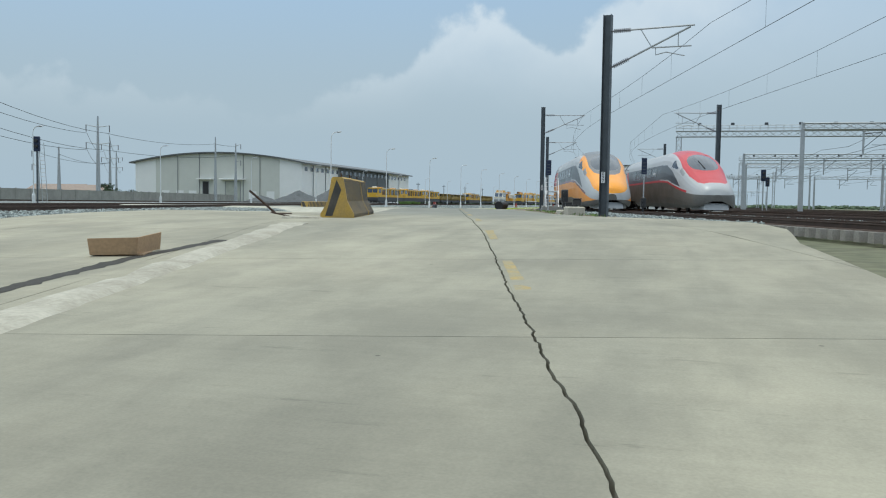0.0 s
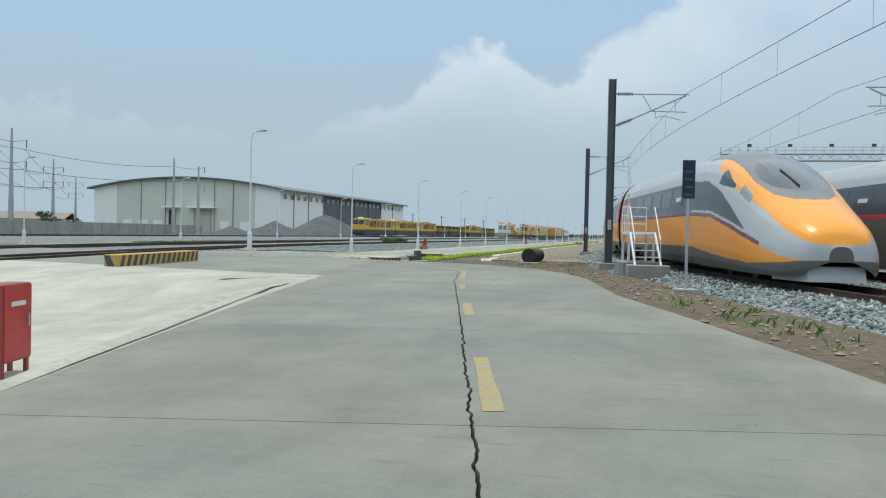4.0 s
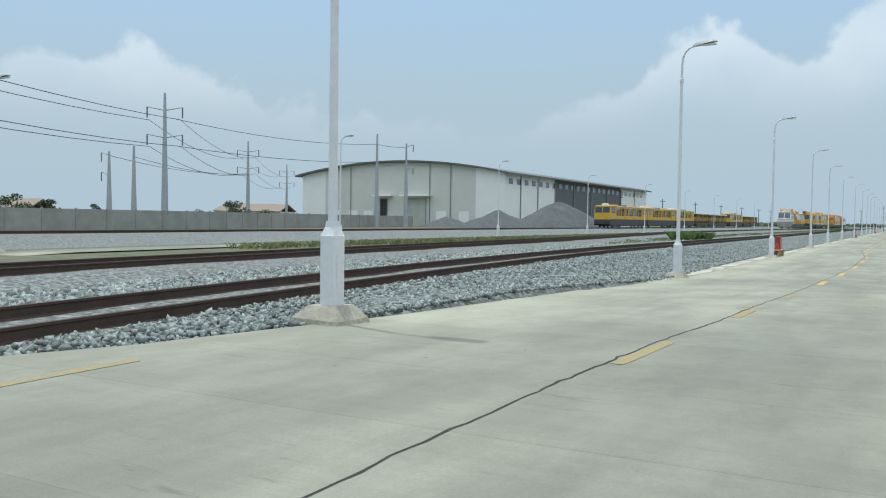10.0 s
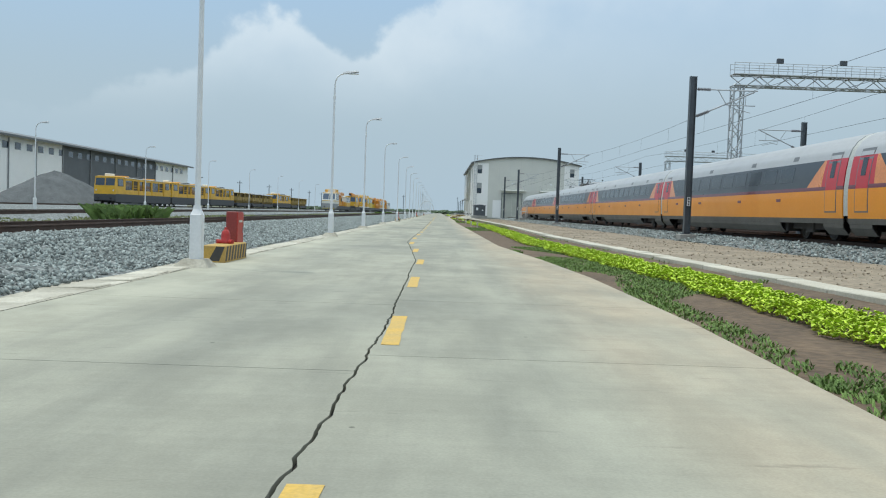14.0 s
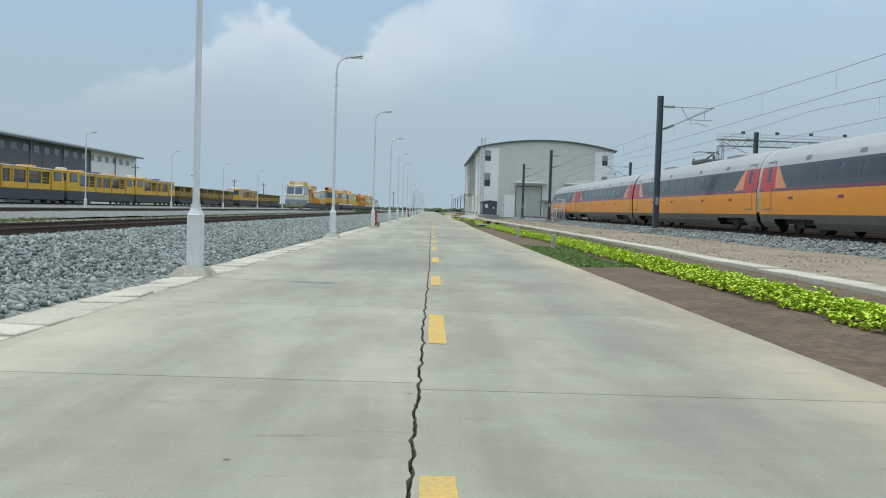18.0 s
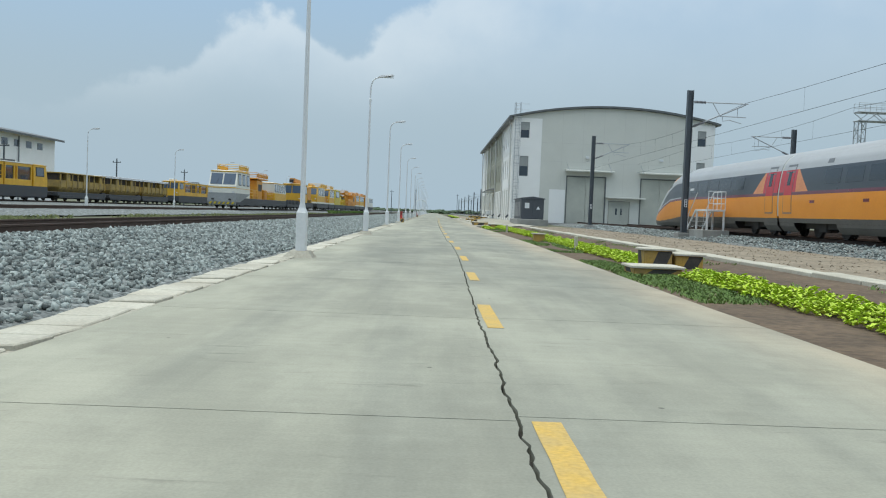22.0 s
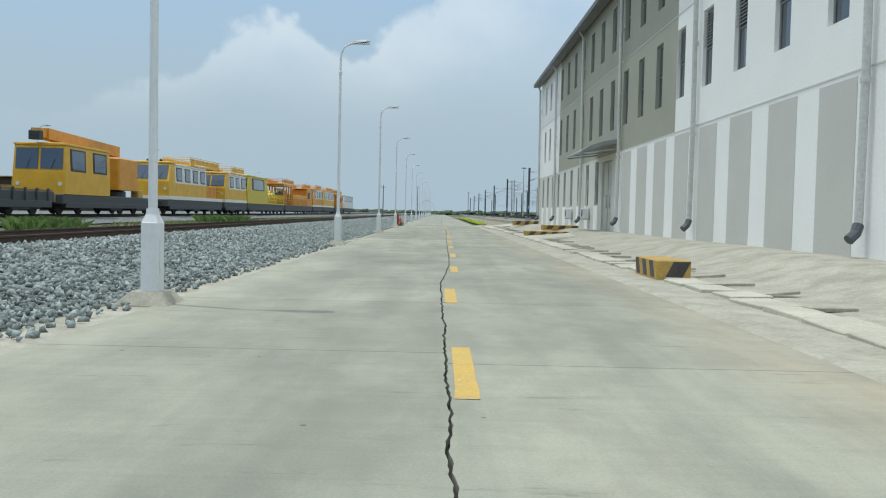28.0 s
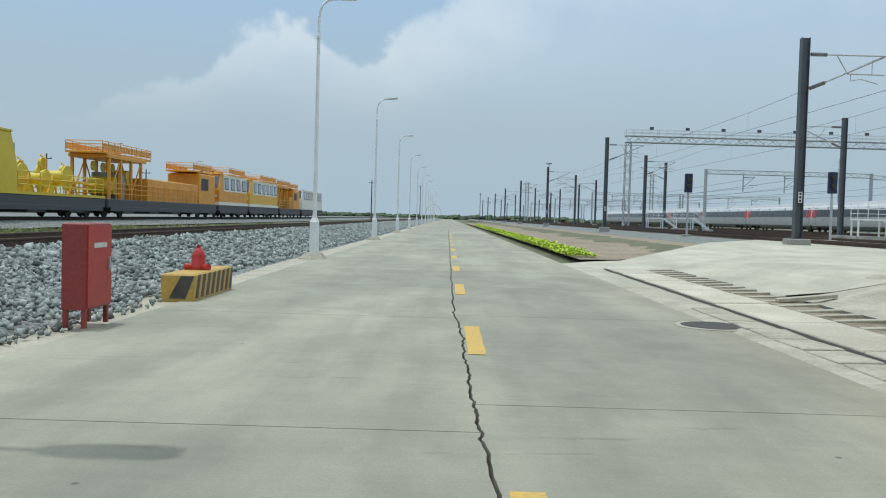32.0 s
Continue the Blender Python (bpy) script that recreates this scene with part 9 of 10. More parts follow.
SEAMS = [-127.0, -119.2, -111.6, -96.6, -91.0, -84.5]
gable_bay(HX0, -127.0, "wall_white", "gable_pier")
gable_bay(-84.5, HX1, "wall_white", "gable_pier")
for a, b in zip(SEAMS, SEAMS[1:]):
    gable_bay(a + 0.03, b - 0.03, "wall_grey", "gable_panel")
for x in SEAMS[1:-1]:
    part("seam_pipe", S().tube([(x, HY0 - 0.12, 0.2), (x, HY0 - 0.12, hall_z(x) - 0.3)], 0.13, 6), "frame", hall)
for a, b, lit in ((-110.4, -108.5, False), (-102.6, -97.7, True)):
    d = part("doorway", S().box(a - 0.2, HY0 - 0.12, 0.1, a, HY0 - 0.005, 6.6).box(b, HY0 - 0.12, 0.1, b + 0.2, HY0 - 0.005, 6.6).box(a, HY0 - 0.12, 6.4, b, HY0 - 0.005, 6.6), "frame", hall)
    # where not lit, a black sheet paints the shade within the doorway
    part("door_leaf", S().box(a, HY0 - 0.05, 0.1, b, HY0 - 0.006, 6.4), "door_panel" if lit else "black", d)
    part("awning", S().box(a - 1.4, HY0 - 2.0, 7.1, b + 1.8, HY0 - 0.01, 7.4, 0.03), "wall_white", d, "flat white canopy")
for x in (-131.5, -123.5, -118.5, -114.0, -93.5, -87.5, -81.0):
    part("low_panel", S().box(x - 1.3, HY0 - 0.06, 0.2, x + 1.3, HY0 - 0.004, 3.6), "wall_white", hall, "white shutter panel")
for a, b, m in ((HY0 + 0.36, 274.0, "wall_white"), (274.02, 331.0, "wall_dark"), (331.02, HY1, "wall_white")):
    part("side_wall", S().box(HX1 - 0.35, a, 0.1, HX1, b, HE - 0.1), m, hall)
for k in range(26):
    y = 246.5 + 4.5 * k
    if y < HY1 - 2:
        w = part("window", S().box(HX1 - 0.02, y - 1.1, 10.0, HX1 + 0.04, y + 1.1, 11.3), "frame", hall)
        part("pane", S().box(HX1 + 0.04, y - 1.0, 10.1, HX1 + 0.05, y + 1.0, 11.2), "glass", w)
for y in (252, 262.5, 274, 288, 302.5, 317, 331, 346):
    part("drainpipe", S().tube([(HX1 + 0.15, y, HE - 0.4), (HX1 + 0.15, y, 0.2)], 0.13, 6), "frame", hall)
xs = [HX0 - 1.6 + (HX1 - HX0 + 3.2) * i / 30 for i in range(31)]
part("roof", S().prism([(x, hall_z(x)) for x in xs] + [(x, hall_z(x) + 0.4) for x in reversed(xs)], "y", HY0 - 1.2, HY1 + 0.8), "trim", hall, "dark edged arched sheet roof", smooth=True)
part("back_wall", S().box(HX0, HY1 - 0.35, 0.1, HX1 - 0.36, HY1, HE - 0.1), "wall_grey", hall)
part("west_wall", S().box(HX0, HY0 + 0.36, 0.1, HX0 + 0.35, HY1 - 0.36, HE - 0.1), "wall_white", hall)


def heap(cx, cy, rx, ry, h, seed, label):
    """A heap of crushed stone at its angle of repose, with slumps and a rough skin."""
    n, m = 34, 14
    s = S()
    for j in range(m + 1):
        r = j / m
        for i in range(n):
            a = 2 * math.pi * i / n
            q = 1 + 0.25 * noise.noise((math.cos(a) * 1.3, math.sin(a) * 1.3, seed))
            x, y = cx + rx * r * q * math.cos(a), cy + ry * r * q * math.sin(a)
            z = h * max(0, (1 - r) ** 0.9) * (1 + 0.12 * noise.noise((x * 0.3, y * 0.3, seed))) + 0.18 * noise.noise((x * 0.9, y * 0.9, seed)) * (1 - r) + 0.05
            s.v.append((x, y, z))
    for j in range(m):
        for i in range(n):
            a, b = j * n + i, j * n + (i + 1) % n
            s.f.append((a, a + n, b + n, b))
    return solo("stone_heap", s, "gravel", label, "gravel heap", "", "gravel heaps")


heap(-70.5, 226, 8.5, 9, 3.6, 1, "low grey heap of crushed stone before the hall")
heap(-62.5, 238, 10.5, 13, 5.9, 2, "tall grey heap of crushed stone beside the siding")
heap(-79.0, 219, 6.0, 6, 2.3, 3, "small grey heap of crushed stone")

# ---------- boundary wall, with posts ----------
bw = tagged(new("boundary_wall"), "grey-green precast boundary wall with posts", "wall", "", "structure")
WALL = [(-62, 40), (-66, 78), (-70, 118), (-72, 146), (-80.5, 193), (-84, 214), (-96, 228)]
wp = resample(WALL, 3.6)
for p, q in zip(wp, wp[1:]):
    L = math.hypot(q[0] - p[0], q[1] - p[1])
    ang = math.degrees(math.atan2(q[1] - p[1], q[0] - p[0]))
    z = yard_z(*p)
    ob = part("wall_panel", shared("wall_panel_%d" % round(L * 100), lambda: S().box(0.1, -0.04, -0.1, L - 0.1, 0.04, 2.05).box(0.1, -0.055, 1.95, L - 0.1, 0.055, 2.1), "fence"), "fence", bw)
    ob.matrix_basis = pose(p[0], p[1], z, 0, 0, ang)
    part("wall_post", shared("wall_post", lambda: S().box(-0.1, -0.1, -0.2, 0.1, 0.1, 2.2, 0.02), "fence"), "fence", bw, at=(p[0], p[1], z), turn=ang)


# ---------- power line ----------
def power_pole(x, y, h, label, arms=((-0.12, 2.1), (-0.32, 2.1)), turn=0.0, one_side=False):
    o = thing("power_pylon", label, "pylon", "steel tube pylons", at=(x, y, 0.05), turn=turn)
    part("shaft", S().tube([(0, 0, 0), (0, 0, h * 0.5), (0, 0, h)], 0.46, 10, 0.14), "galv", o, smooth=True)
    for f, w in arms:
        z = h * (1 + f)
        for sg in ((-1,) if one_side else (-1, 1)):
            a = part("crossarm", S().tube([(0, 0, z - 0.1), (sg * w * 0.6, 0, z + 0.12), (sg * w, 0, z + 0.28)], 0.1, 6, 0.05), "galv", o)
            part("insulator", S().tube([(sg * w * 0.96, 0, z + 0.2), (sg * w * 0.96, 0, z - 1.0)], 0.09, 6), "insul", a)
    part("base_flange", S().lathe(0, 0, [(0.7, 0), (0.7, 0.12), (0.46, 0.15)], 12), "block", o)
    return o


PYL = [(-74.3, 141, 16.0), (-109.8, 195, 16.2), (-151, 257, 16.4)]
for x, y, h in PYL:
    power_pole(x, y, h, "tall tapered steel pylon with two pairs of crossarms", turn=35)
power_pole(-78.9, 193.3, 16.3, "tall tapered steel end pole before the hall", arms=())
power_pole(-76.0, 198.3, 15.0, "steel end pole with short brackets", arms=((-0.03, 1.3), (-0.3, 1.3)), turn=200, one_side=True)
power_pole(-89.8, 150, 11.0, "plain tapered steel pole by the wall", arms=())
power_pole(-94.7, 150, 10.4, "steel pole with short brackets by the wall", arms=((-0.04, 1.2), (-0.3, 1.2)), turn=20, one_side=True)


def sag(a, b, drop, n=10):
    return [(a[0] + (b[0] - a[0]) * i / n, a[1] + (b[1] - a[1]) * i / n, a[2] + (b[2] - a[2]) * i / n - 4 * drop * (i / n) * (1 - i / n)) for i in range(n + 1)]


def power_wire(a, b, drop=1.2):
    solo("power_line", S().tube(sag(a, b, drop), 0.035, 4), "wire", "dark sagging power line", "power line", "", "power lines")


for fz in (12.9, 9.8):
    for off in (-1.8, 1.8):
        power_wire((-40 + off, 60, fz + 1.0), (-74.3 + off, 141 + off * 0.4, fz), 1.4)
        power_wire((-74.3 + off, 141 + off * 0.4, fz), (-109.8 + off, 195, fz + 0.2), 1.5)
        power_wire((-109.8 + off, 195, fz + 0.2), (-151 + off, 257, fz + 0.4), 1.5)
power_wire((-72.5, 141, 12.9), (-78.9, 193.3, 14.6), 0.9)
power_wire((-72.5, 141, 9.8), (-76.0, 198.3, 12.0), 0.9)
power_wire((-78.9, 193.3, 14.6), (-76.0, 198.3, 14.4), 0.2)
power_wire((-89.8, 150, 9.6), (-109.8, 195, 9.9), 0.8)
power_wire((-94.7, 150, 9.9), (-109.8, 195, 10.0), 0.9)


def wood_pole(x, y, h=8.0):
    o = thing("utility_pole", "grey concrete utility pole behind the works trains", "pole", "utility poles", at=(x, y, 0.0))
    part("shaft", S().tube([(0, 0, 0), (0, 0, h)], 0.16, 8, 0.1), "mast", o)
    part("crossbar", S().box(-0.7, -0.05, h - 0.7, 0.7, 0.05, h - 0.58), "mast", o)
    for sx in (-0.6, 0.0, 0.6):
        part("insulator", S().lathe(sx, 0, [(0.06, h - 0.58), (0.07, h - 0.5), (0.03, h - 0.4)], 6), "insul", o)


for k in range(11):
    wood_pole(-52.0 - 0.9 * (k < 5) * (5 - k), 262 + 36 * k, 8.0)
for x, y, h in ((-10.2, 640, 12.6), (13.5, 690, 12), (-17.0, 520, 9.0)):
    wood_pole(x, y, h)


# ---------- signals ----------
def colour_signal(x, y, h, turn=0.0, ladder=False, z=0.4, label="dark two-aspect signal on a steel post"):
    o = thing("railway_signal", label, "signal", "railway signals", at=(x, y, z), turn=turn)
    part("post", S().tube([(0, 0, 0), (0, 0, h - 0.2)], 0.07, 8), "galv" if not ladder else "mast", o)
    hd = part("head", S().box(-0.24, -0.12, h - 1.2, 0.24, 0.12, h, 0.04), "blue_sign", o, "dark signal head")
    for zz in (h - 0.35, h - 0.8):
        part("lens_hood", S().tube([(0, -0.12, zz), (0, -0.3, zz)], 0.13, 12), "black", hd)
    if ladder:
        part("ladder", S().tube([(0.35, 0.15, 0.1), (0.12, 0.1, h - 0.5)], 0.025, 5).tube([(0.75, 0.15, 0.1), (0.5, 0.1, h - 0.5)], 0.025, 5), "galv", o)
        for i in range(14):
            q = i / 14
            part("rung", S().tube([(0.35 - 0.23 * q, 0.13, 0.4 + (h - 1) * q), (0.75 - 0.25 * q, 0.13, 0.4 + (h - 1) * q)], 0.015, 4), "galv", o)
    part("foot", S().box(-0.3, -0.3, -0.3, 0.3, 0.3, 0.12, 0.02), "block", o)
    return o


colour_signal(-22.5, 61.5, 5.6, 15, True, 0.2, "black round-headed signal with a ladder beside the ballast")
colour_signal(15.2, 386.9, 4.0)
colour_signal(21.2, 380.0, 3.9)
for x, y in ((31.5, 88), (37.0, 96), (33.2, 130), (40.5, 120)):
    colour_signal(x, y, 4.4, 8)


# ---------- portal gantries over the yard ----------
def lattice(s, a, b, w, d, n, r=0.05):
    """Four chords from a to b with zigzag bracing on each face; w across, d the other way."""
    a, b = Vector(a), Vector(b)
    ax = (b - a).normalized()
    u = Vector((0, 1, 0)) if abs(ax.y) < 0.9 else Vector((1, 0, 0))
    v = ax.cross(u)
    cs = [(u * (sx * w / 2) + v * (sv * d / 2)) for sx, sv in ((-1, -1), (1, -1), (1, 1), (-1, 1))]
    for c in cs:
        s.tube([a + c, b + c], r * 1.3, 4)
    for k in range(n):
        p, q = a.lerp(b, k / n), a.lerp(b, (k + 1) / n)
        for i in range(4):
            c0, c1 = cs[i], cs[(i + 1) % 4]
            s.tube([p + (c0 if k % 2 else c1), q + (c1 if k % 2 else c0)], r * 0.8, 4)
        s.tube([p + cs[0], p + cs[1]], r * 0.8, 4)
        s.tube([p + cs[2], p + cs[3]], r * 0.8, 4)
    return s


def floodlight_gantry(x0, x1, y, top, label, legs):
    o = thing("light_gantry", label, "gantry", "floodlight gantries")
    zb = top - 2.0
    for x in legs:
        part("leg", lattice(S(), (x, y, 0.3), (x, y, zb - 0.5), 1.1, 1.0, 13, 0.06), "galv", o)
        part("footing", S().box(x - 1.1, y - 1.1, -0.2, x + 1.1, y + 1.1, 0.5, 0.04), "block", o)
    part("beam", lattice(S(), (x0 - 0.6, y, zb), (x1, y, zb), 1.3, 1.15, int((x1 - x0) / 1.5), 0.06), "galv", o)
    part("walkway", S().box(x0 - 0.5, y - 0.5, zb + 0.62, x1, y + 0.5, zb + 0.68), "galv", o)
    r = S()
    for sy in (-0.65, 0.65):
        for zz in (0.55, 1.1):
            r.tube([(x0 - 0.6, y + sy, zb + 0.65 + zz), (x1, y + sy, zb + 0.65 + zz)], 0.03, 4)
        k = x0 - 0.6
        while k < x1:
            r.tube([(k, y + sy, zb + 0.6), (k, y + sy, zb + 1.75)], 0.03, 4)
            k += 1.5
    part("guard_rail", r, "galv", o)
    x = x0 + 4.0
    while x < x1:
        part("floodlight", S().box(x - 0.35, y - 0.85, zb + 1.75, x + 0.35, y - 0.55, zb + 2.25, 0.05), "cab_grey", o, "dark floodlight")
        x += 6.5
    return o


floodlight_gantry(31.3, 78.0, 186.0, 17.8, "tall lattice floodlight gantry across the stabling tracks", (31.3, 77.0))
floodlight_gantry(32.6, 84.0, 488.0, 18.4, "tall lattice floodlight gantry past the depot", (32.6, 83.0))
floodlight_gantry(55.0, 100.0, 300.0, 17.8, "distant lattice floodlight gantry", (55.0, 99.0))


def wire_portal(x0, x1, y, top, drops, label="low lattice portal carrying overhead wires"):
    o = thing("wire_portal", label, "portal", "wire portals")
    for x in (x0, x1):
        part("post", S().loft([[(x - w, y - w, z), (x + w, y - w, z), (x + w, y + w, z), (x - w, y + w, z)] for w, z in ((0.2, 0.0), (0.16, top))]), "galv", o)
    part("beam", lattice(S(), (x0, y, top - 0.35), (x1, y, top - 0.35), 0.5, 0.55, int((x1 - x0) / 1.1), 0.035), "galv", o)
    for x in drops:
        d = part("drop_post", S().tube([(x, y, top - 0.6), (x, y, top - 2.9)], 0.09, 6), "galv", o)
        part("bracket", S().tube([(x, y, top - 1.0), (x + 1.5, y, top - 0.9)], 0.035, 5).tube([(x, y, top - 2.3), (x + 1.5, y, top - 0.95)], 0.03, 5).tube([(x + 0.7, y, top - 2.0), (x + 2.0, y, top - 2.0)], 0.025, 5), "mast", d)
        part("insulator", S().tube([(x + 0.1, y, top - 1.0), (x + 0.6, y, top - 0.97)], 0.07, 6), "insul", d)
    return o


for x0, y, top in ((38.7, 84, 8.5), (38.4, 129, 8.4), (42.0, 160, 8.4), (40.0, 215, 8.3), (34.2, 446, 8.6), (36.0, 545, 8.6), (35, 610, 8.6), (36, 700, 8.6)):
    wire_portal(x0, x0 + 22, y, top, (x0 + 5.0, x0 + 10.5, x0 + 16.5))
    wire_portal(x0 + 23.5, x0 + 48, y + 3, top, (x0 + 29, x0 + 35, x0 + 41))


def far_wire(x, y0, y1, z):
    o = thing("overhead_wire", "overhead wire of the far stabling tracks", "wire", "overhead wires")
    part("contact_wire", S().tube([(x, y, z) for y in (y0, y1)], 0.02, 4), "wire", o)
    part("messenger_wire", S().tube([(x, y, z + 1.2 - 0.5 * (k % 2)) for k, y in enumerate(np.linspace(y0, y1, 11))], 0.02, 4), "wire", o)


for x in (44.5, 50.0, 56.5, 68.0):
    far_wire(x, 80, 216, 6.3)
    far_wire(x - 4, 446, 900, 6.3)
for x in (43.0, 49.0, 55.5):
    railway("far stabling track", x, 60, 900, sleepers=False)


# slender masts farther along the yard, past the depot
mast_far = line_mast("slim grey mast in the far yard", "overhead-line masts")
mast_far.matrix_basis = pose(21.5, 426, 0.4)
for x, y in ((20.5, 470), (20.2, 530), (26.5, 505), (27.5, 560), (20.4, 590), (33, 640), (20.5, 660), (27.0, 720), (38, 760), (44, 700)):
    copy_thing(mast_far, pose(x, y, 0.4, 0, 0, rng.choice((0, 180))))


def high_mast(x, y, h):
    o = thing("high_mast_light", "tall slender lighting mast with a crown of lamps", "lighting mast", "lighting masts", at=(x, y, 0))
    part("shaft", S().tube([(0, 0, 0), (0, 0, h)], 0.28, 8, 0.12), "galv", o)
    part("crown", S().lathe(0, 0, [(0.3, h - 0.4), (1.0, h - 0.3), (1.0, h), (0.2, h + 0.4)], 12), "frame", o)
    part("base", S().lathe(0, 0, [(0.6, 0), (0.6, 0.3), (0.3, 0.4)], 10), "block", o)


for x, y, h in ((33.8, 620, 20.5), (92, 240, 19), (60, 115, 12)):
    high_mast(x, y, h)


def far_pylon(x, y, h):
    o = thing("lattice_pylon", "far lattice power pylon in the haze", "pylon", "far pylons", at=(x, y, 0))
    part("tower", lattice(S(), (0, 0, 0), (0, 0, h), 2.4, 2.4, 12, 0.16), "galv", o)
    for z, w in ((0.72, 5.0), (0.84, 4.4), (0.95, 3.6)):
        part("crossarm", S().tube([(-w, 0, h * z), (0, 0, h * z + 0.6), (w, 0, h * z)], 0.22, 5), "galv", o)


for x, y, h in ((160, 1000, 40), (308, 1000, 56), (62, 1000, 31), (420, 820, 36), (-260, 700, 30)):
    far_pylon(x, y, h)

# pale arch far beyond the end of the road
ar = thing("arch_bridge", "white arch of a distant bridge", "bridge", at=(-20.0, 1500, 0))
for yy in (-3, 3):
    part("arch_rib", S().tube([(11.5 * math.cos(a), yy, 3.5 + 15.5 * math.sin(a)) for a in np.linspace(0, math.pi, 18)], 0.55, 6), "white_paint", ar)
part("deck", S().box(-40, -4, 2.6, 40, 4, 4.0), "wall_grey", ar)
for k in range(-4, 5):
    part("hanger", S().tube([(k * 2.2, 0, 4), (k * 2.2, 0, 3.5 + 15.5 * math.sqrt(max(0.02, 1 - (k * 2.2 / 11.5) ** 2)))], 0.12, 4), "white_paint", ar)
for x in (-30, -11.5, 11.5, 30):
    part("pier", S().box(x - 0.8, -3, -1.5, x + 0.8, 3, 2.6), "wall_grey", ar)


# ---------- trees and houses beyond the wall ----------
def tree(x, y, h, seed, label="dark green broadleaf tree beyond the yard wall"):
    r = np.random.RandomState(seed)
    o = thing("tree", label, "tree", "trees beyond the wall", at=(x, y, -0.1))
    trunk = S().tube([(0, 0, 0), (0.1, 0.05, h * 0.3), (0.05, -0.1, h * 0.62)], 0.16 * h / 5, 7, 0.06)
    tips = []
    for k in range(6):
        a, q = r.uniform(0, 6.28), r.uniform(0.28, 0.6)
        e = (math.cos(a) * h * r.uniform(0.2, 0.42), math.sin(a) * h * r.uniform(0.2, 0.42), h * (q + r.uniform(0.12, 0.32)))
        trunk.tube([(0.06, 0, h * q), (e[0] * 0.5, e[1] * 0.5, (h * q + e[2]) / 2 + 0.1), e], 0.06, 5, 0.02)
        tips.append(e)
    tips.append((0, 0, h * 0.85))
    part("trunk", trunk, "bark", o)
    V, F = [], []
    for e in tips:
        rad = h * r.uniform(0.13, 0.24)
        for i in range(130):
            d = r.normal(size=3)
            d = d / np.linalg.norm(d) * rad * r.uniform(0.45, 1.1) * np.array((1.25, 1.25, 0.75))
            c = np.array(e) + d
            t1, t2 = r.normal(size=3), r.normal(size=3)
            L = h * 0.035
            k = len(V)
            V += [tuple(c + t1 / np.linalg.norm(t1) * L), tuple(c + t2 / np.linalg.norm(t2) * L), tuple(c - t1 / np.linalg.norm(t1) * L * 0.8), tuple(c - t2 / np.linalg.norm(t2) * L * 0.7)]
            F += [(k, k + 1, k + 2), (k, k + 2, k + 3)]
    me = bpy.data.meshes.new("crown")
    me.from_pydata(V, [], F)
    me.materials.append(M["leaf"])
    part("crown", me, "leaf", o)
    return o


tr = random.Random(5)
for k, (x, y, h) in enumerate(((-128, 150, 4.5), (-118, 152, 5.0), (-111, 153, 4.2), (-139, 150, 5.2), (-150, 158, 4.6), (-163, 152, 4.8), (-100.5, 182, 4.6), (-97.5, 186, 3.2), (-170, 178, 5.0), (-182, 196, 4.4), (-196, 210, 5.4), (-160, 232, 3.6), (-210, 240, 5.0), (-146, 128, 4.6))):
    tree(x, y, h, 50 + k)
for k, (x, y) in enumerate(((-86.0, 232), (-122.5, 239), (-113.5, 240))):
    tree(x, y, 2.2, 90 + k, "low green bush before the hall")
V, F = [], []
r = np.random.RandomState(77)
for i in range(5200):
    a = r.uniform(-1.25, 1.25)
    d = r.uniform(1150, 1300)
    x, y = math.sin(a) * d, math.cos(a) * d
    top = 2.2 + 2.5 * noise.noise((a * 9, 0, 3)) + 1.5 * noise.noise((a * 37, 4, 3))
    z = r.uniform(-1, max(1.5, top))
    w, hgt = r.uniform(3, 8), r.uniform(1.2, 2.8)
    k = len(V)
    ca, sa = math.cos(a), -math.sin(a)
    V += [(x - w * ca, y - w * sa, z - hgt), (x + w * ca * 0.8, y + w * sa * 0.8, z - hgt * 0.8), (x + w * ca * 0.4, y + w * sa * 0.4, z + hgt), (x - w * ca * 0.6, y - w * sa * 0.6, z + hgt * 0.7), (x, y - 4, z)]
    F += [(k, k + 1, k + 4), (k + 1, k + 2, k + 4), (k + 2, k + 3, k + 4), (k + 3, k, k + 4)]
me = bpy.data.meshes.new("far_woods")
me.from_pydata(V, [], F)
me.materials.append(M["leaf"])
tagged(new("far_woods", me), "low hazy line of far trees on the horizon", "trees", "", "stuff")


def house(x, y, w, d, h, turn, roofm, label):
    o = thing("house", label, "house", "far houses", at=(x, y, 0), turn=turn)
    part("wall", S().box(-w / 2, -d / 2, -1, w / 2, d / 2, h), "wall_beige", o)
    part("roof", S().prism([(-d / 2 - 0.5, h - 0.1), (0, h + d * 0.22), (d / 2 + 0.5, h - 0.1), (d / 2 + 0.5, h + 0.1), (0, h + d * 0.22 + 0.25), (-d / 2 - 0.5, h + 0.1)], "x", -w / 2 - 0.4, w / 2 + 0.4), roofm, o)
    for k in range(3):
        p = part("window", S().box(-w / 3 + k * w / 3 - 0.6, -d / 2 - 0.04, 1.0, -w / 3 + k * w / 3 + 0.6, -d / 2 - 0.005, 2.2), "glass", o)
    return o


for x, y, w, d, h, t, m in ((-178, 168, 14, 8, 3.2, 40, "far_roof"), (-160, 166, 11, 7, 2.6, 30, "far_roof"), (-140, 164, 16, 8, 2.4, 20, "far_roof"), (-205, 190, 16, 9, 3.4, 45, "far_roof"), (-190, 290, 22, 10, 3.5, 10, "far_roof"), (-230, 330, 26, 12, 4, 0, "far_roof")):
    house(x, y, w, d, h, t, m, "low far house with a pitched roof")

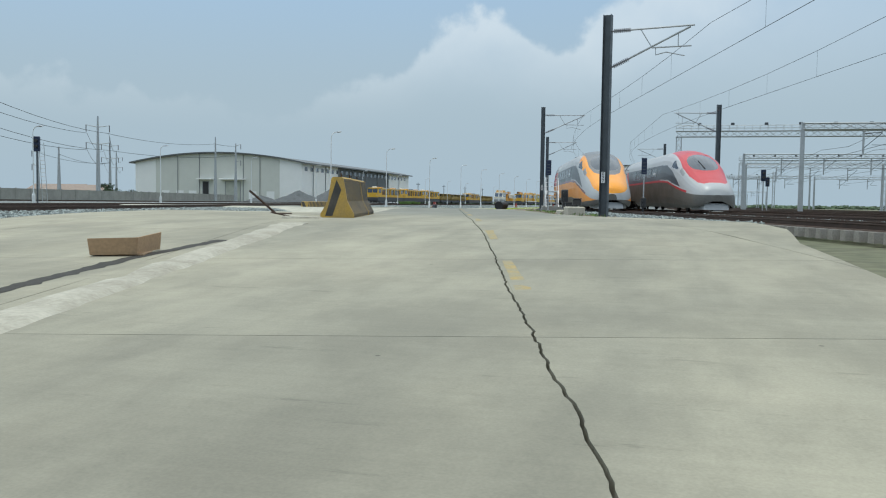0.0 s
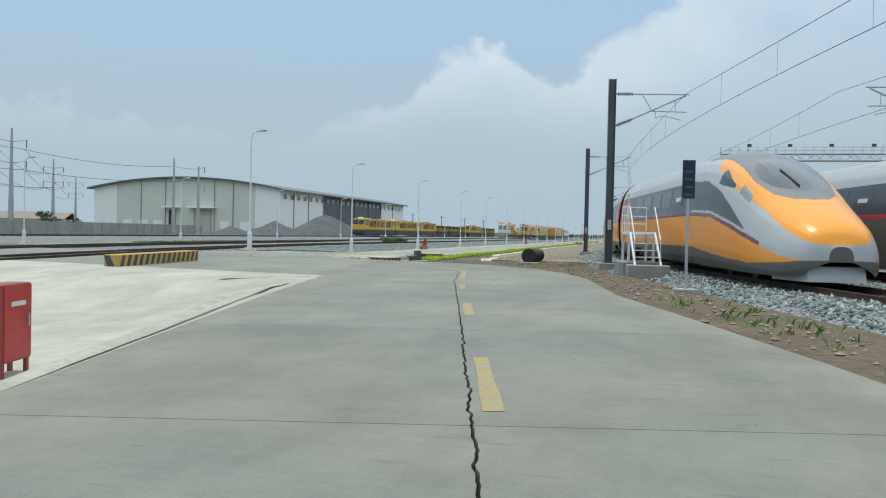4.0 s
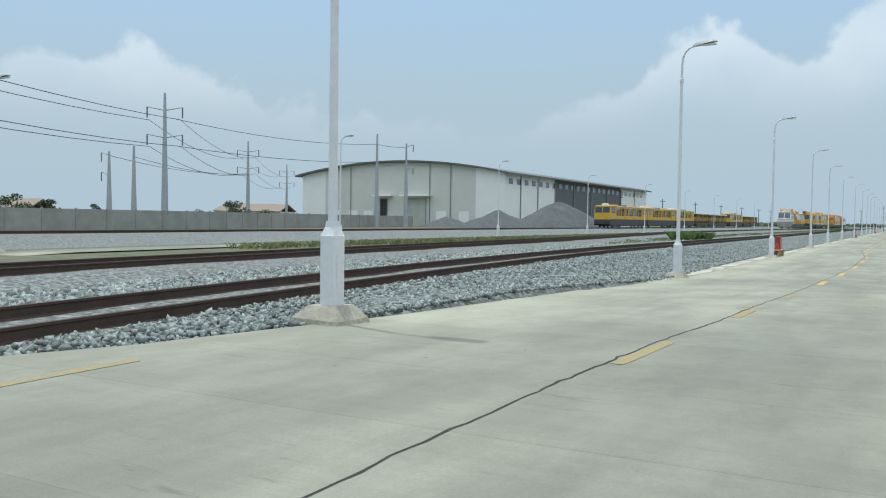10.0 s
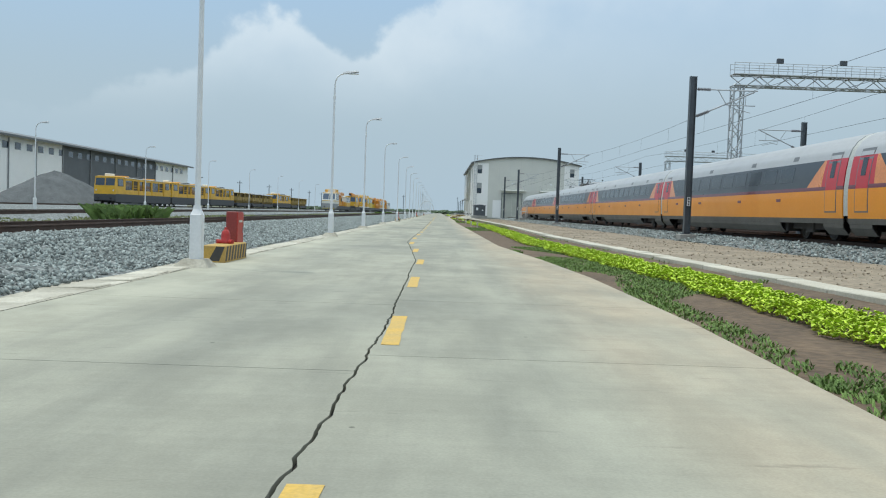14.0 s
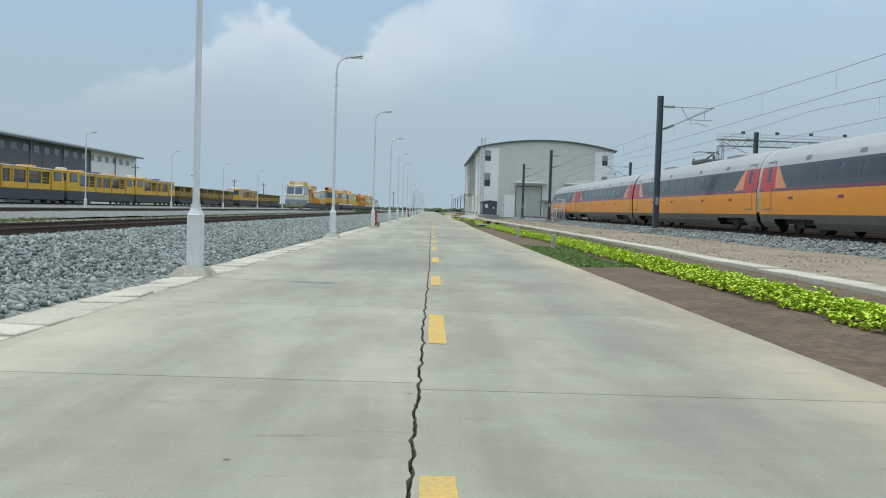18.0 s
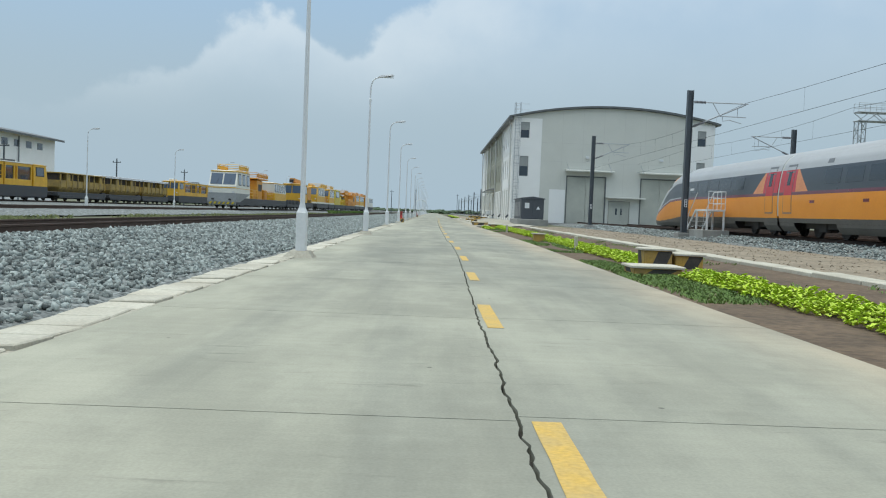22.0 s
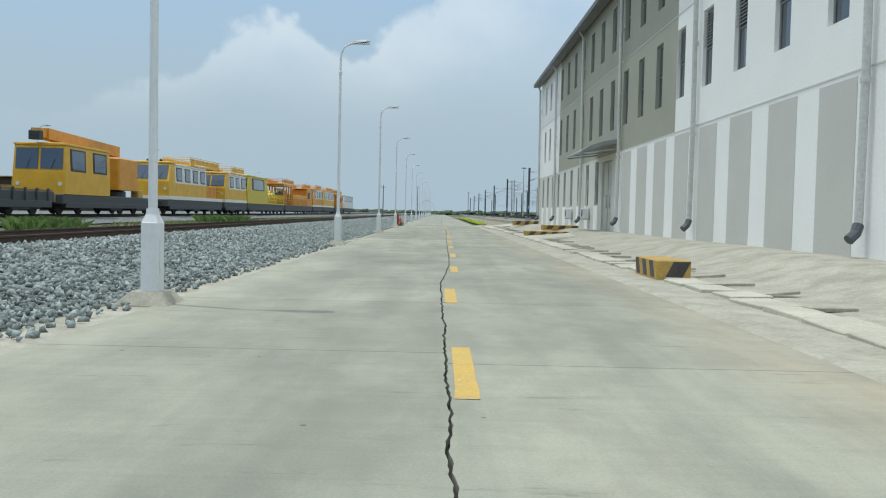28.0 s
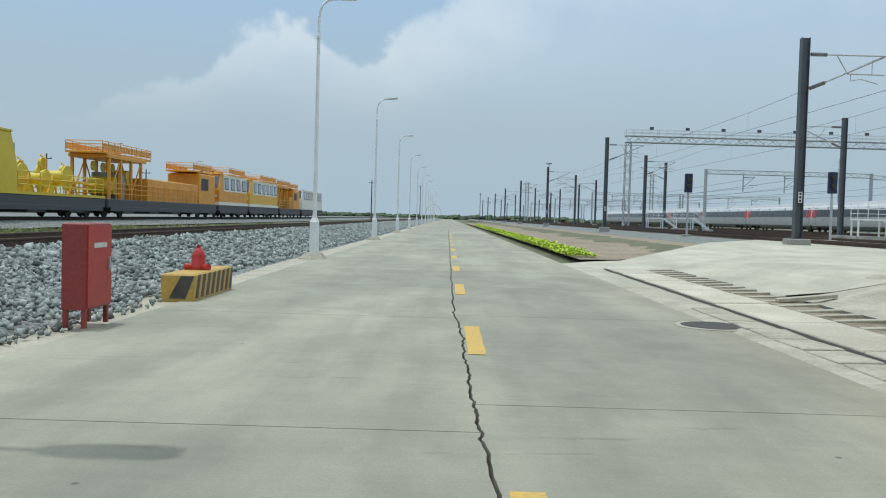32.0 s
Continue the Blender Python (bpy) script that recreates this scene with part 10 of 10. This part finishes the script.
# ---------- strips and the branch road ----------
sr = [60 + 8 * k for k in range(56)]
solo("service_road", strip_mesh([(-29.6 + curve_off(y) * 0.9, y) for y in sr], [(-27.0 + curve_off(y) * 0.9, y) for y in sr], lambda x, y: yard_z(x, y) + 0.06, 0.0, 4), "concrete_dark", "pale concrete service road beyond the ballast", "service road", "structure")
grass_tufts(9000, (-26.4, -23.6, 100, 420), 27, "yellowish grass strip along the service road", lambda x, y: yard_z(x, y), 0.3, lambda x, y: noise.noise((x * 0.4, y * 0.05, 44)) > -0.25, "dry_grass")
br = tagged(new("branch_road"), "pale concrete branch road across the yard", "road", "", "structure")
BL = [(3.1, 348.2), (4.4, 347.6), (5.4, 347.1), (6.2, 346.7), (7.0, 346.3), (7.8, 346.0), (8.6, 345.7), (18.0, 345.6), (33.0, 350), (52.0, 400)]
BR = [(3.1, 356.5), (3.5, 356.9), (3.9, 357.3), (4.3, 357.7), (4.6, 358.0), (4.9, 358.3), (5.2, 358.6), (10.4, 367.0), (23.2, 390.0), (38.6, 413)]
for k in range(len(BL) - 1):
    part("slab", strip_mesh([BL[k], BL[k + 1]], [BR[k], BR[k + 1]], lambda x, y: 0.036 * smooth01(3.1, 4.2, x) - 0.01 + 0.44 * smooth01(0.42, 0.86, (x - 3.2) / 5.2), 0.0, 14), "concrete_white", br)

# covered drain beside the road where the branch leaves, and gravelly dirt beyond the branch
cd = tagged(new("drain"), "half-covered concrete drain across the branch road mouth", "drain", "", "structure")
def mouth_z(x, y):
    on_branch = 0.036 * smooth01(3.1, 4.2, x) - 0.01 + 0.44 * smooth01(0.42, 0.86, (x - 3.2) / 5.2)
    return max(verge_z(x, y) if y < 349 else -1.0, on_branch if y > 345.6 else -1.0)
def along(x, y0=338.6, y1=354.2):
    return [(x + 0.03 * noise.noise((yy * 0.9, x, 3.0)), yy) for yy in np.arange(y0, y1, 0.4)]
for xa, xb, nm in ((3.80, 3.89, "joint"), (4.72, 4.83, "joint"), (5.42, 5.56, "joint")):
    part(nm, strip_mesh(along(xa), along(xb), mouth_z, 0.008), "gap", cd, "dark open joint")
part("channel_floor", strip_mesh(along(4.83), along(5.42), mouth_z, 0.006), "dirt", cd, "dusty channel floor")
for k in range(7):
    y = 338.9 + 2.2 * k
    q = S().box(-0.4, -1.08, -0.06, 0.4, 1.08, 0.02, 0.012)
    ob = part("cover_slab", q, "concrete_pale", cd)
    ob.matrix_basis = pose(4.3, y + 1.0, mouth_z(4.3, y + 1.0) + 0.012, rng.uniform(-0.3, 0.3), math.degrees(-0.02), rng.uniform(-0.5, 0.5))
for k in range(24):
    y = 339.2 + 0.62 * k + rng.uniform(-0.1, 0.1)
    ob = part("cross_bar", shared("drain_cross_bar", lambda: S().box(-0.31, -0.07, -0.03, 0.31, 0.07, 0.025, 0.008), "mortar"), "mortar", cd)
    ob.matrix_basis = pose(5.12, y, mouth_z(5.12, y) + 0.012, 0, -3.0, rng.uniform(-6, 6))
bar = part("loose_bar", S().box(-0.52, -0.05, 0, 0.52, 0.05, 0.06, 0.01), "concrete_pale", cd, "pale loose bar across the drain")
bar.matrix_basis = pose(5.5, 346.0, mouth_z(5.5, 346.0) + 0.045, 0, -4, 14)
for k in range(9):
    y = 338.4 + 0.75 * k
    ob = part("edge_strip", shared("drain_edge_strip", lambda: S().box(-0.2, -0.34, -0.05, 0.2, 0.34, 0.012, 0.008), "mortar"), "mortar", cd)
    ob.matrix_basis = pose(3.56, y, 0.022, rng.uniform(-1, 1), rng.uniform(-1, 1), rng.uniform(-2, 2))
solo("dirt_strip", strip_mesh([(road_r(y) + 0.9, y) for y in np.arange(359.0, 520.0, 3.0)], [(min(13.6, 5.2 + 0.62 * (y - 359.0)), y) for y in np.arange(359.0, 520.0, 3.0)], lambda x, y: 0.01 + 0.015 * (x - 4), 0.0, 12, 0.03, 1.1), "dirt", "stony grey dirt between the road and the stabling tracks", "dirt", "structure", smooth=True)
